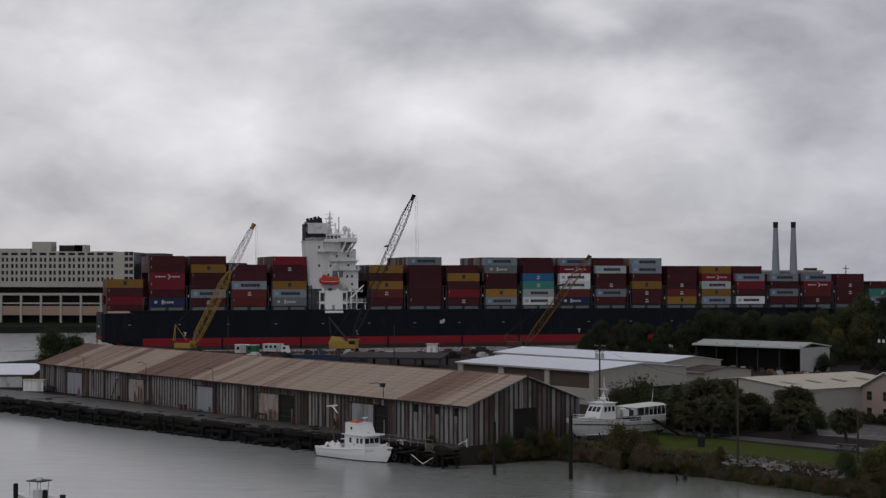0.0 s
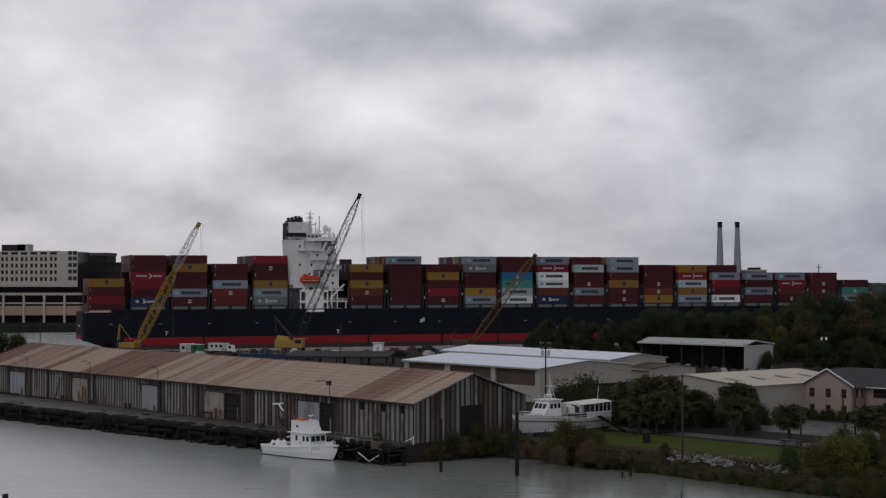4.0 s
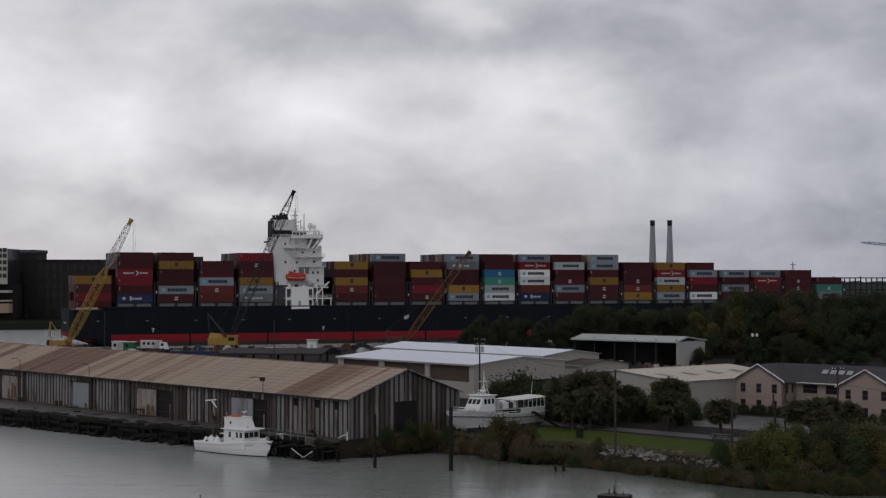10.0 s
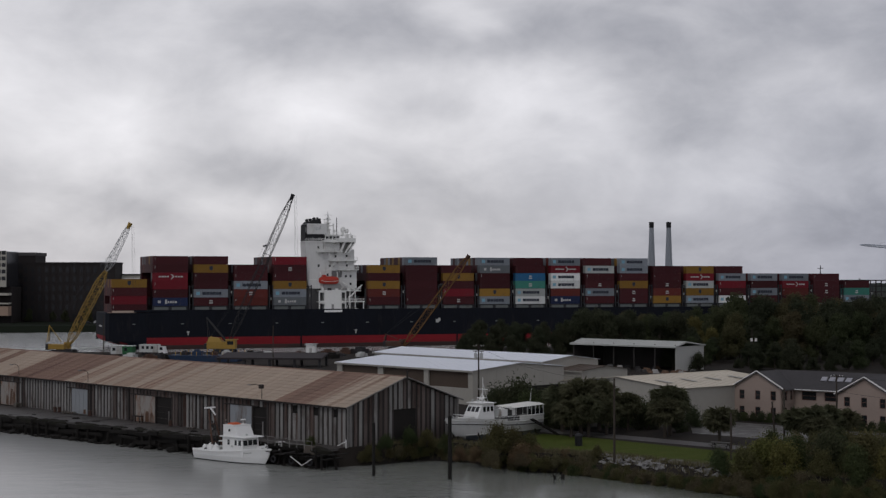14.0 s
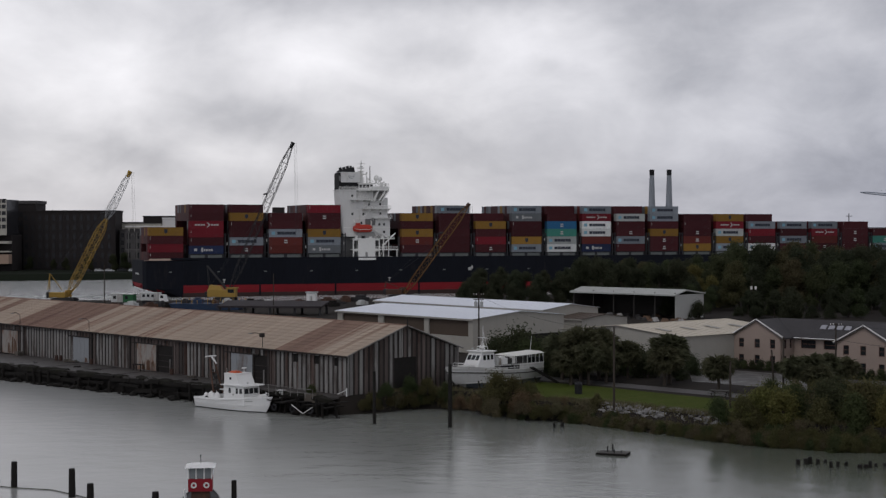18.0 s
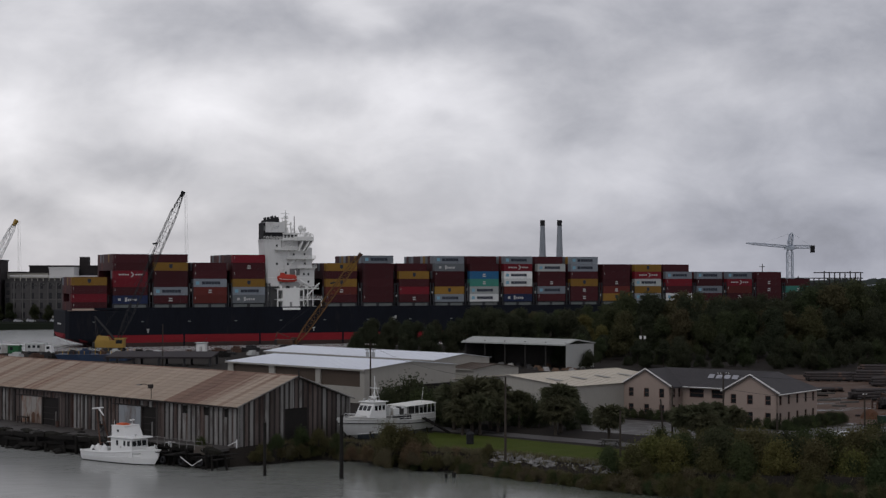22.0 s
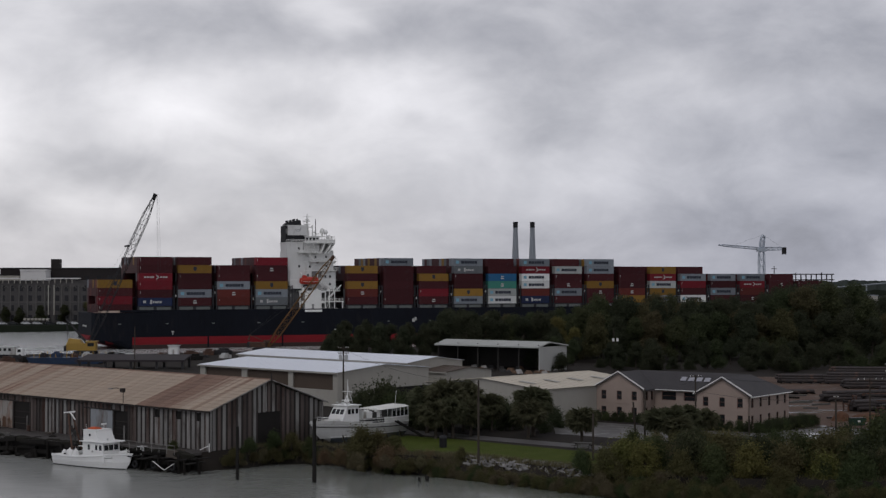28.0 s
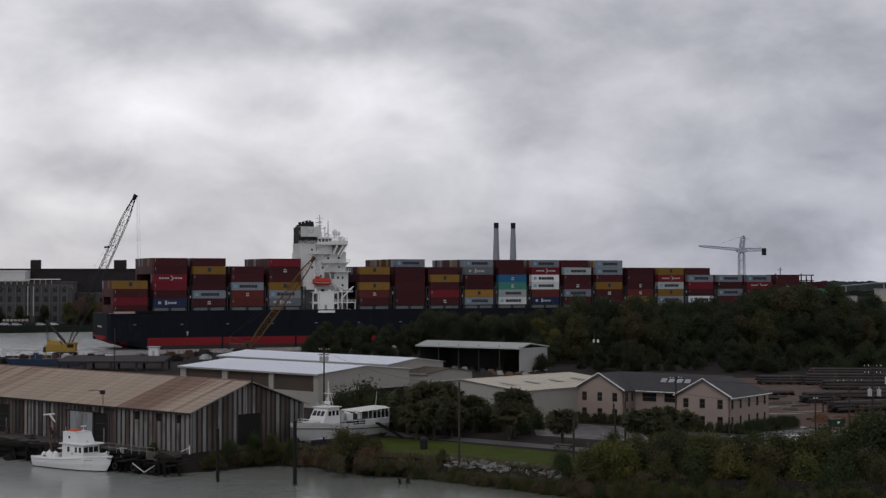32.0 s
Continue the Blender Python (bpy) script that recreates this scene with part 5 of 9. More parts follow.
    house("bridge_deck_house", Form().box(-81.7, -72.0, 1.3, 30.0, 35.6, 38.9), HOUSE, ship, "white bridge deck house")
    for z in (24.6, 28.0, 31.3, 34.6):
        house("deck_edge", Form().box(-87.2 if z < 28 else -82.0, -69.2 if z < 28 else -70.0, 0.82 if z < 28.5 else 1.22, 0.9 if z < 28.5 else 1.3, z - 0.1, z + 0.1), W, ship)
    for ss, z, y in ((-80.3, 26.3, 0.9), (-83.6, 29.6, 1.3), (-72.9, 29.7, 1.3), (-79.4, 29.5, 1.3), (-73.0, 33.2, 1.3), (-83.7, 36.2, 1.3), (-77.2, 33.0, 1.3), (-71.6, 25.8, 0.9), (-73.4, 25.8, 0.9), (-71.6, 23.0, 0.9)):
        house("cabin_window", Form().box(ss - 0.35, ss + 0.35, y - 0.07, y - 0.002, z - 0.45, z + 0.45), GLASS_DARK, ship, "dark cabin window")
    for z, a, b in ((28.0, -76.4, -69.0), (31.4, -80.2, -69.4), (34.7, -84.6, -76.6), (38.2, -82.0, -70.6)):
        house("gallery", Form().box(a, b, -0.9, 1.3, z, z + 0.25), W, ship, "white gallery deck")
        railing("gallery_rail", a, b, -0.75, z + 0.25, 1.05)
        for i in range(4):
            ss = a + 0.5 + i * (b - a - 1.0) / 3
            house("gallery_bracket", Form().add([(ss - 0.06, 1.3, z), (ss - 0.06, -0.7, z), (ss - 0.06, 1.3, z - 1.1), (ss + 0.06, 1.3, z), (ss + 0.06, -0.7, z), (ss + 0.06, 1.3, z - 1.1)], [(0, 1, 2), (5, 4, 3), (0, 3, 4, 1), (1, 4, 5, 2), (2, 5, 3, 0)]), W, ship)
    for s0, z0, s1, z1 in ((-80.0, 28.2, -77.2, 31.4), (-78.4, 31.5, -80.6, 34.7), (-80.3, 34.9, -81.3, 38.2), (-79.2, 34.9, -80.2, 38.2), (-78.0, 34.9, -79.0, 38.2), (-75.8, 24.0, -71.6, 21.4)):
        lad = house("ladder", Form().rod((s0 - 0.3, -0.35, z0), (s1 - 0.3, -0.35, z1), 0.09, 0.09, 4).rod((s0 + 0.3, -0.35, z0), (s1 + 0.3, -0.35, z1), 0.09, 0.09, 4), W, ship, "inclined ladder")
        house("tread", Form().box(s0 - 0.3, s0 + 0.3, -0.45, -0.25, z0 + 0.9, z0 + 0.96), W, lad)
    # grey panel on the wall, painting the shade above the lifeboat
    house("awning_recess", Form().box(-78.8, -75.0, 0.7, 0.92, 25.4, 27.8), SHIP_SHADE, ship, "grey panel that paints the shade over the lifeboat")
    # open bridge wing on slanting struts
    house("bridge_wing", Form().box(-76.6, -70.2, -1.0, 3.4, 38.2, 39.7), W, ship, "white bridge wing")
    house("wheelhouse", Form().box(-80.6, -75.0, 3.4, 28.8, 38.2, 40.8), W, ship, "white wheelhouse")
    for i in range(4):
        house("bridge_window", Form().box(-80.3 + i * 1.35, -79.3 + i * 1.35, 3.33, 3.4, 39.3, 40.4), GLASS_DARK, ship, "dark bridge window")
    for a, b in ((-76.0, -74.4), (-74.2, -71.8), (-73.0, -70.6)):
        house("wing_strut", Form().add([(a, -0.7, 34.4), (a + 0.5, -0.7, 34.4), (b + 0.5, -0.7, 38.2), (b, -0.7, 38.2), (a, 1.3, 34.4), (a + 0.5, 1.3, 34.4), (b + 0.5, 1.3, 38.2), (b, 1.3, 38.2)], [(0, 1, 2, 3), (7, 6, 5, 4), (0, 4, 5, 1), (2, 6, 7, 3), (1, 5, 6, 2), (3, 7, 4, 0)]), W, ship, "slanting white wing strut")
    # shade between the struts, painted as a grey panel on the wall
    house("wing_shadow_panel", Form().box(-75.6, -72.1, 1.2, 1.3, 35.0, 38.0), DECK_GREY, ship, "grey panel that paints the shade under the wing")
    railing("wing_rail", -76.4, -70.3, -0.9, 39.7, 1.1, 7)
    house("wing_console", Form().box(-73.4, -72.4, -0.4, 0.5, 39.7, 41.2).box(-71.6, -71.0, -0.3, 0.3, 39.7, 40.9), W, ship)
    railing("roof_rail", -80.8, -73.2, 3.1, 41.05, 1.0, 8)
    # funnel
    fun = house("funnel", Form().add([(-88.2, 3, 41.2), (-80.8, 3, 41.2), (-80.8, 10, 41.2), (-88.2, 10, 41.2), (-88.2, 3, 45.0), (-80.9, 3, 45.0), (-80.9, 10, 45.0), (-88.2, 10, 45.0)], [(3, 2, 1, 0), (4, 5, 6, 7), (0, 1, 5, 4), (1, 2, 6, 5), (2, 3, 7, 6), (3, 0, 4, 7)]), HOUSE, ship, "white funnel")
    house("funnel_band", Form().box(-88.0, -81.0, 3.5, 9.8, 38.6, 41.2), SOOT, fun, "black funnel band")
    for ss, h in ((-87.2, 1.0), (-86.2, 1.5), (-85.4, 0.8), (-84.0, 1.3), (-83.0, 1.0)):
        house("vent_cowl", Form().rod((ss, 2.9, 38.6), (ss, 2.9, 38.6 + h), 0.14, 0.14, 6).rod((ss, 2.9, 38.6 + h * 0.7), (ss + 0.2, 2.7, 38.7 + h * 0.7), 0.22, 0.22, 6), DECK_GREY, fun, "pale vent cowl")
    house("funnel_back", Form().box(-88.95, -88.2, 3.4, 9.6, 38.6, 44.7), SOOT, fun, "sooty back of the funnel")
    house("funnel_louvre", Form().box(-88.9, -88.3, 3.3, 3.4, 41.8, 43.6), SHIP_SHADE, fun)
    house("exhaust_hood", Form().add([(-88.6, 4, 45.0), (-82.6, 4, 45.0), (-82.6, 9, 45.0), (-88.6, 9, 45.0), (-87.8, 4.3, 45.8), (-82.9, 4.3, 47.0), (-82.9, 8.7, 47.0), (-87.8, 8.7, 45.8)], [(3, 2, 1, 0), (4, 5, 6, 7), (0, 1, 5, 4), (1, 2, 6, 5), (2, 3, 7, 6), (3, 0, 4, 7)]), SOOT, fun, "black slanting exhaust hood")
    for k, (ss, z, h, r) in enumerate(((-87.3, 45.7, 46.7, 0.55), (-86.0, 46.0, 46.9, 0.6), (-84.6, 46.4, 47.3, 0.65), (-83.3, 46.7, 47.4, 0.4))):
        house("exhaust_pipe", Form().rod((ss, 6, z - 0.6), (ss - 0.5, 6, h), r, r, 8), SOOT, fun, "black exhaust pipe")
    railing("band_rail", -88.2, -81.0, 2.7, 38.6, 1.0, 8)
    house("funnel_emblem", Form().tube([(-85.6, 2.97, 43.6), (-84.8, 2.97, 42.8), (-83.9, 2.97, 42.7), (-83.3, 2.97, 43.3), (-83.2, 2.97, 44.1)], 0.09, 5).tube([(-85.2, 2.97, 43.7), (-84.4, 2.97, 43.4), (-83.3, 2.97, 43.4)], 0.07, 5), mat("emblem_grey", (0.3, 0.32, 0.34), 0.6), fun, "grey funnel emblem")
    # masts and aerials over the bridge
    mast = house("radar_mast", Form().loft([[(-78.3 + r * math.cos(w), 8 + r * math.sin(w), z) for w in [i * math.pi / 5 for i in range(10)]] for r, z in ((1.0, 38.9), (0.9, 42.6), (0.62, 43.4), (0.55, 45.2), (0.38, 46.0), (0.3, 48.2), (0.12, 49.6))]), W, ship, "white radar mast")
    for z, r in ((42.9, 1.5), (45.4, 1.2), (47.2, 0.8)):
        house("mast_platform", Form().rod((-78.3, 8, z), (-78.3, 8, z + 0.2), r, r, 10), W, mast, "round mast platform")
    house("radar_scanner", Form().box(-79.9, -77.3, 7.7, 8.3, 46.5, 46.9).box(-79.0, -76.3, 7.0, 7.4, 44.2, 44.6), W, mast, "white radar scanner")
    house("mast_yard", Form().rod((-79.9, 8, 48.4), (-76.7, 8, 48.4), 0.09, 0.09, 5).rod((-79.6, 7.6, 44.2), (-79.6, 7.6, 46.2), 0.12, 0.12, 5), W, mast)
    house("signal_mast", Form().rod((-76.2, 8, 38.9), (-76.2, 8, 44.6), 0.2, 0.16, 5).rod((-76.2, 8, 44.6), (-76.2, 8, 45.2), 0.35, 0.3, 6), W, ship, "short white signal mast")
    house("light_pole", Form().rod((-74.9, 8, 38.9), (-74.9, 8, 47.5), 0.22, 0.14, 5), SHIP_SHADE, ship, "grey signal pole")
    house("wheelhouse_top", Form().box(-81.0, -73.0, 3.0, 29, 40.8, 41.05), W, ship)
    for ss, lat, z in ((-76.4, 5, 43.2), (-73.9, 4, 42.4), (-72.0, 6, 42.6), (-79.8, 5, 42.6), (-75.6, 5, 42.4), (-71.0, 3.0, 41.9), (-74.6, 12, 43.4)):
        house("aerial", Form().rod((ss, lat, 39.4), (ss, lat, z), 0.09, 0.06, 5).box(ss - 0.25, ss + 0.25, lat - 0.2, lat + 0.2, z - 0.9, z - 0.5), W, ship)
    for ss, lat, q in ((-73.3, 5, 1.0), (-72.0, 4, 0.55)):
        house("satellite_dome", Form().loft([[(ss + q * r * math.cos(w), lat + q * r * math.sin(w), 41.0 + (z - 41.0) * (0.6 + 0.4 * q) - 0.6) for w in [i * math.pi / 5 for i in range(10)]] for r, z in ((0.3, 41.4), (0.3, 42.6), (0.9, 42.8), (1.05, 43.5), (0.8, 44.3), (0.25, 44.7))], caps=True), W, ship, "white satellite dome")
    # lifeboat with its davits, and gear on the boat deck
    boat = house("lifeboat", Form().loft([[(-80.0 + x, 0.2 + 1.35 * w * math.cos(a), 24.4 + 1.3 * h * math.sin(a) - (0.25 if math.sin(a) < -0.5 else 0)) for a in [i * math.pi / 6 for i in range(12)]] for x, w, h in ((-3.7, 0.15, 0.45), (-3.2, 0.7, 0.8), (-1.4, 1, 1), (1.2, 1, 1), (2.9, 0.85, 0.92), (3.6, 0.3, 0.55))]), LIFEBOAT, ship, "enclosed orange-red lifeboat")
    house("conning_dome", Form().add([(-82.6, -0.5, 25.5), (-80.9, -0.5, 25.5), (-80.9, 0.9, 25.5), (-82.6, 0.9, 25.5), (-82.4, -0.3, 26.3), (-81.3, -0.3, 26.3), (-81.3, 0.7, 26.3), (-82.4, 0.7, 26.3)], [(3, 2, 1, 0), (4, 5, 6, 7), (0, 1, 5, 4), (1, 2, 6, 5), (2, 3, 7, 6), (3, 0, 4, 7)]), LIFEBOAT, boat)
    house("grab_line", Form().tube([(-83.4, -1.12, 24.2), (-82, -1.24, 23.9), (-80, -1.26, 23.85), (-78, -1.24, 23.9), (-76.8, -1.1, 24.2)], 0.07, 4), W, boat)
    for ss in (-83.2, -76.8):
        house("davit", Form().rod((ss, 1.0, 21.6), (ss, -0.2, 26.6), 0.22, 0.2, 5).rod((ss, -0.2, 26.6), (ss, 1.0, 27.4), 0.18, 0.18, 5), W, ship, "white davit")
    house("boat_cradle", Form().add([(-84.2, -0.2, 20.6), (-75.4, -0.2, 20.6), (-75.4, 2.0, 20.6), (-84.2, 2.0, 20.6), (-82.8, 0.2, 22.9), (-76.8, 0.2, 22.9), (-76.8, 2.0, 22.9), (-82.8, 2.0, 22.9)], [(3, 2, 1, 0), (4, 5, 6, 7), (0, 1, 5, 4), (1, 2, 6, 5), (2, 3, 7, 6), (3, 0, 4, 7)]), DECK_GREY, ship, "grey boat cradle")
    for ss, w, h, m in ((-81.0, 0.7, 0.9, SOOT), (-78.2, 0.5, 0.7, W), (-75.0, 0.6, 1.0, DECK_GREY), (-73.6, 0.5, 0.8, W), (-83.6, 0.4, 1.0, W)):
        house("deck_gear", Form().box(ss - w, ss + w, -0.25, 0.7, 20.6, 20.6 + h).rod((ss - w * 0.5, 0.2, 20.6 + h), (ss + w * 0.5, 0.2, 20.6 + h + 0.3), 0.2, 0.15, 6), m, ship)
    house("boat_deck_ramp", Form().rod((-76.0, -0.1, 23.4), (-71.4, -0.1, 20.6), 0.14, 0.14, 4).rod((-75.2, -0.1, 23.4), (-70.8, -0.1, 20.6), 0.10, 0.10, 4), W, ship, "sloping white handrail")
    house("provision_crane", Form().rod((-73.4, 0.0, 16.6), (-73.4, 0.0, 18.6), 0.3, 0.3, 6).rod((-73.4, 0.0, 18.0), (-68.6, -0.1, 22.6), 0.3, 0.2, 5).rod((-72.4, 0.0, 18.6), (-69.6, -0.1, 22.0), 0.12, 0.12, 4), W, ship, "small white provision crane")
    # forecastle mast, and foam that trails from the stern
    part("fore_mast", Form().rod((139, mid, 15), (139, mid, 30.5), 0.4, 0.18, 8).rod((137.6, mid, 29.3), (140.4, mid, 29.3), 0.14, 0.14, 5), mat("mast_grey", (0.16, 0.16, 0.17), 0.6), ship, "grey foremast")
    foam = Form()
    for i in range(230):
        u = rng.random()
        x, y, r = -160 - 120 * u ** 1.5, mid + rng.uniform(-1, 1) * (9 + 6 * u), rng.uniform(0.5, 2.4) * (1 - 0.5 * u)
        foam.add([(x + 2.2 * r * math.cos(w) * rng.uniform(0.6, 1.1), y + r * math.sin(w) * rng.uniform(0.6, 1.1), 0.03 + 0.09 * rng.random() * (1 - u)) for w in [j * math.pi / 4 for j in range(8)]], [tuple(range(8))])
    tagged(part("wake_foam", foam, FOAM, ship, "white wake foam behind the stern"), kind="stuff")
    return ship


SHIP = build_ship()


# ---- boats ----
BOAT_WHITE = mat("boat_white_gelcoat", (0.74, 0.74, 0.73), 0.4, vary=0.05, scale=1.2, second=(0.5, 0.45, 0.38), stain=0.0)
BOAT_GREY = mat("aged_boat_paint", (0.50, 0.51, 0.50), 0.6, vary=0.10, scale=0.8, second=(0.20, 0.165, 0.135), stain=0.3, stretch=(1, 1, 0.4))
BOTTOM_BLUE = mat("faded_antifouling", (0.115, 0.135, 0.15), 0.8, vary=0.15, scale=0.8)
RUST_STEEL = mat("rusty_steel", (0.085, 0.05, 0.038), 0.75, vary=0.25, scale=1.5, second=(0.15, 0.07, 0.04), stain=0.3)
ORANGE = mat("orange_plastic", (0.55, 0.12, 0.05), 0.5, vary=0.08)
CANVAS = mat("sun_bleached_canvas", (0.66, 0.655, 0.62), 0.7, vary=0.06)
DARK_STEEL_BOX = mat("dark_deck_gear", (0.05, 0.048, 0.047), 0.7, vary=0.2)
BLACK_PAINT = mat("black_paint", (0.018, 0.018, 0.02), 0.5, vary=0.2)


def hull_rings(L, B, draft, stern_h, bow_h, rake, n=11, fine=2.2):
    """Rings of a boat hull, bow at +x, waterline at z = 0."""
    rings = []
    for i in range(n):
        u = i / (n - 1)
        x = -L / 2 + L * u
        w = B / 2 * (1 - max(0, (u - 0.42) / 0.58) ** fine) * (0.90 + 0.10 * min(1, u / 0.3))
        w = max(w, 0.04)
        h = stern_h + (bow_h - stern_h) * max(0, u - 0.15) ** 1.8 / 0.85 ** 1.8
        keel = -draft * (1 - max(0, (u - 0.75) / 0.25) ** 2)
        lean = rake * max(0, (u - 0.8) / 0.2)
        rings.append([(x + lean, -w, h), (x + lean * 0.6, -w * 0.93, h * 0.45), (x, -w * 0.80, 0), (x - lean * 0.3, -w * 0.45, keel * 0.7), (x - lean * 0.4, 0, keel),
                      (x - lean * 0.3, w * 0.45, keel * 0.7), (x, w * 0.80, 0), (x + lean * 0.6, w * 0.93, h * 0.45), (x + lean, w, h)])
    return rings


def add_hull(ob, rings, material, bottom, label):
    part("hull", Form().loft([r[:] for r in rings]), material, ob, label, smooth=False)
    # rub rails and deck
    for s, idx in (("port", 0), ("starboard", 8)):
        part("rub_rail", Form().tube([r[idx] for r in rings], 0.09), material, ob)
    deck = Form()
    vs = [Vector(r[0]) + Vector((0, 0.05, -0.45)) for r in rings] + [Vector(r[8]) + Vector((0, -0.05, -0.45)) for r in reversed(rings)]
    deck.add(vs, [tuple(range(len(vs)))])
    part("deck", deck, BOAT_GREY, ob, "grey deck")


def rail(ob, pts, h, material):
    """Two bars bent along points, on a post at each of them."""
    for k in (0.5, 1.0):
        part("rail_bar", Form().tube([Vector(p) + Vector((0, 0, h * k)) for p in pts], 0.03, 4), material, ob)
    for p in pts:
        part("rail_post", Form().rod(p, Vector(p) + Vector((0, 0, h)), 0.03, 0.03, 4), material, ob)


def cabin(ob, name, x0, x1, w, z0, z1, material, label, front=0.0, wins_side=(), wins_front=0, wz=(0.45, 0.8), taper=0.0):
    """A deckhouse with a raked front and recessed dark windows on its sides and front."""
    y = w / 2
    t = taper
    f = Form().add([(x0, -y, z0), (x1, -y, z0), (x1, y, z0), (x0, y, z0), (x0, -y + t, z1), (x1 - front, -y + t, z1), (x1 - front, y - t, z1), (x0, y - t, z1)],
                   [(3, 2, 1, 0), (4, 5, 6, 7), (0, 1, 5, 4), (1, 2, 6, 5), (2, 3, 7, 6), (3, 0, 4, 7)])
    c = part(name, f, material, ob, label)
    a, b = z0 + (z1 - z0) * wz[0], z0 + (z1 - z0) * wz[1]
    for s in (-1, 1):
        for wx0, wx1 in wins_side:
            part("window", Form().box(wx0, wx1, s * (y - t * wz[0]) - 0.03, s * (y - t * wz[0]) + 0.03, a, b), GLASS_DARK, c, "dark window")
    for i in range(wins_front):
        yy0 = -y + t + 0.15 + i * (2 * y - 2 * t - 0.3) / wins_front
        yy1 = yy0 + (2 * y - 2 * t - 0.3) / wins_front - 0.15
        xa, xb = x1 - front * wz[0] + 0.02, x1 - front * wz[1] + 0.02
        part("window", Form().add([(xa, yy0, a), (xa, yy1, a), (xb, yy1, b), (xb, yy0, b), (xa - 0.05, yy0, a), (xa - 0.05, yy1, a), (xb - 0.05, yy1, b), (xb - 0.05, yy0, b)], [(0, 1, 2, 3), (4, 7, 6, 5), (0, 4, 5, 1), (2, 6, 7, 3), (1, 5, 6, 2), (3, 7, 4, 0)]), GLASS_DARK, c, "dark window")
    return c


def build_workboat():
    ob = thing("moored_workboat", pose(-28.55, 213.0, 0, rz=-41), "white wooden workboat with pilothouse moored at the quay", "boat")
    R = hull_rings(12.8, 3.9, 1.0, 1.3, 2.1, 1.2, 15, 2.6)
    add_hull(ob, R, BOAT_WHITE, BOTTOM_BLUE, "white painted hull")
    for idx, sgn in ((1, -1), (7, 1)):
        part("strake", Form().tube([Vector(r[idx]) + Vector((0, sgn * 0.02, 0.2)) for r in R[:-2]], 0.06), BOAT_WHITE, ob, "raised white strake")
    for idx, sgn in ((2, -1), (6, 1)):
        part("boot_stripe", Form().loft([[Vector(r[idx]) + Vector((0, sgn * 0.03, -0.25)), Vector(r[idx]) + Vector((0, sgn * 0.05, -0.25)), Vector(r[idx]) + Vector((0, sgn * 0.06, 0.12)), Vector(r[idx]) + Vector((0, sgn * 0.04, 0.12))] for r in R]), BLACK_PAINT, ob, "dark stripe at the waterline")
    for idx, sgn in ((0, -1), (8, 1)):
        part("bulwark", Form().loft([[Vector(r[idx]), Vector(r[idx]) + Vector((0, -sgn * 0.06, 0)), Vector(r[idx]) + Vector((0, -sgn * 0.08, 0.2)), Vector(r[idx]) + Vector((0, -sgn * 0.02, 0.2))] for r in R[:-1]]), BOAT_WHITE, ob)
    part("transom_rail", Form().tube([R[0][0], R[0][8]], 0.1), BOAT_WHITE, ob)
    # lower house with a broken roofline, pilothouse set back above it
    lc = cabin(ob, "lower_cabin", -0.5, 3.75, 2.9, 0.85, 3.42, BOAT_WHITE, "white lower cabin", 0.25, ((0.55, 0.95), (2.0, 2.4), (2.75, 3.25)), 3, (0.60, 0.87))
    part("cabin_roof", Form().add([(-0.9, -1.7, 3.42), (4.35, -1.7, 3.46), (4.35, 1.7, 3.46), (-0.9, 1.7, 3.42), (-0.9, -1.7, 3.52), (4.25, -1.65, 3.6), (4.25, 1.65, 3.6), (-0.9, 1.7, 3.52)], [(3, 2, 1, 0), (4, 5, 6, 7), (0, 1, 5, 4), (1, 2, 6, 5), (2, 3, 7, 6), (3, 0, 4, 7)]), BOAT_WHITE, ob, "white overhanging cabin roof")
    up = cabin(ob, "pilothouse", -0.45, 2.75, 2.75, 3.52, 4.98, BOAT_WHITE, "white pilothouse with slanted blank front", 0.75, ((0.65, 1.0),), 0, (0.45, 0.68))
    part("roof_lip", Form().box(-0.52, 2.06, -1.43, 1.43, 4.98, 5.04), BOAT_WHITE, up)
    part("aft_awning", Form().box(-1.3, -0.5, -1.5, 1.5, 2.72, 2.8), BOAT_WHITE, ob)
    part("aft_door", Form().box(-0.54, -0.5, -0.4, 0.4, 1.0, 2.65), GLASS_DARK, lc, "dark doorway")
    part("cabin_vent", Form().rod((1.5, -1.46, 2.2), (1.5, -1.54, 2.2), 0.14, 0.14, 8), BOAT_GREY, lc)
    part("life_float", Form().box(-0.2, 1.25, -0.8, 0.35, 5.06, 5.2).box(0.0, 1.0, -0.6, 0.2, 5.2, 5.3), ORANGE, ob, "orange life float on the roof")
    part("antenna", Form().rod((-0.2, -1.1, 5.04), (-0.2, -1.1, 5.75), 0.03, 0.02, 4), BOAT_WHITE, ob)
    part("radar", Form().rod((1.5, 0.5, 5.04), (1.5, 0.5, 5.62), 0.04, 0.04, 5).rod((1.5, 0.1, 5.7), (1.5, 0.9, 5.7), 0.1, 0.1, 6), BOAT_WHITE, ob, "white radar scanner")
    part("searchlight", Form().rod((3.3, -0.5, 3.6), (3.3, -0.5, 3.8), 0.04, 0.04, 5).rod((3.2, -0.5, 3.85), (3.45, -0.5, 3.85), 0.1, 0.12, 7), BOAT_GREY, ob)
    f = Form()
    for y in (-0.95, 0.95):
        f.rod((-3.0, y, 1.0), (-4.7, y * 0.35, 6.8), 0.15, 0.1, 6)
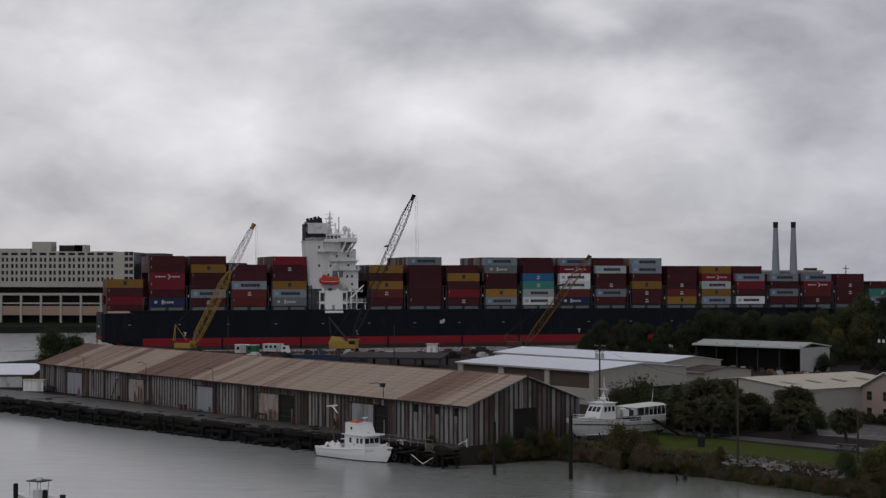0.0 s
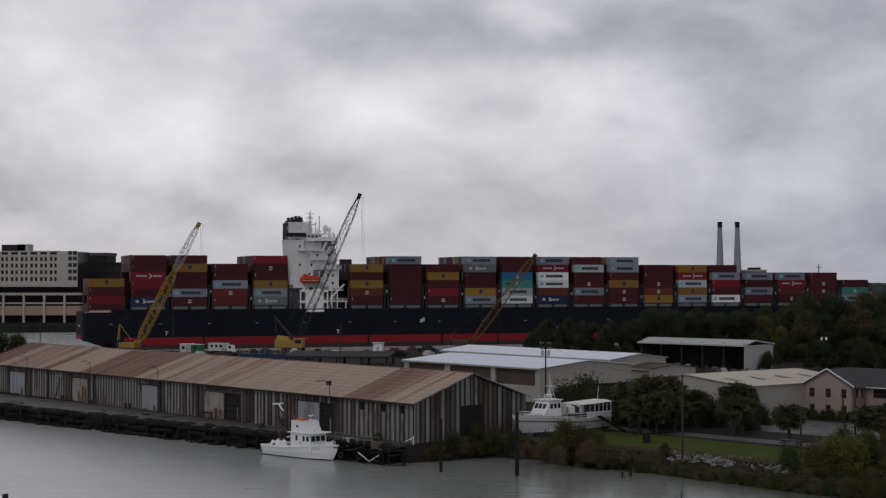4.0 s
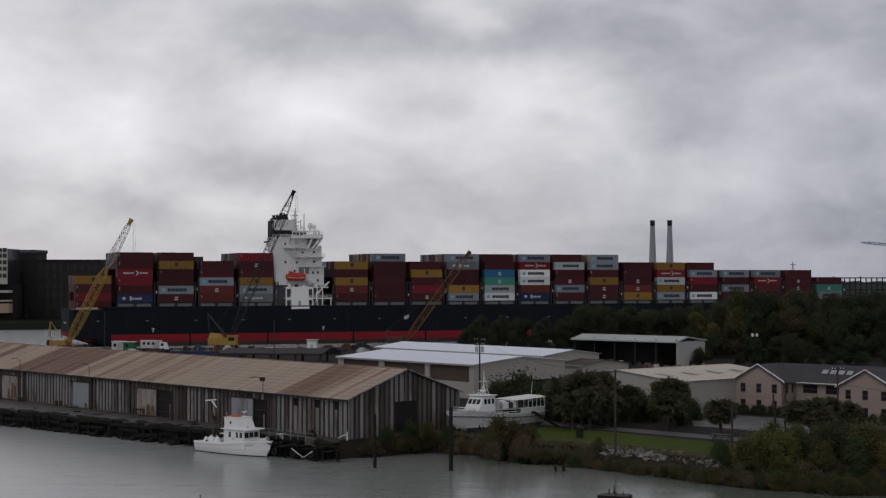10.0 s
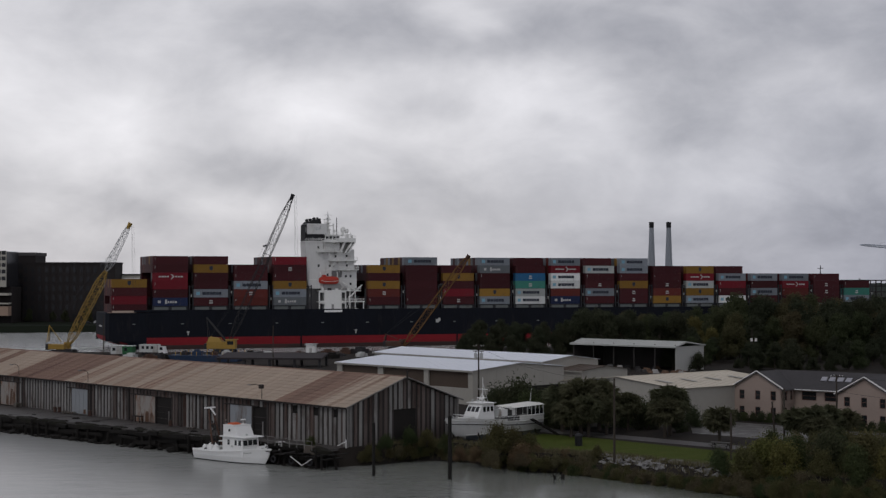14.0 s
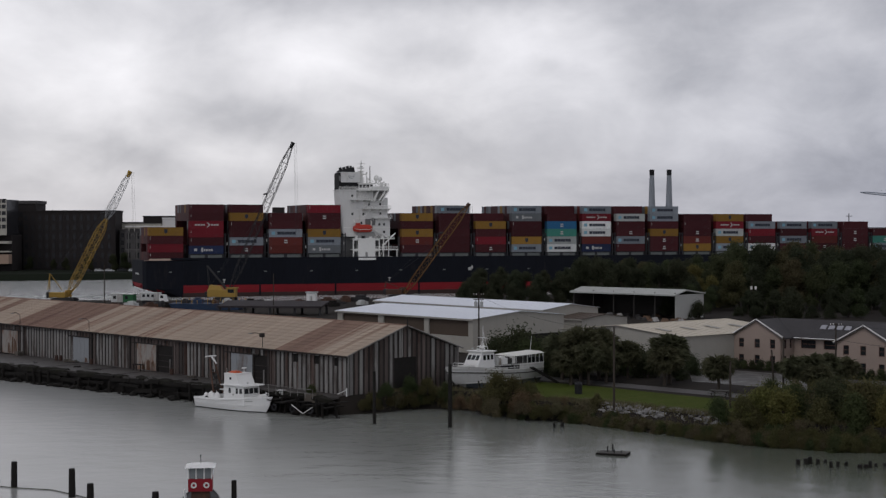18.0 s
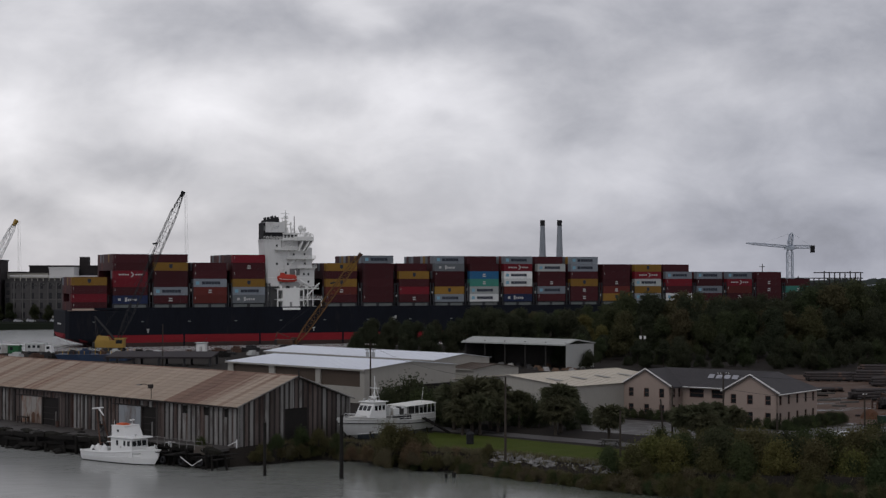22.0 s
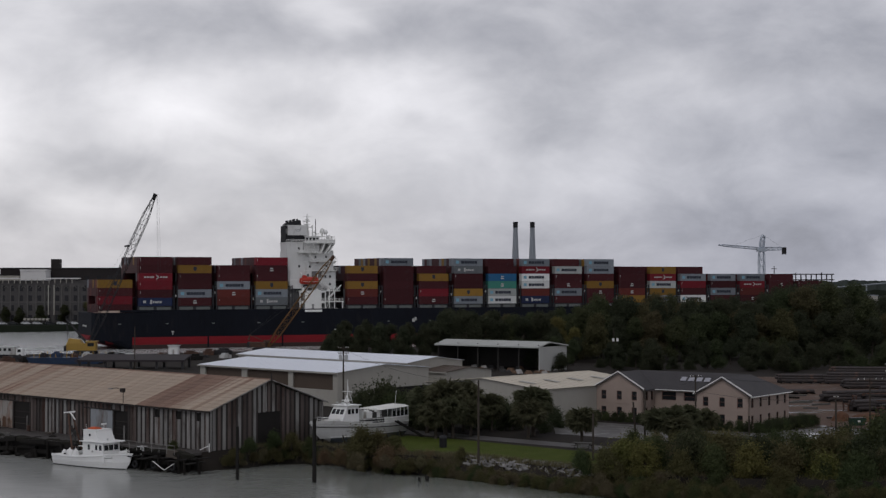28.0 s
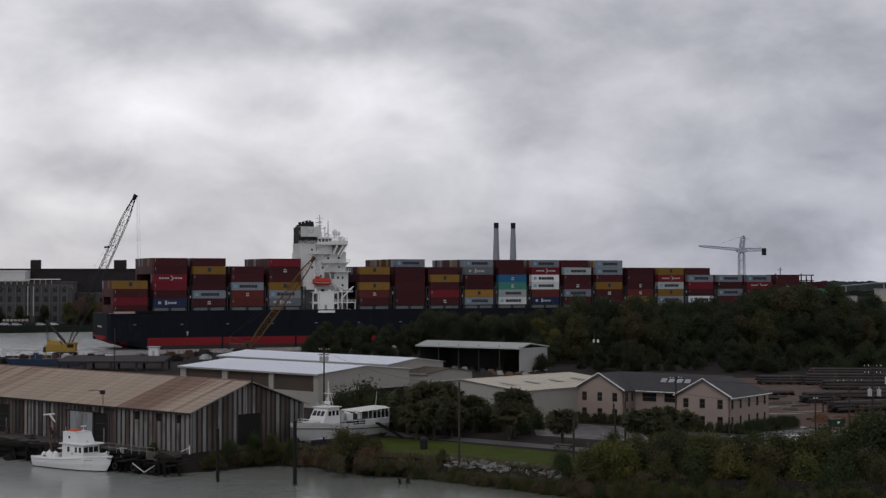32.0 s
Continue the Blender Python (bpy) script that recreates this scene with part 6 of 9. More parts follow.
    f.rod((-3.4, -0.8, 2.4), (-3.4, 0.8, 2.4), 0.06, 0.06, 5).rod((-4.1, -0.55, 4.8), (-4.1, 0.55, 4.8), 0.06, 0.06, 5)
    part("gantry", f, RUST_STEEL, ob, "rusty lifting gantry over the aft deck")
    rg = random.Random(2)
    net = Form()
    for k in range(20):
        a = Vector((-3.3, 0, 1.6)).lerp(Vector((-4.4, 0, 5.4)), rg.random())
        w = rg.uniform(0.2, 0.45)
        net.rod(a + Vector((rg.uniform(-0.4, 0.3), rg.uniform(-0.5, 0.5), 0)), a + Vector((rg.uniform(-0.5, 0.4), rg.uniform(-0.6, 0.6), -rg.uniform(0.7, 1.7))), w * 0.3, w * 0.12, 5)
    part("hanging_net", net, DARK_STEEL_BOX, ob, "dark nets hanging from the gantry")
    for x, y, r in ((-4.7, -0.9, 0.42), (-3.6, -0.9, 0.5), (-2.7, -0.7, 0.45), (-4.2, 0.5, 0.5), (-5.3, 0.4, 0.35), (-2.2, 0.6, 0.42)):
        part("tarpaulin", Form().loft([[(x + q * r * 1.3 * math.cos(w) * rg.uniform(0.8, 1.1), y + q * r * math.sin(w), 0.85 + 1.45 * z * r * rg.uniform(0.92, 1.08)) for w in [j * math.pi / 4 for j in range(8)]] for q, z in ((1.0, 0), (1.05, 0.9), (0.75, 1.6), (0.25, 1.95))]), BOAT_WHITE, ob, "white tarpaulin over deck gear")
    part("gantry_head", Form().rod((-4.85, -0.95, 7.0), (-4.85, 0.95, 7.0), 0.11, 0.11, 6).rod((-4.8, 0.1, 6.95), (-4.0, 0.3, 6.0), 0.13, 0.08, 6), BOAT_WHITE, ob, "white gantry crosshead")
    part("winch", Form().rod((-3.2, -0.8, 1.5), (-3.2, 0.8, 1.5), 0.36, 0.36, 12).box(-3.6, -2.8, -0.9, -0.75, 0.9, 1.7).box(-3.6, -2.8, 0.75, 0.9, 0.9, 1.7), BOAT_GREY, ob, "grey deck winch")
    for x, y, z in ((-3.9, -1.55, 1.35), (-4.15, 0.0, 1.6)):
        part("tyre_fender", Form().loft([[(x + (0.26 + 0.1 * math.cos(w)) * math.cos(v), y + 0.1 * math.sin(w), z + (0.26 + 0.1 * math.cos(w)) * math.sin(v)) for w in (0, 1.57, 3.14, 4.71)] for v in [k * math.pi / 6 for k in range(13)]], caps=False), BLACK_PAINT, ob, "black tyre on the aft deck")
    for x, y, s in ((-1.5, -1.1, 0.28), (-1.2, 0.8, 0.35), (-5.6, -0.6, 0.25)):
        part("deck_box", Form().box(x - s, x + s, y - s * 0.8, y + s * 0.8, 0.86, 0.86 + 1.5 * s), RUST_STEEL if s < 0.3 else BOAT_GREY, ob)
    rail(ob, [(4.3, -1.35, 1.75), (5.4, -0.95, 1.95), (6.6, -0.35, 2.15), (6.6, 0.35, 2.15), (5.4, 0.95, 1.95), (4.3, 1.35, 1.75)], 0.4, BOAT_WHITE)
    part("anchor_winch", Form().box(5.2, 6.0, -0.35, 0.35, 1.6, 2.3).rod((5.6, -0.5, 2.2), (5.6, 0.5, 2.2), 0.22, 0.22, 8).rod((6.3, 0, 1.9), (6.5, 0, 2.75), 0.09, 0.07, 6), BOAT_WHITE, ob, "white anchor winch on the foredeck")
    p, q = [Vector(R[k][0]).lerp(Vector(R[k][1]), 0.35) + Vector((0, -0.03, 0)) for k in (11, 12)]
    part("bow_mark", Form().rod(p, q, 0.07, 0.07, 4), BOAT_GREY, ob, "grey name lettering as a plain bar")
    return ob


build_workboat()


def build_cabin_cruiser():
    """The old passenger boat that stands ashore on blocks."""
    TOUR_WHITE = mat("stained_white_hull_paint", (0.60, 0.60, 0.585), 0.6, vary=0.1, scale=0.8, second=(0.30, 0.25, 0.21), stain=0.12, stretch=(1, 1, 0.35))
    ob = thing("beached_tour_boat", pose(7.6, 221.6, LAND + 0.7, rz=226), "aged white tour boat standing ashore with canopy and stairs", "boat")
    R = hull_rings(16.4, 4.8, 1.05, 1.5, 2.3, 2.0, 13, 2.6)
    add_hull(ob, R, TOUR_WHITE, BOTTOM_BLUE, "weathered white hull with stains")
    f = Form()
    rr = [[Vector(r[k]) * 1.0 + Vector((0, -0.02 if k < 4 else 0.02, 0)) for k in (2, 3, 4, 5, 6)] for r in R[:-1]]
    f.loft(rr, caps=False, closed=False)
    part("bottom_paint", f, BOTTOM_BLUE, ob, "faded blue-grey bottom paint")
    for i in range(5):
        x = -6.5 + i * 3.0
        part("keel_block", Form().box(x - 0.5, x + 0.5, -0.6, 0.6, -1.05, -0.8 + 0.0), DARK_TIMBER, ob)
        for s in (-1, 1):
            part("shore_prop", Form().rod((x, s * 2.2, -0.75), (x, s * 1.75, 0.4), 0.1, 0.1, 5), DARK_TIMBER, ob)
    wh = cabin(ob, "wheelhouse", 1.7, 5.7, 2.9, 1.5, 4.3, BOAT_WHITE, "white wheelhouse with raked windows", 1.7, ((1.95, 2.4), (2.75, 3.2), (3.5, 4.0)), 3, (0.60, 0.84), 0.15)
    part("wheelhouse_roof", Form().box(1.5, 4.3, -1.6, 1.6, 4.3, 4.4), BOAT_WHITE, ob, "white wheelhouse roof")
    for y in (-1.0, -0.05, 0.9):
        part("roof_fitting", Form().rod((3.6, y, 4.4), (3.6, y, 4.65), 0.05, 0.05, 5).rod((3.5, y, 4.7), (3.8, y, 4.7), 0.11, 0.13, 7), BOAT_GREY, ob)
    part("foredeck_house", Form().box(5.2, 6.9, -0.9, 0.9, 1.6, 2.5), TOUR_WHITE, ob)
    cabin(ob, "saloon", -7.4, 1.6, 3.9, 1.2, 2.35, mat("stained_cabin_paint", (0.20, 0.20, 0.195), 0.7, vary=0.2, second=(0.07, 0.06, 0.05), stain=0.35), "weathered saloon with dark side windows", 0.2, tuple((-7.0 + 1.15 * k, -6.15 + 1.15 * k) for k in range(7)), 0, (0.3, 0.82))
    part("canopy", Form().add([(-8.4, -2.15, 3.58), (-1.9, -2.15, 3.42), (-1.9, 2.15, 3.42), (-8.4, 2.15, 3.58), (-8.4, -1.2, 3.80), (-2.2, -1.2, 3.62), (-2.2, 1.2, 3.62), (-8.4, 1.2, 3.80)], [(3, 2, 1, 0), (4, 5, 6, 7), (0, 1, 5, 4), (1, 2, 6, 5), (2, 3, 7, 6), (3, 0, 4, 7)]), CANVAS, ob, "bleached canvas canopy")
    for i in range(5):
        for s in (-1, 1):
            part("canopy_post", Form().rod((-8.1 + i * 1.45, s * 1.95, 2.35), (-8.1 + i * 1.45, s * 1.95, 3.5), 0.04, 0.04, 5), BOAT_WHITE, ob)
    part("canopy_curtain", Form().box(-7.4, -5.0, -1.4, 1.0, 2.35, 3.3), mat("grey_tarpaulin", (0.16, 0.165, 0.17), 0.7, vary=0.1), ob, "grey side curtain")
    for s in (-1, 1):
        rail(ob, [(-7.8, s * 2.2, 1.5), (-4.6, s * 2.3, 1.5), (-1.5, s * 2.3, 1.55), (1.5, s * 2.25, 1.65), (4.2, s * 2.0, 1.85), (6.6, s * 1.3, 2.1), (8.2, s * 0.5, 2.25)], 0.7, BOAT_WHITE)
    part("mast", Form().rod((2.6, 0, 4.1), (2.6, 0, 7.9), 0.08, 0.05, 6).rod((2.6, -0.9, 6.2), (2.6, 0.9, 6.2), 0.05, 0.05, 5).rod((2.6, 0, 7.2), (1.6, 0, 4.5), 0.04, 0.04, 4), BOAT_WHITE, ob, "white signal mast")
    part("radar_dome", Form().rod((3.0, 0.2, 4.15), (3.0, 0.2, 4.8), 0.12, 0.1, 7).rod((3.0, 0.2, 4.8), (3.0, 0.2, 5.1), 0.38, 0.3, 10), BOAT_WHITE, ob, "white radar dome")
    part("whip_antenna", Form().rod((-5.9, 1.4, 3.6), (-6.3, 1.4, 6.0), 0.045, 0.02, 5), BOAT_WHITE, ob, "white whip antenna")
    part("life_raft", Form().rod((-0.8, -0.8, 2.75), (0.4, -0.8, 2.75), 0.32, 0.32, 10), BOAT_WHITE, ob, "white life-raft canister")
    for x, w, z, h, m in ((-0.3, 0.55, 2.35, 0.9, BOAT_WHITE), (0.95, 0.4, 2.35, 1.0, BOAT_GREY), (-1.4, 0.4, 2.35, 0.8, DARK_STEEL_BOX), (-3.4, 0.9, 2.35, 0.8, DARK_STEEL_BOX), (-2.2, 0.3, 2.35, 1.0, BOAT_WHITE)):
        part("deck_gear", Form().box(x - w, x + w, 0.2, 1.6, z, z + h).box(x - w * 0.5, x + w * 0.4, 0.4, 1.3, z + h, z + h * 1.25), m, ob)
    part("fender_strake", Form().tube([Vector(r[8]) + Vector((0, 0.05, -0.5)) for r in R], 0.07), DARK_STEEL_BOX, ob, "dark fender strake under the deck edge")
    part("radar_arch", Form().rod((2.9, -0.8, 4.1), (2.7, 0, 5.7), 0.06, 0.06, 5).rod((2.9, 0.8, 4.1), (2.7, 0, 5.7), 0.06, 0.06, 5).box(2.4, 3.3, -0.5, 0.5, 4.95, 5.05), BOAT_WHITE, ob, "white radar arch")
    # full-width after house: white panels below, dark openings between posts above
    for s in (-1, 1):
        part("after_panel", Form().box(-8.15, -2.9, s * 2.12 - 0.05, s * 2.12 + 0.05, 1.3, 2.25), TOUR_WHITE, ob, "white after-house panel")
        part("after_window", Form().box(-8.1, -4.6, s * 2.08 - 0.03, s * 2.08 + 0.03, 2.25, 3.1), GLASS_DARK, ob, "dark after-house window")
        part("after_sill", Form().box(-8.2, -2.8, s * 2.14 - 0.06, s * 2.14 + 0.06, 2.2, 2.3), BOAT_WHITE, ob)
        for k in range(5):
            part("after_post", Form().box(-8.12 + k * 0.88, -8.02 + k * 0.88, s * 2.12 - 0.06, s * 2.12 + 0.06, 2.3, 3.5), BOAT_GREY, ob)
        # black panels on the closed side paint the dark of openings
        for k in range(4):
            part("side_opening", Form().box(-2.5 + k * 0.95, -1.85 + k * 0.95, s * 1.96 - 0.04, s * 1.96 + 0.04, 1.45, 2.2), BLACK_PAINT, ob, "black panel that paints the dark of an opening")
    part("after_transom", Form().box(-8.22, -8.12, -2.12, 2.12, 1.3, 2.25), TOUR_WHITE, ob, "white stern panel")
    part("bow_bulwark", Form().loft([[Vector(r[8]) + Vector((0, -0.05, 0)), Vector(r[8]) + Vector((0, 0.03, 0)), Vector(r[8]) + Vector((0.1, 0.08, 0.32)), Vector(r[8]) + Vector((0.1, 0.0, 0.32))] for r in R[6:]]), TOUR_WHITE, ob, "raised white bow bulwark")
    part("boot_line", Form().tube([Vector(r[6]) + Vector((0, 0.03, 0.12)) for r in R[:-1]], 0.06), BOAT_WHITE, ob, "white line above the bottom paint")
    st = part("boarding_stairs", Form().rod((-5.2, 2.5, 1.7), (-8.6, 4.7, -0.7), 0.12, 0.12, 4).rod((-4.6, 2.6, 1.7), (-7.8, 5.3, -0.7), 0.12, 0.12, 4), DARK_TIMBER, ob, "dark timber boarding stairs")
    for i in range(9):
        u = (i + 0.5) / 9
        a = Vector((-5.2, 2.5, 1.7)).lerp(Vector((-8.6, 4.7, -0.7)), u)
        b = Vector((-4.6, 2.6, 1.7)).lerp(Vector((-7.8, 5.3, -0.7)), u)
        part("tread", Form().rod(a, b, 0.1, 0.1, 4), DARK_TIMBER, st)
    return ob


build_cabin_cruiser()


def build_tug():
    """Only the wheelhouse of this small boat comes into view."""
    ob = thing("small_tugboat", pose(-21.4, 137.5, 0, rz=96), "small boat with red wheelhouse and white roof among the piles", "boat")
    R = hull_rings(8.5, 3.2, 0.8, 0.8, 1.5, 0.4, 9)
    add_hull(ob, R, BLACK_PAINT, BLACK_PAINT, "black hull")
    red = mat("glossy_red_paint", (0.24, 0.017, 0.026), 0.4, vary=0.08)
    part("lower_house", Form().box(-0.85, 0.9, -0.8, 0.8, 0.5, 1.75), RUST_STEEL, ob, "dark red-brown lower house")
    cabin(ob, "wheelhouse", -1.1, 1.1, 2.1, 1.75, 2.85, red, "red wheelhouse")
    f = Form()
    for x in (-1.05, 0.0, 1.05):
        for y in (-1.0, -0.35, 0.35, 1.0):
            if abs(x) > 0.5 or abs(y) > 0.9:
                f.rod((x, y, 2.85), (x, y, 3.85), 0.06, 0.06, 4)
    part("window_frame", f, BOAT_WHITE, ob, "white window posts")
    part("glazing", Form().box(-0.98, 0.98, -0.93, 0.93, 2.87, 3.82), mat("grey_glass", (0.22, 0.24, 0.25), 0.15, vary=0.1), ob, "grey wheelhouse glass")
    part("roof", Form().add([(-1.4, -1.32, 3.85), (1.4, -1.32, 3.85), (1.4, 1.32, 3.85), (-1.4, 1.32, 3.85), (-0.7, -0.7, 4.06), (0.7, -0.7, 4.06), (0.7, 0.7, 4.06), (-0.7, 0.7, 4.06)], [(3, 2, 1, 0), (4, 5, 6, 7), (0, 1, 5, 4), (1, 2, 6, 5), (2, 3, 7, 6), (3, 0, 4, 7)]), BOAT_WHITE, ob, "white hipped roof")
    for y in (-0.55, 0.55):
        part("life_ring", Form().loft([[(-1.14 - 0.05 * math.sin(w), y + (0.2 + 0.07 * math.cos(w)) * math.cos(v), 2.3 + (0.2 + 0.07 * math.cos(w)) * math.sin(v)) for w in (0, 1.57, 3.14, 4.71)] for v in [k * math.pi / 8 for k in range(17)]], caps=False), BOAT_WHITE, ob, "white life ring")
    part("mast_light", Form().rod((0, 0, 4.1), (0, 0, 4.75), 0.03, 0.03, 5).rod((0, 0, 4.7), (0, 0, 4.85), 0.07, 0.07, 6), BLACK_PAINT, ob)
    rail(ob, [(-1.6, 1.3, 0.5), (-2.6, 1.3, 0.5), (-3.4, 1.1, 0.5)], 1.6, BOAT_WHITE)
    return ob


build_tug()


def build_skiff():
    ob = thing("centre_console_boat", pose(-57.2, 166.8, 0, rz=158), "small white open motorboat with a T-top at the piles", "boat")
    R = hull_rings(6.2, 2.3, 0.4, 0.7, 1.15, 0.5, 9)
    add_hull(ob, R, BOAT_WHITE, BOAT_WHITE, "white hull")
    part("console", Form().box(-0.4, 0.5, -0.45, 0.45, 0.3, 1.6), BOAT_GREY, ob, "grey steering console")
    f = Form()
    for x in (-0.7, 0.7):
        for y in (-0.6, 0.6):
            f.rod((x, y, 0.4), (x * 1.1, y * 1.1, 2.6), 0.04, 0.04, 5)
    part("top_frame", f, BOAT_GREY, ob)
    part("t_top", Form().box(-1.1, 1.0, -0.95, 0.95, 2.6, 2.7), mat("dark_canvas", (0.05, 0.055, 0.06), 0.8), ob, "dark canvas T-top")
    part("radar", Form().rod((0, 0, 2.7), (0, 0, 3.05), 0.3, 0.25, 8), BOAT_WHITE, ob, "white radar dome")
    part("outboard", Form().box(-3.5, -3.1, -0.25, 0.25, 0.3, 1.3), BLACK_PAINT, ob, "black outboard motor")


build_skiff()

# ---- piles, floats and bits in the water ----
PILE_MAT = mat("wet_dark_pile", (0.014, 0.0125, 0.011), 0.7, vary=0.3, scale=2, bump=0.5, stretch=(1, 1, 0.3))


def pile(x, y, top, r=0.19, lean=(0, 0), label="tall dark timber mooring pile in the water", group="mooring piles"):
    f = Form()
    rings = []
    rng = random.Random(int(x * 31 + y * 17))
    for z, k in ((-2.5, 1.08), (0, 1.06), (top * 0.5, 1.0), (top - 0.1, 0.95), (top, 0.8)):
        rings.append([(r * k * math.cos(w) * rng.uniform(0.93, 1.05), r * k * math.sin(w) * rng.uniform(0.93, 1.05), z) for w in [i * math.pi / 5 for i in range(10)]])
    f.loft(rings)
    return single("mooring_pile", f, PILE_MAT, label, "pile", pose(x, y, 0, rx=lean[0], ry=lean[1]), group)


for x, y, top, r in ((-8.6, 196.9, 6.7, 0.2), (1.0, 193.5, 7.9, 0.24), (-41.2, 149.3, 2.45, 0.31), (-34.3, 143.7, 2.65, 0.32), (-31.6, 139.3, 2.0, 0.32), (-25.5, 137.9, 1.5, 0.32), (-59.6, 166.2, 2.4, 0.28), (-55.4, 163.5, 2.1, 0.3), (-52.4, 161.5, 1.3, 0.3), (-18.6, 138.6, 2.4, 0.25)):
    pile(x, y, top, r)
rng = random.Random(5)
for x, y in ((37.4, 163.0), (38.3, 163.2), (38.9, 163.8), (39.6, 163.4), (40.6, 164.3), (40.4, 161.0), (41.2, 161.4), (42.3, 162.3), (43.2, 160.3), (43.9, 160.6), (44.5, 161.0), (45.2, 161.5), (46.3, 161.9), (22.3, 192.8), (14.0, 193.0), (15.0, 193.5), (31.0, 182.0)):
    pile(x, y, rng.uniform(0.35, 0.75), rng.uniform(0.17, 0.26), (rng.uniform(-5, 5), rng.uniform(-5, 5)), "rotten timber pile stump just above the water", "pile stumps")
fl = thing("floating_platform", pose(18.8, 170.4, 0, rz=-22), "small low floating platform with clutter on the water", "raft")
part("float", Form().box(-1.7, 1.7, -1.0, 1.0, -0.3, 0.22), DARK_TIMBER, fl, "dark timber float")
for i in range(8):
    part("plank", Form().box(-1.7 + i * 0.43, -1.32 + i * 0.43, -1.0, 1.0, 0.22, 0.27), CONCRETE, fl)
for x, y, h in ((-0.7, 0.2, 0.6), (0.2, -0.3, 0.35), (-0.2, 0.5, 0.8), (0.9, 0.1, 0.3)):
    part("float_fitting", Form().rod((x, y, 0.27), (x, y, 0.27 + h), 0.09, 0.07, 6), BLACK_PAINT, fl)
boom = Form()
pts = [(-46, 151, 0.05), (-41, 148.5, 0.06), (-37, 147.3, 0.05), (-33, 143.2, 0.06), (-28, 139.8, 0.05), (-24, 138.6, 0.05)]
for a, b in zip(pts, pts[1:]):
    boom.rod(a, b, 0.045, 0.045, 6)
single("floating_boom", boom, mat("weedy_rope", (0.07, 0.075, 0.055), 0.9, vary=0.3), "dark weedy floating boom rope between the piles", "boom")


# ---- cranes and gear in the yard behind the shed ----
CRANE_YELLOW = mat("crane_yellow_paint", (0.34, 0.215, 0.05), 0.55, vary=0.14, scale=1.2, second=(0.20, 0.11, 0.03), stain=0.1)
LATTICE_GREY = mat("pale_grey_lattice", (0.34, 0.35, 0.36), 0.5, vary=0.1)
DARK_STEEL = mat("dark_steel", (0.035, 0.034, 0.036), 0.6, vary=0.2)


def lattice(f, a, b, w0, w1, bays, r=0.09, k=0):
    """A four-chord lattice boom from a to b that narrows at both ends."""
    a, b = Vector(a), Vector(b)
    d = (b - a).normalized()
    side = d.cross(Vector((0, 0, 1) if abs(d.z) < 0.95 else (0, 1, 0))).normalized()
    up = side.cross(d).normalized()

    def corner(u):
        w = (w0 + (w1 - w0) * u) * min(1, 0.25 + u * 5, 0.25 + (1 - u) * 5) / 2
        c = a.lerp(b, u)
        return [c + side * sx * w + up * su * w for sx, su in ((-1, -1), (1, -1), (1, 1), (-1, 1))]

    prev = corner(0)
    for i in range(1, bays + 1):
        cur = corner(i / bays)
        for j in range(4):
            f.rod(prev[j], cur[j], r, r, 4, k, False)
            q = (j + 1) % 4
            if i % 2:
                f.rod(prev[j], cur[q], r * 0.55, r * 0.55, 3, k, False)
            else:
                f.rod(prev[q], cur[j], r * 0.55, r * 0.55, 3, k, False)
            if i < bays:
                f.rod(cur[j], cur[q], r * 0.5, r * 0.5, 3, k, False)
        prev = cur
    return f


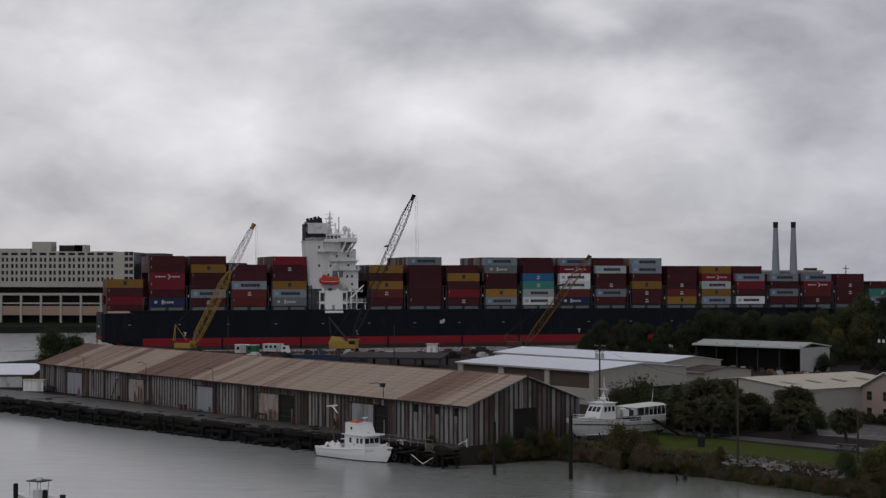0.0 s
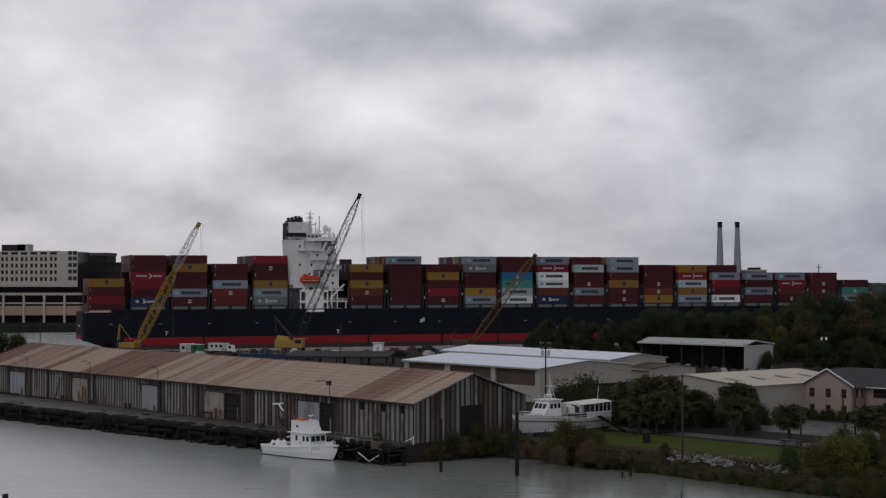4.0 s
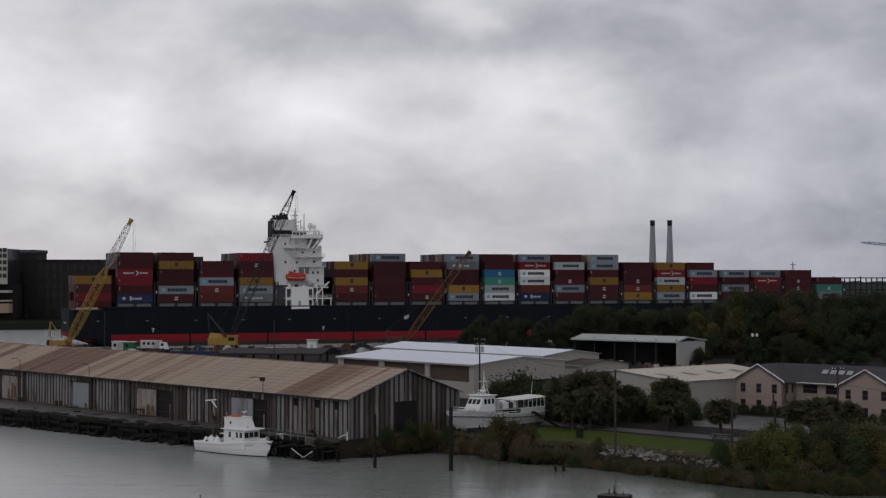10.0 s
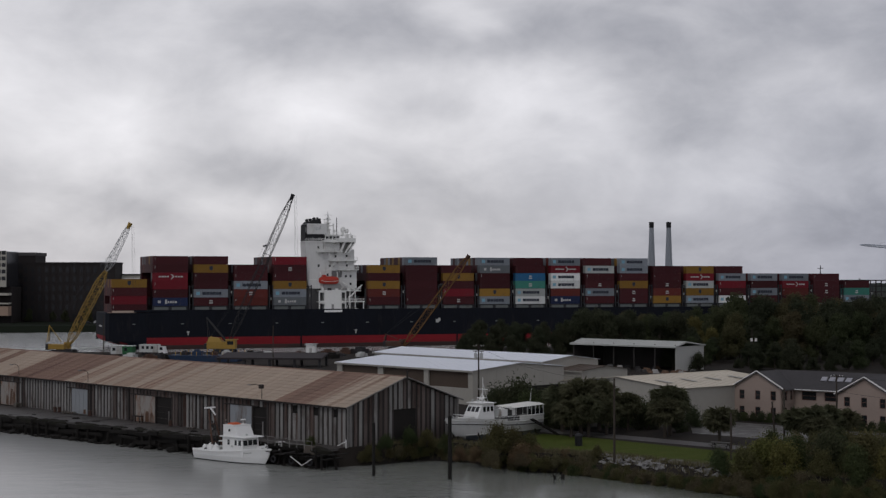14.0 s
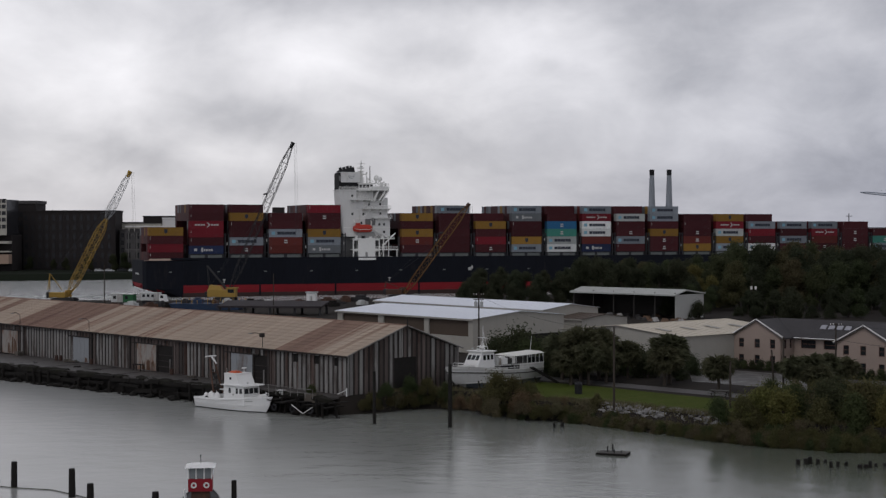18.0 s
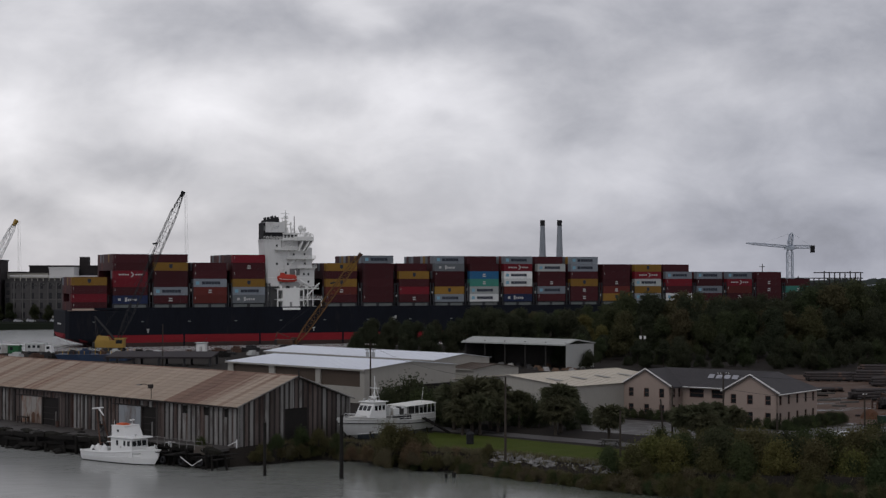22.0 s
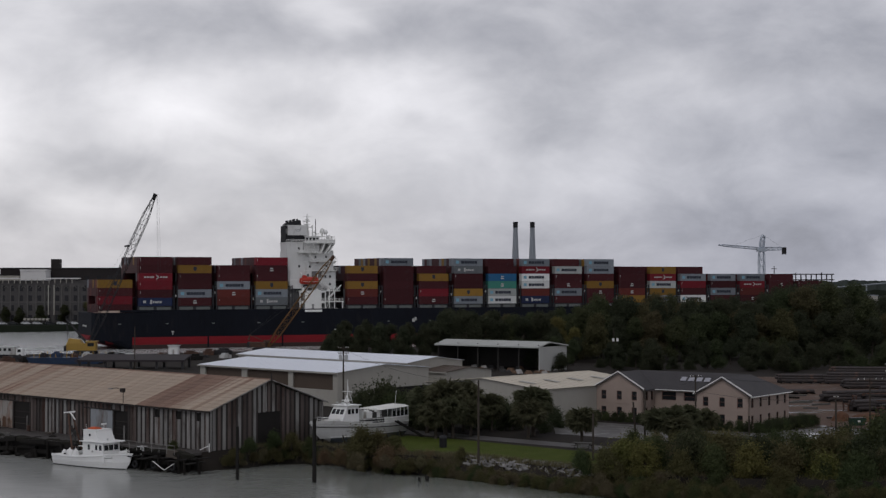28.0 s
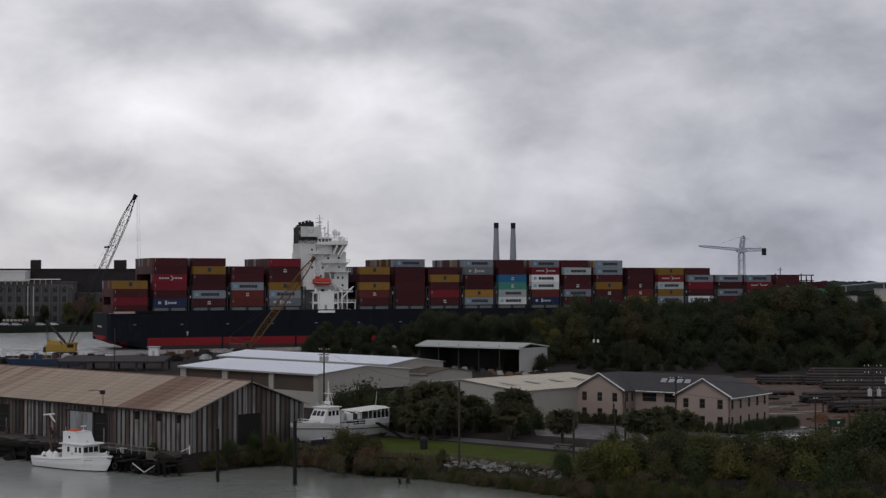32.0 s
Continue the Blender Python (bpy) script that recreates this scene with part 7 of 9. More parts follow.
def crawler_crane(foot, tip, paint, boom_paint, label, tip_paint=None, w=2.0, base=LAND, pontoon=False, split=1.0, frame_up=True):
    """foot and tip are points of the boom in the world; the crane's machinery stands behind the foot on crawler tracks."""
    foot, tip = Vector(foot), Vector(tip)
    flat = Vector((tip.x - foot.x, tip.y - foot.y, 0))
    turn = math.degrees(math.atan2(flat.y, flat.x))
    ob = thing("crawler_crane", pose(foot.x - 1.2 * math.cos(radians(turn)), foot.y - 1.2 * math.sin(radians(turn)), base, rz=turn), label, "crane")
    inv = ob.matrix_world.inverted()
    if pontoon:
        part("pontoon", Form().box(-13, 12, -5, 5, -2.0, 0.0), mat("pontoon_blue_paint", (0.022, 0.038, 0.08), 0.6, vary=0.2, second=(0.05, 0.038, 0.033), stain=0.2), ob, "blue rusty pontoon")
        for i in range(12):
            part("rail_post", Form().rod((-12.5 + i * 2.0, -4.8, 0), (-12.5 + i * 2.0, -4.8, 1.1), 0.1, 0.1, 4), paint, ob)
        part("upper_house", Form().add([(-5.4, -1.5, 3.4), (-0.8, -1.5, 3.4), (-0.8, 1.5, 3.4), (-5.4, 1.5, 3.4), (-4.9, -1.2, 4.9), (-1.6, -1.2, 4.6), (-1.6, 1.2, 4.6), (-4.9, 1.2, 4.9)], [(3, 2, 1, 0), (4, 5, 6, 7), (0, 1, 5, 4), (1, 2, 6, 5), (2, 3, 7, 6), (3, 0, 4, 7)]), paint, ob, "yellow engine hood")
        part("front_house", Form().box(0.6, 3.4, -1.6, 1.6, 1.2, 3.9).box(0.4, 3.8, -1.8, 1.8, 3.9, 4.15), paint, ob, "yellow operator house")
        part("front_glass", Form().box(1.0, 3.0, -1.64, -1.6, 2.5, 3.6), GLASS_DARK, ob, "dark cab glass")
        part("back_mast", Form().rod((0.4, 0.6, 3.6), (-6.0, 0.6, 11.0), 0.28, 0.2, 5).rod((0.4, -0.6, 3.6), (-6.0, -0.6, 11.0), 0.28, 0.2, 5), DARK_STEEL, ob, "dark leaning back mast")
        part("back_stay", Form().rod((-6.0, 0, 11.0), (-5.4, 0, 3.2), 0.1, 0.1, 4).rod((-6.0, 0, 11.0), (-4.6, 0, 3.2), 0.08, 0.08, 4), DARK_STEEL, ob, "dark back stays")
    f0, t0 = inv @ foot, inv @ tip
    for s in (-1, 1):
        rings = [[(x, s * 2.1 + dy, z) for dy, z in ((-0.45, 0.0 + e), (0.45, 0.0 + e), (0.45, 1.1 - e), (-0.45, 1.1 - e))] for x, e in ((-3.4, 0.35), (-2.9, 0.0), (2.9, 0.0), (3.4, 0.35))]
        part("crawler_track", Form().loft(rings), DARK_STEEL, ob, "black crawler track")
    part("undercarriage", Form().box(-1.6, 1.6, -1.7, 1.7, 0.5, 1.1), DARK_STEEL, ob)
    part("machinery_house", Form().box(-5.6 if pontoon else -4.4, 0.6, -1.5, 1.5, 1.2, 3.4 if pontoon else 2.7), paint, ob, "painted machinery house")
    part("counterweight", Form().box(-6.4 if pontoon else -5.2, -5.6 if pontoon else -4.4, -1.6, 1.6, 1.0, 2.8), DARK_STEEL, ob)
    cab_ = part("operator_cab", Form().box(-0.6, 1.3, 1.5, 2.6, 1.2, 3.3), paint, ob, "operator cab")
    part("cab_glass", Form().box(1.3, 1.33, 1.6, 2.5, 2.0, 3.2).box(-0.4, 1.1, 2.6, 2.63, 2.0, 3.1), GLASS_DARK, cab_, "dark cab glass")
    top = Vector((-4.6, 0, 8.4 if frame_up else 5.0))
    part("gantry", Form().rod((-5.0, -0.9, 3.4), top, 0.14, 0.14, 5).rod((-5.0, 0.9, 3.4), top, 0.14, 0.14, 5).rod((-0.8, 0, 3.4), top, 0.12, 0.12, 5), paint, ob, "back gantry frame")
    part("boom", lattice(Form(), f0, f0.lerp(t0, split), w, w, 15, 0.13 if split < 1 else 0.10), boom_paint, ob, "lattice boom")
    if split < 1:
        part("boom_top_section", lattice(Form(), f0.lerp(t0, split - 0.01), t0, w * 0.95, w * 0.55, 11, 0.075), LATTICE_GREY, ob, "pale upper boom section")
    part("boom_head", Form().rod(t0 - (t0 - f0).normalized() * 1.6, t0 + (t0 - f0).normalized() * 0.3, 0.55, 0.7, 6), tip_paint or paint, ob, "boom head with sheaves")
    wires = Form()
    for y in (-0.5, 0.5):
        wires.rod(top, f0.lerp(t0, 0.55) + Vector((0, y, 0.8)), 0.03, 0.03, 3)
        wires.rod(f0.lerp(t0, 0.55) + Vector((0, y, 0.8)), t0, 0.03, 0.03, 3)
    for k in (0.12, 0.35, 0.8):
        wires.rod(t0 + Vector((0.3 + k, 0, 0)), Vector((t0.x + 0.6 + k * 1.6, 0, t0.z - (t0.z - 4) * 0.62)), 0.025, 0.025, 3)
    wires.rod(t0, f0.lerp(t0, 0.62) + Vector((-1.2, 0, 1.8)), 0.025, 0.025, 3).rod(f0.lerp(t0, 0.62) + Vector((-1.2, 0, 1.8)), top, 0.025, 0.025, 3)
    part("spreader", Form().rod(f0.lerp(t0, 0.62) + Vector((-1.6, -0.5, 1.6)), f0.lerp(t0, 0.62) + Vector((-0.4, 0.5, 1.9)), 0.3, 0.3, 6), DARK_STEEL, ob, "dark spreader on the boom ropes")
    part("wire_rope", wires, DARK_STEEL, ob, "dark wire ropes")
    return ob


crawler_crane((-113.0, 470, 4.6), (-93.9, 468, 41.4), CRANE_YELLOW, CRANE_YELLOW, "yellow crawler crane with a long lattice boom", w=2.3, split=0.62)
crawler_crane((-12.0, 492, 3.6), (8.4, 489, 32.0), RUST_STEEL, mat("weathered_ochre_paint", (0.17, 0.09, 0.03), 0.6, vary=0.15), "ochre crawler crane with its boom half raised", w=2.0, frame_up=False)
crawler_crane((-67.2, 491, 4.6), (-46.9, 489, 51.2), CRANE_YELLOW, mat("dark_lattice_paint", (0.022, 0.022, 0.024), 0.6, vary=0.1), "yellow pontoon crane with a tall dark lattice boom", tip_paint=BLACK_PAINT, w=2.1, base=1.6, pontoon=True, frame_up=False)


def site_container(x, y, rz, L, H, m, label, door=False):
    ob = thing("site_cabin", pose(x, y, LAND, rz=rz), label, "cabin", "site cabins")
    part("body", Form().box(-L / 2, L / 2, -1.2, 1.2, 0.15, H), m, ob)
    part("roof", Form().box(-L / 2 - 0.1, L / 2 + 0.1, -1.3, 1.3, H, H + 0.12), BOAT_WHITE, ob, "pale roof")
    part("skid", Form().box(-L / 2, L / 2, -1.0, 1.0, 0, 0.15), DARK_STEEL, ob)
    for i in range(max(1, int(L / 2.4))):
        part("window", Form().box(-L / 2 + 0.6 + i * 2.3, -L / 2 + 1.5 + i * 2.3, -1.23, -1.19, 1.1, 2.0), GLASS_DARK, ob, "dark window")


site_container(-96.4, 463, -12, 3.6, 2.6, BOAT_GREY, "pale grey site cabin in the yard")
site_container(-92.8, 461.5, -12, 3.2, 2.5, mat("site_green", (0.03, 0.12, 0.05), 0.6), "green site cabin in the yard")
truck = thing("box_truck", pose(-84.5, 457, LAND, rz=-10), "pale camper truck with side windows parked in the yard", "truck")
part("cargo_box", Form().box(-4.2, 1.6, -1.25, 1.25, 0.9, 3.2), BOAT_GREY, truck, "white cargo box")
part("cab_body", Form().add([(1.7, -1.1, 0.6), (3.8, -1.1, 0.6), (3.8, 1.1, 0.6), (1.7, 1.1, 0.6), (1.7, -1.1, 2.6), (3.2, -1.1, 2.6), (3.2, 1.1, 2.6), (1.7, 1.1, 2.6)], [(3, 2, 1, 0), (4, 5, 6, 7), (0, 1, 5, 4), (1, 2, 6, 5), (2, 3, 7, 6), (3, 0, 4, 7)]), BOAT_WHITE, truck, "white cab")
part("windscreen", Form().box(2.1, 3.0, -1.13, -1.1, 1.6, 2.4), GLASS_DARK, truck, "dark cab glass")
for x0 in (-3.4, -2.0, -0.6):
    part("side_window", Form().box(x0, x0 + 0.8, -1.28, -1.25, 1.9, 2.7), GLASS_DARK, truck, "dark side window")
for x in (-3.0, -1.9, 2.8):
    for y in (-1.1, 1.1):
        part("wheel", Form().rod((x, y - 0.15, 0.5), (x, y + 0.15, 0.5), 0.5, 0.5, 12), BLACK_PAINT, truck)
hut = thing("watch_hut", pose(-38.5, 459, LAND, rz=-8), "small white watch hut with a flat roof", "hut")
part("wall_block", Form().box(-1.35, 1.35, -1.2, 1.2, 0, 3.1), BOAT_WHITE, hut)
part("roof", Form().box(-1.7, 1.7, -1.5, 1.5, 3.1, 3.3), BOAT_GREY, hut, "grey flat roof")
part("door", Form().box(-0.4, 0.4, -1.24, -1.2, 0, 2.1), BOAT_GREY, hut)
part("roof_arm", Form().rod((0.6, 0, 3.3), (1.6, 0, 4.6), 0.06, 0.06, 4), DARK_STEEL, hut)


def build_canopy():
    ob = thing("dark_canopy", pose(-57.0, 400, LAND, rz=-7), "long flat dark canopy on a few stout posts", "canopy")
    L = 27
    part("roof", Form().add([(0, -3, 1.9), (L, -3, 1.9), (L, 7, 2.9), (0, 7, 2.9), (0, -3, 2.35), (L, -3, 2.35), (L, 7, 3.3), (0, 7, 3.3)], [(3, 2, 1, 0), (4, 5, 6, 7), (0, 1, 5, 4), (1, 2, 6, 5), (2, 3, 7, 6), (3, 0, 4, 7)]), mat("purple_brown_roof_felt", (0.038, 0.032, 0.034), 0.8, vary=0.2, second=(0.06, 0.05, 0.05)), ob, "dark brown flat roof")
    for i in range(5):
        for y in (-2.6, 6.2):
            part("post", Form().box(i * (L - 1) / 4 + 0.2, i * (L - 1) / 4 + 0.8, y, y + 0.5, 0, 1.95 + (y + 3) * 0.1), DARK_STEEL, ob)


build_canopy()
rng = random.Random(31)
for i in range(26):
    x = rng.uniform(-100, -10)
    y = 425 + 40 * rng.random() + 0.2 * (x + 50)
    s = rng.uniform(0.5, 1.5)
    m = rng.choice((DARK_STEEL, RUST_STEEL, DARK_BAND, DARK_TIMBER, BOAT_GREY))
    f = Form().box(-s * 1.6, s * 1.6, -s, s, 0, s * 0.9).box(-s, s * 0.6, -s * 0.7, s * 0.7, s * 0.9, s * 1.35)
    single("yard_equipment", f, m, "dark stack of equipment lying in the yard", "equipment", pose(x, y, LAND, rz=rng.uniform(0, 180)), "yard equipment")


barge = thing("work_barge", pose(-64.0, 424, LAND, rz=-5), "low blue steel barge with rusty rail posts", "barge")
BARGE_BLUE = mat("faded_barge_blue", (0.030, 0.050, 0.095), 0.6, vary=0.25, scale=0.6, second=(0.075, 0.05, 0.04), stain=0.25)
part("hull", Form().add([(-9, -3, 0), (9, -3, 0), (9, 3, 0), (-9, 3, 0), (-10, -3.2, 1.7), (10, -3.2, 1.7), (10, 3.2, 1.7), (-10, 3.2, 1.7)], [(3, 2, 1, 0), (4, 5, 6, 7), (0, 1, 5, 4), (1, 2, 6, 5), (2, 3, 7, 6), (3, 0, 4, 7)]), BARGE_BLUE, barge, "faded blue hull")
for i in range(14):
    part("rail_post", Form().rod((-9.4 + i * 1.45, -3.0, 1.7), (-9.4 + i * 1.45, -3.0, 2.7), 0.09, 0.09, 4), CRANE_YELLOW if i % 3 else RUST_STEEL, barge)
for x, w, m in ((-6, 0.9, DARK_STEEL), (-2.5, 1.2, BARGE_BLUE), (2, 0.8, RUST_STEEL), (5.5, 1.1, BOAT_GREY)):
    part("deck_load", Form().box(x - w, x + w, -1.4, 1.2, 1.7, 1.7 + w * 0.9).box(x - w * 0.6, x + w * 0.4, -1.0, 0.8, 1.7 + w * 0.9, 1.7 + w * 1.3), m, barge)


# ---- poles ----
POLE_WOOD = mat("weathered_pole_wood", (0.055, 0.045, 0.037), 0.9, vary=0.25, scale=2, stretch=(1, 1, 0.2))


def utility_pole(x, y, top, arms=(), transformers=(), lean=(0, 0), light=False):
    ob = thing("utility_pole", pose(x, y, LAND, rx=lean[0], ry=lean[1]), "weathered wooden utility pole", "pole", "utility poles")
    h = top - LAND
    part("shaft", Form().rod((0, 0, -0.3), (0, 0, h), 0.16, 0.11, 8), POLE_WOOD, ob)
    for z, w in arms:
        a = part("crossarm", Form().box(-w, w, -0.16, -0.06, h - z - 0.06, h - z + 0.06), POLE_WOOD, ob)
        for q in (-0.9, -0.45, 0.45, 0.9):
            part("insulator", Form().rod((w * q, -0.11, h - z + 0.06), (w * q, -0.11, h - z + 0.24), 0.05, 0.05, 6), TRIM, a)
    for dx, z in transformers:
        part("transformer", Form().rod((dx, -0.35, h - z - 0.9), (dx, -0.35, h - z), 0.3, 0.3, 12).rod((dx, -0.35, h - z), (dx, -0.35, h - z + 0.25), 0.07, 0.07, 6), mat("transformer_grey", (0.45, 0.46, 0.47), 0.4), ob, "pale grey transformer")
    if light:
        part("lamp_arm", Form().rod((0, 0, h - 0.3), (0.9, -0.6, h + 0.1), 0.04, 0.04, 5).box(0.8, 1.4, -0.75, -0.5, h + 0.02, h + 0.14), TRIM, ob, "small street lamp")
    return ob


utility_pole(21.5, 194.0, 12.5)
utility_pole(35.8, 192.7, 8.3)
utility_pole(6.2, 262, 14.0, ((0.5, 0.9), (1.3, 0.9)), ((-0.5, 1.6), (0.45, 1.6)))
utility_pole(46.9, 213.2, 9.9)
utility_pole(45.9, 214.4, 8.0, lean=(0, -4))
utility_pole(58.1, 229.0, 10.8, ((0.3, 0.9),))
utility_pole(74.8, 215.0, 8.6, ((0.25, 0.35),))
utility_pole(77.4, 200.0, 14.0, ((0.2, 1.25), (1.1, 1.2)), ((-0.5, 3.2), (0.75, 3.2), (1.9, 1.6)))
utility_pole(78.3, 211.0, 11.3, ((0.2, 1.9),))
utility_pole(60.2, 208.0, 6.5)
utility_pole(79.4, 398, 12.0, (), (), light=False)
utility_pole(-43.0, 396.5, 13.0)
utility_pole(-97.4, 448, 14.0)
utility_pole(-134, 440, 13.0)
for x, y in ((79.1, 397.2), (80.2, 397.2)):
    single("yard_light", Form().rod((0, 0, 0), (0, 0, 6.5), 0.06, 0.06, 5).box(-0.25, 0.25, -0.3, 0.1, 6.5, 7.3, k=1), [DARK_STEEL, TRIM], "pale yard floodlight on a thin post", "floodlight", pose(x, y, LAND), "yard lights")


def wire(a, b, sag, r=0.018):
    a, b = Vector(a), Vector(b)
    f = Form().tube([a.lerp(b, i / 8) - Vector((0, 0, sag * i / 2 * (1 - i / 8))) for i in range(9)], r, 4)
    single("overhead_wire", f, BLACK_PAINT, "thin black overhead wire between poles", "wire", group="overhead wires")


wire((46.9, 213.2, 9.6), (58.1, 229, 10.2), 0.5)
wire((58.1, 229, 8.4), (74.8, 215, 8.2), 0.7)
wire((58.1, 229, 10.6), (78.3, 211, 11.0), 0.6)
wire((77.4, 200, 13.6), (78.3, 211, 11.1), 0.3)
wire((6.2, 262, 13.4), (21.5, 194, 12.2), 1.2)

# ---- the pipe yard and small things by the office ----
PIPE = mat("dull_pipe_steel", (0.048, 0.041, 0.040), 0.6, vary=0.25, scale=1.0, second=(0.13, 0.075, 0.055), stain=0.2)
rng = random.Random(77)


def pipe_stack(x, y, rz, L, rows, wide):
    ob = thing("pipe_stack", pose(x, y, LAND, rz=rz), "long stack of dark steel pipes on timber bearers", "pipes", "pipe stacks")
    for i in range(5):
        part("bearer", Form().box(-L / 2 + i * L / 4 - 0.15 + (0.3 if i == 0 else -0.3 if i == 4 else 0), -L / 2 + i * L / 4 + 0.15 + (0.3 if i == 0 else -0.3 if i == 4 else 0), -wide * 0.35, wide * 0.35, 0, 0.3), DARK_TIMBER, ob)
    me = Form().rod((-L / 2, 0, 0), (L / 2, 0, 0), 0.3, 0.3, 8).mesh("pipe", PIPE)
    for k in range(rows):
        for j in range(wide - k):
            part("pipe", me, None, ob, "", pose(rng.uniform(-0.6, 0.6), (j - (wide - k - 1) / 2) * 0.62, 0.6 + k * 0.54))


for a in ((136, 346, -10, 32, 4, 6), (134, 326, -8, 44, 4, 6), (132, 312, -6, 42, 3, 6), (107, 331, -8, 9, 3, 6), (106, 283, 12, 22, 3, 5), (112, 276, 8, 22, 2, 6), (100, 262, 20, 14, 3, 5), (124, 300, 0, 20, 2, 5), (96, 300, 10, 8, 1, 4)):
    pipe_stack(*a)
for i in range(40):
    x, y = rng.uniform(82, 135), rng.uniform(245, 345)
    L = rng.uniform(2, 8)
    single("loose_beam", Form().box(-L / 2, L / 2, -0.2, 0.2, 0, 0.3), rng.choice((PIPE, DARK_TIMBER, RUST_STEEL, CONCRETE)), "loose beam lying on the yard soil", "beam", pose(x, y, LAND + 0.05, rz=rng.uniform(-25, 25)), "loose beams")


def dumpster(x, y, rz):
    ob = thing("waste_container", pose(x, y, LAND, rz=rz) @ Matrix.Diagonal((0.62, 0.62, 0.72, 1)), "dark green steel waste container", "dumpster", "waste containers")
    part("body", Form().add([(-1.7, -0.9, 0.0), (1.7, -0.9, 0.0), (1.7, 0.9, 0.0), (-1.7, 0.9, 0.0), (-1.9, -1.05, 1.6), (1.9, -1.05, 1.6), (1.9, 1.05, 1.6), (-1.9, 1.05, 1.6)], [(3, 2, 1, 0), (4, 5, 6, 7), (0, 1, 5, 4), (1, 2, 6, 5), (2, 3, 7, 6), (3, 0, 4, 7)]), mat("dark_green_steel", (0.02, 0.045, 0.03), 0.6), ob)
    for s in (-0.95, 0.95):
        part("lid", Form().box(s - 0.9, s + 0.9, -1.05, 1.05, 1.6, 1.7), BLACK_PAINT, ob)
    part("notice", Form().box(-0.35, 0.35, -1.08, -1.04, 0.8, 1.2), TRIM, ob, "white notice")


dumpster(85.2, 235.2, 8)
dumpster(89.2, 234.6, -5)


def parked_car(x, y, rz, m, label, z=LAND + 0.05):
    ob = thing("parked_car", pose(x, y, z, rz=rz), label, "car", "parked cars")
    prof = [(-2.2, 0.35), (2.2, 0.35), (2.25, 0.75), (1.3, 0.95), (0.6, 1.45), (-1.3, 1.5), (-2.1, 1.05), (-2.25, 0.8)]
    part("body", Form().loft([[(px, -0.88 + 0.12 * (pz > 1.2), pz) for px, pz in prof], [(px, 0.88 - 0.12 * (pz > 1.2), pz) for px, pz in prof]]), m, ob)
    part("side_glass", Form().box(-1.3, 0.75, -0.84, -0.80, 1.0, 1.38).box(-1.3, 0.75, 0.80, 0.84, 1.0, 1.38), GLASS_DARK, ob, "dark side glass")
    for wx in (-1.4, 1.4):
        for wy in (-0.82, 0.82):
            part("wheel", Form().rod((wx, wy - 0.12, 0.33), (wx, wy + 0.12, 0.33), 0.33, 0.33, 12), BLACK_PAINT, ob)


parked_car(69.8, 208.6, 20, mat("silver_car_paint", (0.5, 0.51, 0.52), 0.3, metal=0.3), "silver car parked by the shrubs")
parked_car(60.5, 207.5, 30, mat("dark_car_paint", (0.03, 0.032, 0.036), 0.3), "dark car parked by the shrubs")
bin_ = thing("litter_bin", pose(18.4, 209.4, LAND + 0.06), "dark cylindrical litter bin on the lawn", "bin")
part("barrel", Form().rod((0, 0, 0), (0, 0, 1.35), 0.5, 0.52, 12), BLACK_PAINT, bin_)
part("hood", Form().rod((0, 0, 1.35), (0, 0, 1.65), 0.55, 0.3, 12), BLACK_PAINT, bin_)
tb = thing("picnic_table", pose(37.0, 206.5, LAND + 0.05, rz=-30), "weathered picnic table beside the lane", "table")
part("tabletop", Form().box(-1.4, 1.4, -0.45, 0.45, 0.72, 0.8), CONCRETE, tb)
for y in (-0.85, 0.85):
    part("bench", Form().box(-1.4, 1.4, y - 0.15, y + 0.15, 0.42, 0.48), CONCRETE, tb)
for x in (-1.0, 1.0):
    part("leg_frame", Form().box(x - 0.06, x + 0.06, -0.9, 0.9, 0.34, 0.42).rod((x, -0.6, 0), (x, -0.2, 0.72), 0.05, 0.05, 4).rod((x, 0.6, 0), (x, 0.2, 0.72), 0.05, 0.05, 4), DARK_TIMBER, tb)
# scrap, soil and puddles of the yard beyond the office
CLAY = mat("orange_clay", (0.105, 0.052, 0.030), 0.9, vary=0.35, scale=1.2, second=(0.07, 0.045, 0.03), stain=0.3, bump=0.5)
PUDDLE = mat("muddy_puddle", (0.10, 0.085, 0.075), 0.16, vary=0.2, scale=0.6, spec=0.5)
rng = random.Random(41)
for x, y, r, h in ((85.6, 243.5, 2.0, 1.5), (88.8, 243.0, 2.6, 1.1), (81.6, 246.5, 1.6, 0.6), (92.5, 249, 2.4, 0.8)):
    f = Form().loft([[(r * q * rng.uniform(0.85, 1.12) * math.cos(w), r * q * 0.8 * rng.uniform(0.85, 1.12) * math.sin(w), h * z) for w in [k * math.pi / 6 for k in range(12)]] for q, z in ((1.05, -0.05), (0.85, 0.3), (0.6, 0.7), (0.35, 0.9), (0.12, 1.0))])
    single("clay_heap", f, CLAY, "heap of orange clay in the yard", "soil heap", pose(x, y, LAND, rz=rng.uniform(0, 90)), "clay heaps")
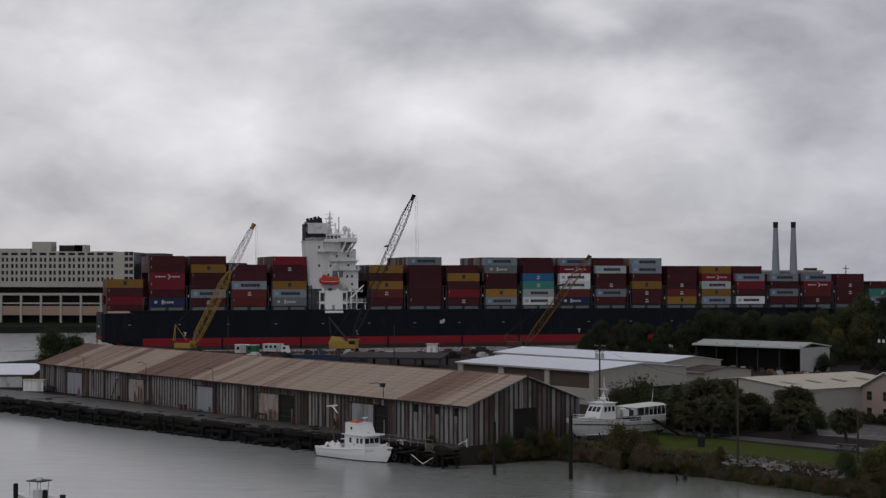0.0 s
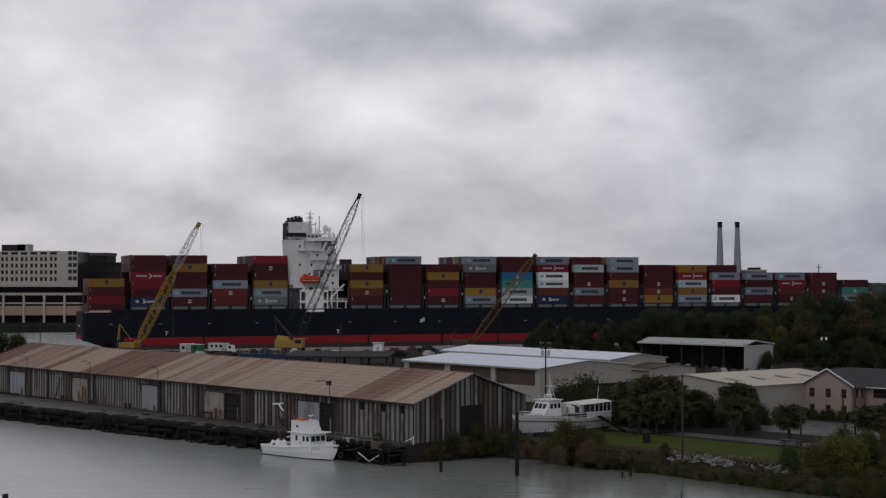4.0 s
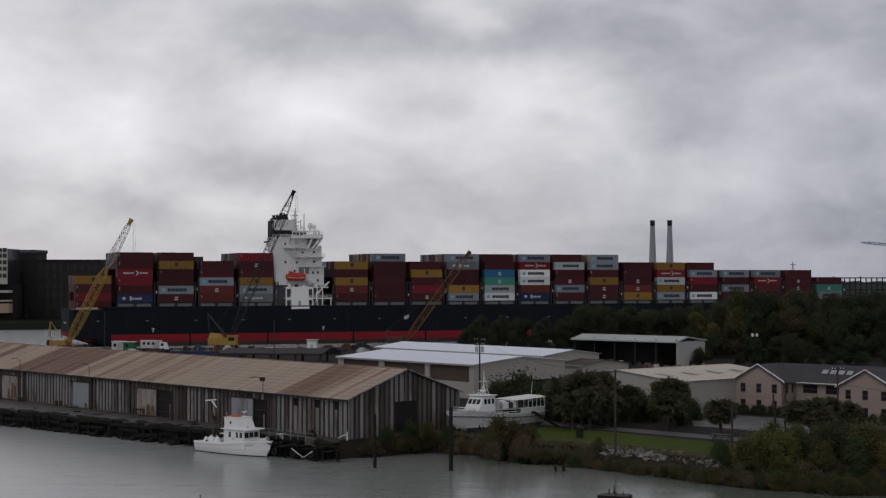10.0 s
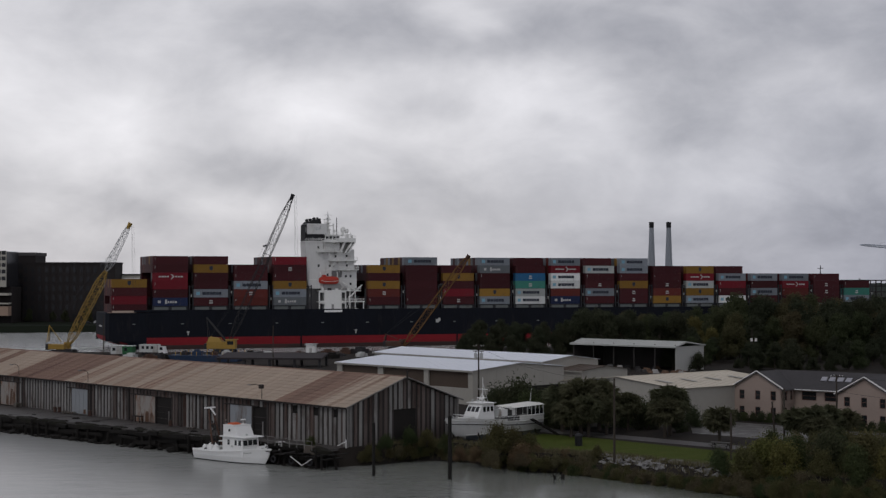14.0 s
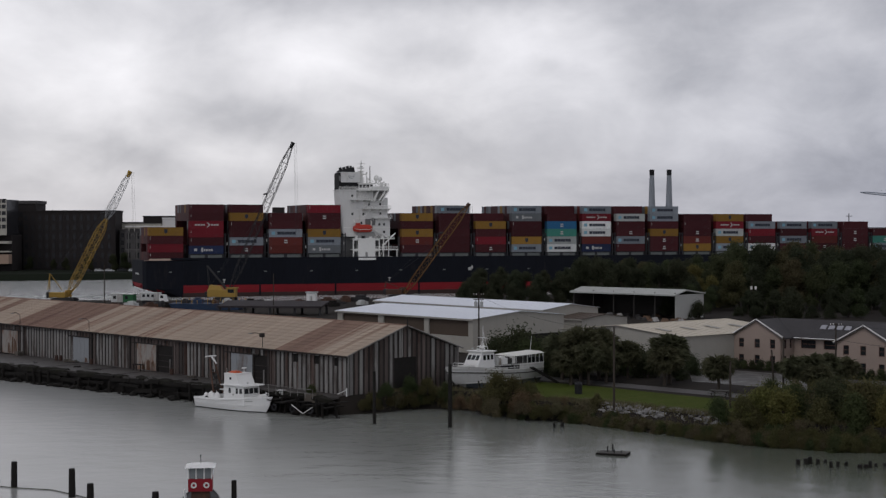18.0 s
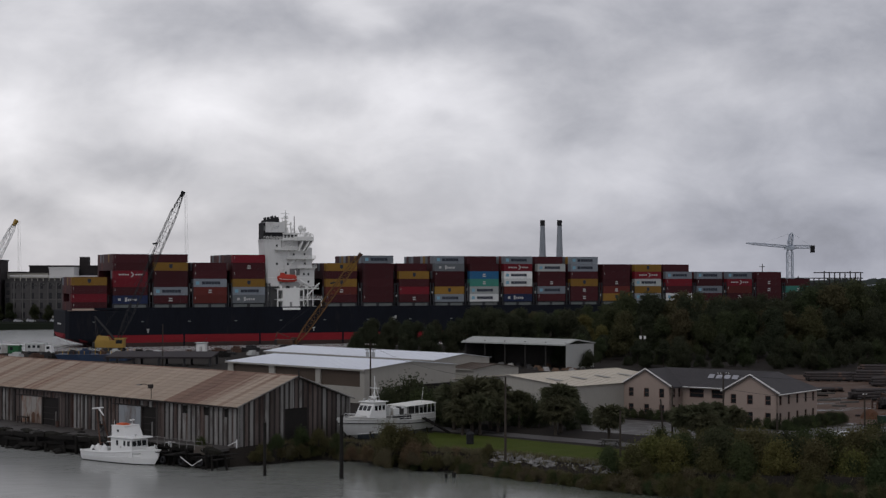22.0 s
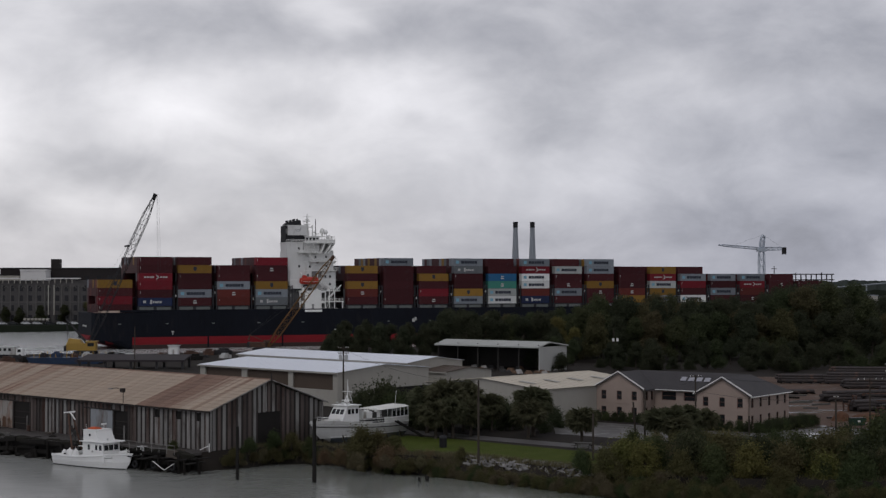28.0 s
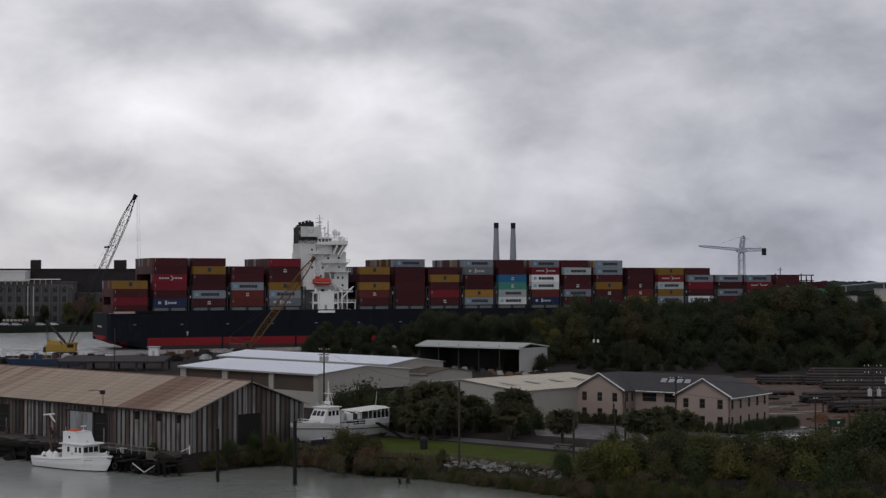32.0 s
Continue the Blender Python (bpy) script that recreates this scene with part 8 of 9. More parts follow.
for x, y, a, b, rz in ((79.5, 246, 4.2, 1.5, 20), (83, 258, 5.0, 1.3, 8), (77.5, 233, 3.4, 1.2, 35), (90, 262, 3.6, 1.0, -10), (86.5, 272, 4.5, 1.2, 15), (95, 283, 5.0, 1.2, 5), (80.5, 226.5, 3.0, 1.3, 20), (84.8, 229, 2.4, 0.9, -15), (98, 270, 3.0, 1.0, 0)):
    ring = [(a * rng.uniform(0.7, 1.15) * math.cos(w), b * rng.uniform(0.7, 1.15) * math.sin(w)) for w in [k * math.pi / 8 for k in range(16)]]
    single("puddle", Form().add([(px, py, 0) for px, py in ring] + [(px, py, -0.06) for px, py in ring], [tuple(range(16))] + [(k, 16 + k, 16 + (k + 1) % 16, (k + 1) % 16) for k in range(16)]), PUDDLE, "shallow muddy puddle on the yard soil", "puddle", pose(x, y, LAND + 0.065, rz=rz), "yard puddles")
for x, y, rz, L, h in ((98.0, 261, 2, 12, 1.2), (108.0, 274, -4, 19, 1.4), (102.0, 253, 4, 14, 1.2)):
    ob = thing("steel_rack", pose(x, y, LAND, rz=rz), "rusty trestle rack loaded with dark beams and plates", "rack", "yard racks")
    for k in range(4):
        u = -L / 2 + 0.5 + k * (L - 1) / 3
        for v in (-1.1, 1.1):
            part("upright", Form().box(u - 0.12, u + 0.12, v - 0.12, v + 0.12, 0, h), RUST_STEEL, ob)
        part("cross_bearer", Form().box(u - 0.14, u + 0.14, -1.4, 1.4, h, h + 0.2), RUST_STEEL, ob)
    for k in range(6):
        l, y0 = L / 2 * rng.uniform(0.75, 1.08), -1.2 + k * 0.45
        part("beam", Form().box(-l, l * rng.uniform(0.8, 1.0), y0, y0 + 0.3, h + 0.2, h + 0.2 + rng.uniform(0.2, 0.5)), (PIPE, RUST_STEEL, DARK_TIMBER, CONCRETE)[(0, 1, 0, 2, 3, 0)[k]], ob)
    for k in range(5):
        u = rng.uniform(-L / 2 + 1, L / 2 - 2)
        part("scrap_plate", Form().box(0, rng.uniform(1.0, 2.6), -0.9, 0.8, 0.0, rng.uniform(0.25, 0.9)), rng.choice((PIPE, RUST_STEEL, BLACK_PAINT)), ob, "", pose(u, 0, 0.02, rz=rng.uniform(-12, 12)))

# rocks of the shore and wreckage by the quay corner
ROCK = mat("pale_shore_rubble", (0.21, 0.205, 0.20), 0.9, vary=0.25, scale=2, bump=0.5, per_piece=0.35)
rocks = []
for k in range(5):
    rg = random.Random(k)
    ring = [[(rg.uniform(0.7, 1.1) * s * math.cos(w), rg.uniform(0.7, 1.1) * s * math.sin(w), z) for w in [i * math.pi / 3.5 for i in range(7)]] for s, z in ((0.75, -0.3), (1.0, 0.1), (0.8, 0.42), (0.35, 0.62))]
    rocks.append(Form().loft(ring).mesh("shore_rock", ROCK))
rng = random.Random(12)
rub = thing("shore_rubble", pose(0, 0, 0), "pale broken concrete slabs and rubble below the lawn", "rubble")
for i in range(230):
    u, v = rng.random(), rng.uniform(-0.05, 0.34)
    a = Vector((20.2, 198.8, 2.44)).lerp(Vector((34.5, 185.4, 2.44)), u)
    b = Vector((18.8, 195.2, -0.4)).lerp(Vector((32.0, 181.0, -0.4)), u)
    p = a.lerp(b, v) if v > 0 else a + (a - b) * -v * 0.6
    p.z = max(min(p.z, 2.44), 0)
    o = part("stone", rocks[i % 5], None, rub, "", pose(p.x, p.y, p.z + 0.08, rng.uniform(-12, 12) + 25, rng.uniform(-12, 12), rng.uniform(-60, 60)))
    s = rng.uniform(0.15, 0.55) ** 1.2
    o.scale = (s * rng.uniform(1.1, 1.8), s * rng.uniform(0.7, 1.2), s * 0.22)
wreck = thing("broken_jetty", pose(-17.6, 206.0, 0, rz=-38), "broken timber jetty with tyres and debris at the quay corner", "jetty")
for i in range(9):
    part("jetty_pile", Form().rod((i * 1.25 - 5, rng.uniform(-1.6, 0.6), -1.5), (i * 1.25 - 5 + rng.uniform(-0.3, 0.3), rng.uniform(-1.6, 0.6), rng.uniform(1.0, 2.6)), 0.18, 0.16, 7), DARK_TIMBER, wreck)
for i in range(12):
    x = i * 1.1 - 7.2
    part("jetty_plank", Form().box(x, x + 0.8, -1.7 + rng.uniform(-0.3, 0.3), 1.6, 1.55, 1.66), DARK_TIMBER, wreck, "", pose(0, 0, rng.uniform(-0.15, 0.25), rng.uniform(-4, 4), rng.uniform(-3, 3)))
for i in range(3):
    x = -4.6 + i * 3.3
    part("tyre", Form().loft([[(x + (0.36 + 0.13 * math.cos(w)) * math.cos(v), -1.95 + 0.13 * math.sin(w), 0.9 + (0.36 + 0.13 * math.cos(w)) * math.sin(v)) for w in (0, 1.26, 2.51, 3.77, 5.03)] for v in [k * math.pi / 6 for k in range(13)]], caps=False), BLACK_PAINT, wreck, "black fender tyre")
crate = part("timber_crate", Form().box(-1.1, 1.0, 0.2, 1.6, 1.66, 2.75), mat("grey_crate_wood", (0.11, 0.095, 0.08), 0.9, vary=0.2, scale=2), wreck, "weathered timber crate")
part("white_pipe", Form().rod((-1.4, -2.0, 1.5), (0.9, -2.3, 0.5), 0.045, 0.045, 5).rod((0.9, -2.3, 0.5), (2.4, -2.0, 1.4), 0.045, 0.045, 5), BOAT_WHITE, wreck, "bent white pipe")
part("white_stand", Form().box(-6.9, -5.8, 0.9, 1.6, 2.75, 2.87).box(-6.6, -6.45, 1.1, 1.25, 1.6, 2.75).box(-6.2, -6.05, 1.1, 1.25, 1.6, 2.75), BOAT_WHITE, wreck, "white cleaning stand")
single("white_post", Form().rod((0, 0, 0), (0, 0, 1.15), 0.07, 0.07, 6).rod((0, 0, 0.9), (-1.2, -0.2, 0.35), 0.05, 0.05, 5), BOAT_WHITE, "white bent pipe post at the shed corner", "post", pose(-12.7, 206.6, LAND))
# low buildings at the far end of the quay
lb = thing("dock_hut", pose(-104.6, 301.2, LAND + 0.1, rz=-4), "small pale dock hut beside the shed", "hut")
part("wall_block", Form().box(-2.1, 2.1, 0, 1.6, 0, 2.2), BOAT_WHITE, lb)
part("roof", Form().box(-2.3, 2.3, -0.2, 1.7, 2.2, 2.32), BEIGE_ROOF, lb, "flat grey roof")
part("door", Form().box(0.9, 1.7, -0.03, 0, 0, 1.9), BOAT_GREY, lb)
for ss in (-1.3, -0.3, 0.6):
    part("batten", Form().box(ss - 0.04, ss + 0.04, -0.025, 0, 0, 2.2), BOAT_GREY, lb)
la = thing("low_dock_building", pose(-108.6, 312.4, LAND, rz=5), "low dock building with a white sloping roof", "building")
part("wall_block", Form().add([(-30, 0, 0), (0, 0, 0), (0, 10, 0), (-30, 10, 0), (-30, 0, 2.7), (0, 0, 2.7), (0, 10, 4.2), (-30, 10, 4.2)], [(3, 2, 1, 0), (0, 1, 5, 4), (1, 2, 6, 5), (2, 3, 7, 6), (3, 0, 4, 7)]), SHEETS[2], la)
for k in range(15):
    part("roof_sheet", Form().add([(-30.3 + 2.04 * k, -0.4, 2.64), (-28.28 + 2.04 * k, -0.4, 2.64), (-28.28 + 2.04 * k, 10.4, 4.26), (-30.3 + 2.04 * k, 10.4, 4.26), (-30.3 + 2.04 * k, -0.4, 2.8), (-28.28 + 2.04 * k, -0.4, 2.8), (-28.28 + 2.04 * k, 10.4, 4.42), (-30.3 + 2.04 * k, 10.4, 4.42)], [(3, 2, 1, 0), (4, 5, 6, 7), (0, 1, 5, 4), (1, 2, 6, 5), (2, 3, 7, 6), (3, 0, 4, 7)]), WHITE_ROOF, la, "white roof sheet")
part("wall_panel", Form().box(-7.0, -2.2, -0.05, 0, 0.1, 2.3), BOAT_GREY, la, "pale wall panel")
single("mooring_post", Form().rod((0, 0, -2), (0, 0, 5.6), 0.22, 0.2, 8), DARK_TIMBER, "dark timber post by the river", "post", pose(-117.5, 344, 0))


# ---- trees, palms and shrubs ----
def foliage(name, base, spread=0.35, rough=0.75):
    m = bpy.data.materials.new(name)
    m.use_nodes = True
    n, ln = m.node_tree.nodes, m.node_tree.links
    b = n["Principled BSDF"]
    b.inputs["Roughness"].default_value, b.inputs["Specular IOR Level"].default_value = rough, 0.08
    geo, info, co, big = n.new("ShaderNodeNewGeometry"), n.new("ShaderNodeObjectInfo"), n.new("ShaderNodeTexCoord"), n.new("ShaderNodeTexNoise")
    big.inputs["Scale"].default_value, big.inputs["Detail"].default_value = 0.35, 3
    ln.new(co.outputs["Object"], big.inputs["Vector"])
    hsv, val, add, hue = n.new("ShaderNodeHueSaturation"), n.new("ShaderNodeMapRange"), n.new("ShaderNodeMath"), n.new("ShaderNodeMapRange")
    add.operation = "ADD"
    ln.new(geo.outputs["Random Per Island"], add.inputs[0])
    ln.new(big.outputs[0], add.inputs[1])
    val.inputs[1].default_value, val.inputs[2].default_value, val.inputs[3].default_value, val.inputs[4].default_value = 0.3, 1.6, 1 - spread, 1 + spread
    ln.new(add.outputs[0], val.inputs[0])
    hue.inputs[3].default_value, hue.inputs[4].default_value = 0.475, 0.515
    ln.new(info.outputs["Random"], hue.inputs[0])
    hsv.inputs["Color"].default_value = (*base, 1)
    ln.new(hue.outputs[0], hsv.inputs["Hue"])
    ln.new(val.outputs[0], hsv.inputs["Value"])
    ln.new(hsv.outputs[0], b.inputs["Base Color"])
    # light passes through the leaves as well
    thin, blend, out = n.new("ShaderNodeBsdfTranslucent"), n.new("ShaderNodeMixShader"), n["Material Output"]
    ln.new(hsv.outputs[0], thin.inputs["Color"])
    blend.inputs[0].default_value = 0.42
    ln.new(b.outputs[0], blend.inputs[1])
    ln.new(thin.outputs[0], blend.inputs[2])
    ln.new(blend.outputs[0], out.inputs["Surface"])
    return m


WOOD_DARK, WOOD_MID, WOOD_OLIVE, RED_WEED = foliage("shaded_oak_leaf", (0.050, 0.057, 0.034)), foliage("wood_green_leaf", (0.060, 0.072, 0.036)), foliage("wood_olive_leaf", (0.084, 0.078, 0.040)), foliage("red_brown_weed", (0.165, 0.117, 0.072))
LEAF_DARK, LEAF_MID, LEAF_OLIVE, LEAF_YELLOW, PALM_LEAF, REED = foliage("dark_oak_leaf", (0.053, 0.062, 0.033)), foliage("mid_green_leaf", (0.065, 0.081, 0.036)), foliage("olive_leaf", (0.104, 0.100, 0.045)), foliage("yellowing_leaf", (0.136, 0.133, 0.046)), foliage("palm_leaf", (0.087, 0.091, 0.053)), foliage("marsh_reed", (0.136, 0.121, 0.071))
BARK = mat("grey_brown_bark", (0.07, 0.058, 0.047), 0.95, vary=0.25, scale=2, bump=0.5, stretch=(1, 1, 0.3))


def crown_form(rng, lobes, leaf, count):
    """Leaf clumps strewn over the outer part of several lobes (x, y, z, radius, flatness)."""
    f = Form()
    total = sum(l[3] ** 2 for l in lobes)
    for x, y, z, r, flat in lobes:
        for _ in range(int(count * r * r / total)):
            d = Vector((rng.gauss(0, 1), rng.gauss(0, 1), rng.gauss(0, 1))).normalized()
            k = r * (rng.random() ** 0.45) * rng.uniform(0.8, 1.22)
            lift = 0.0
            if leaf < 0.2 and rng.random() < 0.16:
                k = r * rng.uniform(0.95, 1.6)
                lift = r * rng.uniform(0.0, 0.45)
            c = Vector((x + d.x * k, y + d.y * k, z + d.z * k * flat + lift))
            s = leaf * rng.uniform(0.6, 1.35)
            a = (d + Vector((rng.uniform(-0.9, 0.9), rng.uniform(-0.9, 0.9), rng.uniform(-0.6, 0.9)))).normalized()
            u = a.orthogonal().normalized()
            u = Matrix.Rotation(rng.uniform(0, 6.28), 3, a) @ u
            v = a.cross(u)
            f.add([c - u * s, c - v * s * 0.55 + a * s * 0.2, c + u * s, c + v * s * 0.55 + a * s * 0.2], [(0, 1, 2, 3)])
    return f


def limb_form(rng, h, r, lobes):
    f = Form()
    bend = (rng.uniform(-0.3, 0.3), rng.uniform(-0.3, 0.3))
    pts = [Vector((bend[0] * u * h * 0.15, bend[1] * u * h * 0.15, h * u)) for u in (-0.03, 0.2, 0.45, 0.7)]
    for i, (a, b) in enumerate(zip(pts, pts[1:])):
        f.rod(a, b, r * (1 - 0.25 * i), r * (0.75 - 0.25 * i) + 0.02, 7)
    for x, y, z, q, _ in lobes:
        a = pts[1].lerp(pts[3], rng.random())
        f.rod(a, a.lerp(Vector((x, y, z)), 0.85), r * 0.35, r * 0.1, 5)
    return f


def tree_kind(seed, h, spread, leaf, count, flat=0.8, trunk=0.25, low=0.32):
    rng = random.Random(seed)
    lobes = []
    for _ in range(rng.randint(14, 18)):
        w, u = rng.uniform(0, 6.28), rng.random()
        rad = spread * rng.uniform(0.25, 0.75) * (1 - 0.55 * u)
        lobes.append((rad * math.cos(w), rad * math.sin(w), h * (low + (0.80 - low) * u), spread * rng.uniform(0.26, 0.46), flat))
    lobes.append((0, 0, h * 0.86, spread * 0.34, flat))
    return limb_form(rng, h, trunk, lobes).mesh("trunk", BARK), crown_form(rng, lobes, leaf, count)


def plant_tree(kind, leaf_mat, x, y, s, label, group, name="tree", category="tree", z=LAND, sz=1.0):
    trunk, crowns, form = kind
    if leaf_mat.name not in crowns:
        crowns[leaf_mat.name] = form.mesh("crown", leaf_mat)
    ob = thing(name, pose(x, y, z - 0.05, rz=(x * 37 + y * 91) % 360) @ Matrix.Diagonal((s, s, s * sz, 1)), label, category, group)
    part("trunk", trunk, None, ob)
    part("crown", crowns[leaf_mat.name], None, ob)
    return ob


BIG = [(*(lambda t: (t[0], {}, t[1]))(tree_kind(100 + i, 18, 7.4, 0.31, 14500, 1.0, 0.38, 0.14)),) for i in range(5)]
SHRUB = [(*(lambda t: (t[0], {}, t[1]))(tree_kind(200 + i, 4.5, 3.1, 0.155, 5200, 0.95, 0.12, 0.10)),) for i in range(5)]
rng = random.Random(55)


def belt_height(x):
    for a, b, h in ((-20, 5, 7), (5, 38, 9.6), (38, 50, 14), (50, 78, 13.6), (78, 118, 17.6), (118, 134, 17.6), (134, 160, 21), (160, 172, 17.5), (172, 400, 9)):
        if a <= x < b:
            return h
    return 12


for row, (y0, step) in enumerate(((422, 6.2), (440, 6.0), (462, 6.4), (486, 7.5))):
    x = 6 + row * 2.0
    while x < 205:
        yy = y0 + rng.uniform(-7, 7) + max(0, (x - 60) * 0.22 * (row > 1))
        h = belt_height(x * 440 / yy) * rng.uniform(0.80, 1.06) * (1 if row else 0.8)
        if not (row == 0 and 28 < x < 66):
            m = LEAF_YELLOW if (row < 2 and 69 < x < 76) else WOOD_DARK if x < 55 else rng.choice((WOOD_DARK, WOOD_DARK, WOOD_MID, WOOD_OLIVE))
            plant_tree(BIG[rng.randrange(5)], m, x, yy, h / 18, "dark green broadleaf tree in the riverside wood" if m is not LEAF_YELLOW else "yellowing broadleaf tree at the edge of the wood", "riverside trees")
        x += step * rng.uniform(0.8, 1.2)
# low growth under the wood
for i in range(120):
    x = rng.uniform(56, 190)
    k = rng.uniform(0.5, 1.25)
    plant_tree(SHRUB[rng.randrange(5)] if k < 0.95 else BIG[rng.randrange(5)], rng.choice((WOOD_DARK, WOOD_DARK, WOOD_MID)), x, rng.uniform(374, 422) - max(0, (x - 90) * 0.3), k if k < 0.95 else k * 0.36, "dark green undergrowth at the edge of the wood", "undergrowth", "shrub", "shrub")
# shore shrubs and small trees on the near bank
for x, y, h, m in ((7.0, 203.2, 3.5, LEAF_OLIVE), (9.3, 203.5, 2.9, LEAF_OLIVE), (12.5, 202.6, 2.2, RED_WEED), (2.4, 206.5, 1.5, RED_WEED), (16.0, 200.6, 2.0, RED_WEED), (10.4, 201.6, 2.6, RED_WEED), (4.4, 205.5, 1.8, RED_WEED), (11.5, 204, 2.4, LEAF_OLIVE), (0.5, 209.5, 1.7, LEAF_MID), (-2.0, 212, 2.0, LEAF_OLIVE), (-4.5, 212.5, 2.2, LEAF_MID), (14.5, 201.5, 1.9, REED), (17.5, 200, 1.6, REED), (-7.5, 208.2, 1.8, LEAF_MID), (-17.5, 208.5, 1.5, LEAF_MID), (6.5, 199.8, 2.0, REED), (10, 199.6, 1.6, REED), (19.8, 198.4, 1.4, LEAF_OLIVE), (23.6, 195.4, 1.3, REED),
                   (32.5, 182.5, 2.6, LEAF_MID), (35, 181, 3.0, LEAF_OLIVE), (37.5, 181.5, 3.9, LEAF_YELLOW), (39.5, 180, 3.6, LEAF_YELLOW), (41.5, 183, 3.8, LEAF_MID), (43.5, 177.5, 2.9, LEAF_OLIVE), (45, 181, 4.4, LEAF_DARK), (47, 176.5, 3.6, LEAF_MID), (49, 179.5, 4.6, LEAF_OLIVE), (51, 175.3, 3.8, LEAF_YELLOW), (53, 179, 4.4, LEAF_DARK), (55, 175, 3.9, LEAF_OLIVE), (57, 178.5, 4.8, LEAF_MID), (59, 174, 4.0, LEAF_YELLOW), (61, 178, 4.9, LEAF_OLIVE), (63, 173.5, 4.2, LEAF_MID), (65, 177.5, 4.2, LEAF_DARK), (67.5, 173, 4.6, LEAF_DARK), (69.8, 178, 6.6, LEAF_DARK), (72, 175, 7.6, LEAF_DARK), (74.5, 181, 7.0, LEAF_MID), (70, 184.5, 5.8, LEAF_MID), (76, 176, 8.0, LEAF_DARK), (79, 183, 7.5, LEAF_OLIVE), (82, 177, 8.0, LEAF_DARK), (33.5, 186.5, 2.0, LEAF_OLIVE), (37.5, 188, 2.4, LEAF_OLIVE), (42, 189, 3.2, LEAF_MID), (46.5, 188, 3.8, LEAF_DARK), (51, 187, 3.9, LEAF_OLIVE), (55.5, 186, 3.0, LEAF_MID), (60, 186.5, 2.6, LEAF_YELLOW), (64.5, 186, 2.8, LEAF_OLIVE), (41, 177.6, 1.8, REED), (36.2, 179.6, 1.6, LEAF_OLIVE), (46.5, 174.8, 2.2, LEAF_MID), (54, 172.6, 2.8, LEAF_OLIVE), (61, 170.6, 3.0, LEAF_MID), (68, 169, 3.4, LEAF_OLIVE), (75, 168.5, 4.4, LEAF_MID), (48.5, 193.5, 2.6, LEAF_DARK), (53.5, 195, 2.4, LEAF_MID), (65.5, 196, 2.2, LEAF_YELLOW), (72.5, 192, 3.2, LEAF_OLIVE), (75, 196, 5.4, LEAF_DARK), (84, 196, 7.0, LEAF_DARK), (80, 193, 6.4, LEAF_MID), (88, 188, 8.5, LEAF_MID)):
    plant_tree(SHRUB[int(x * 7 + y) % 5], m, x, y, h / 4.3, {"marsh_reed": "straw-coloured reeds and weeds on the bank", "yellowing_leaf": "yellow-green bushy shrub on the shore", "red_brown_weed": "red-brown withered shrub on the bank"}.get(m.name, "dense green bushy shrub on the shore"), "shore shrubs", "shrub", "shrub", z=LAND - 1.5 if (y < 175 or m in (REED, RED_WEED)) else LAND - 0.2)
# clipped hedges by the office
for x0, y0, x1, y1, h in ((57.0, 232.0, 66.5, 225.2, 1.2), (68.5, 226.4, 78.5, 236.0, 1.3), (66.5, 224.6, 69.5, 226.6, 1.2), (44.5, 249.5, 52.5, 242.8, 1.1), (53.5, 244, 57, 247.5, 1.0)):
    n = int(math.hypot(x1 - x0, y1 - y0) / 1.35)
    for i in range(n + 1):
        plant_tree(SHRUB[(i * 3) % 5], LEAF_DARK if i % 3 else LEAF_MID, x0 + (x1 - x0) * i / n, y0 + (y1 - y0) * i / n, h / 3.2 * rng.uniform(0.9, 1.1), "low dark green hedge bush by the office wall", "hedge bushes", "hedge_bush", "bush")
plant_tree(SHRUB[1], LEAF_DARK, -137, 410, 1.9, "dark bush at the river's edge behind the shed", "", "shrub", "shrub")
plant_tree(SHRUB[2], LEAF_DARK, -132, 413, 1.6, "dark bush at the river's edge behind the shed", "", "shrub", "shrub")


def palm_kind(seed, h, r):
    rg = random.Random(seed)
    tf, cf, df = Form(), Form(), Form()
    pts = [Vector((rg.uniform(-0.15, 0.15) * u, rg.uniform(-0.15, 0.15) * u, h * u)) for u in (-0.03, 0.35, 0.7, 1.0)]
    for a, b in zip(pts, pts[1:]):
        tf.rod(a, b, 0.24, 0.21, 8)
    top = pts[-1]
    for i in range(280):
        az, el = rg.uniform(0, 6.28), math.asin(rg.uniform(-0.95, 0.98))
        dead = el < -1.1
        f = df if dead else cf
        d = Vector((math.cos(az) * math.cos(el), math.sin(az) * math.cos(el), math.sin(el)))
        stem = r * rg.uniform(0.2, 0.66)
        c = top + d * stem + Vector((0, 0, -0.05 * stem))
        f.rod(top, c, 0.03, 0.02, 3, 0, False)
        side = d.cross(Vector((0, 0, 1)))
        side = side.normalized() if side.length > 0.1 else Vector((1, 0, 0))
        side = Matrix.Rotation(rg.gauss(0, 0.9), 3, d) @ side
        up = side.cross(d)
        for j in range(11):
            w = -1.25 + 2.5 * j / 10
            v = (d * math.cos(w) + side * math.sin(w)).normalized()
            L = r * 0.44 * (1 - 0.2 * abs(w)) * rg.uniform(0.85, 1.1)
            tip = c + v * L - Vector((0, 0, 0.28 * L * rg.uniform(0.3, 1.3)))
            mid = c + v * L * 0.55 + up * 0.06
            q = (v.cross(up) + up * rg.uniform(-1, 1)).normalized() * 0.10
            f.add([c, mid - q, tip, mid + q], [(0, 1, 2, 3)])
    return tf.mesh("trunk", BARK), cf.mesh("crown", PALM_LEAF), df.mesh("frond_skirt", REED)


PALMS = [palm_kind(300 + i, 4.6, 2.7) for i in range(4)]


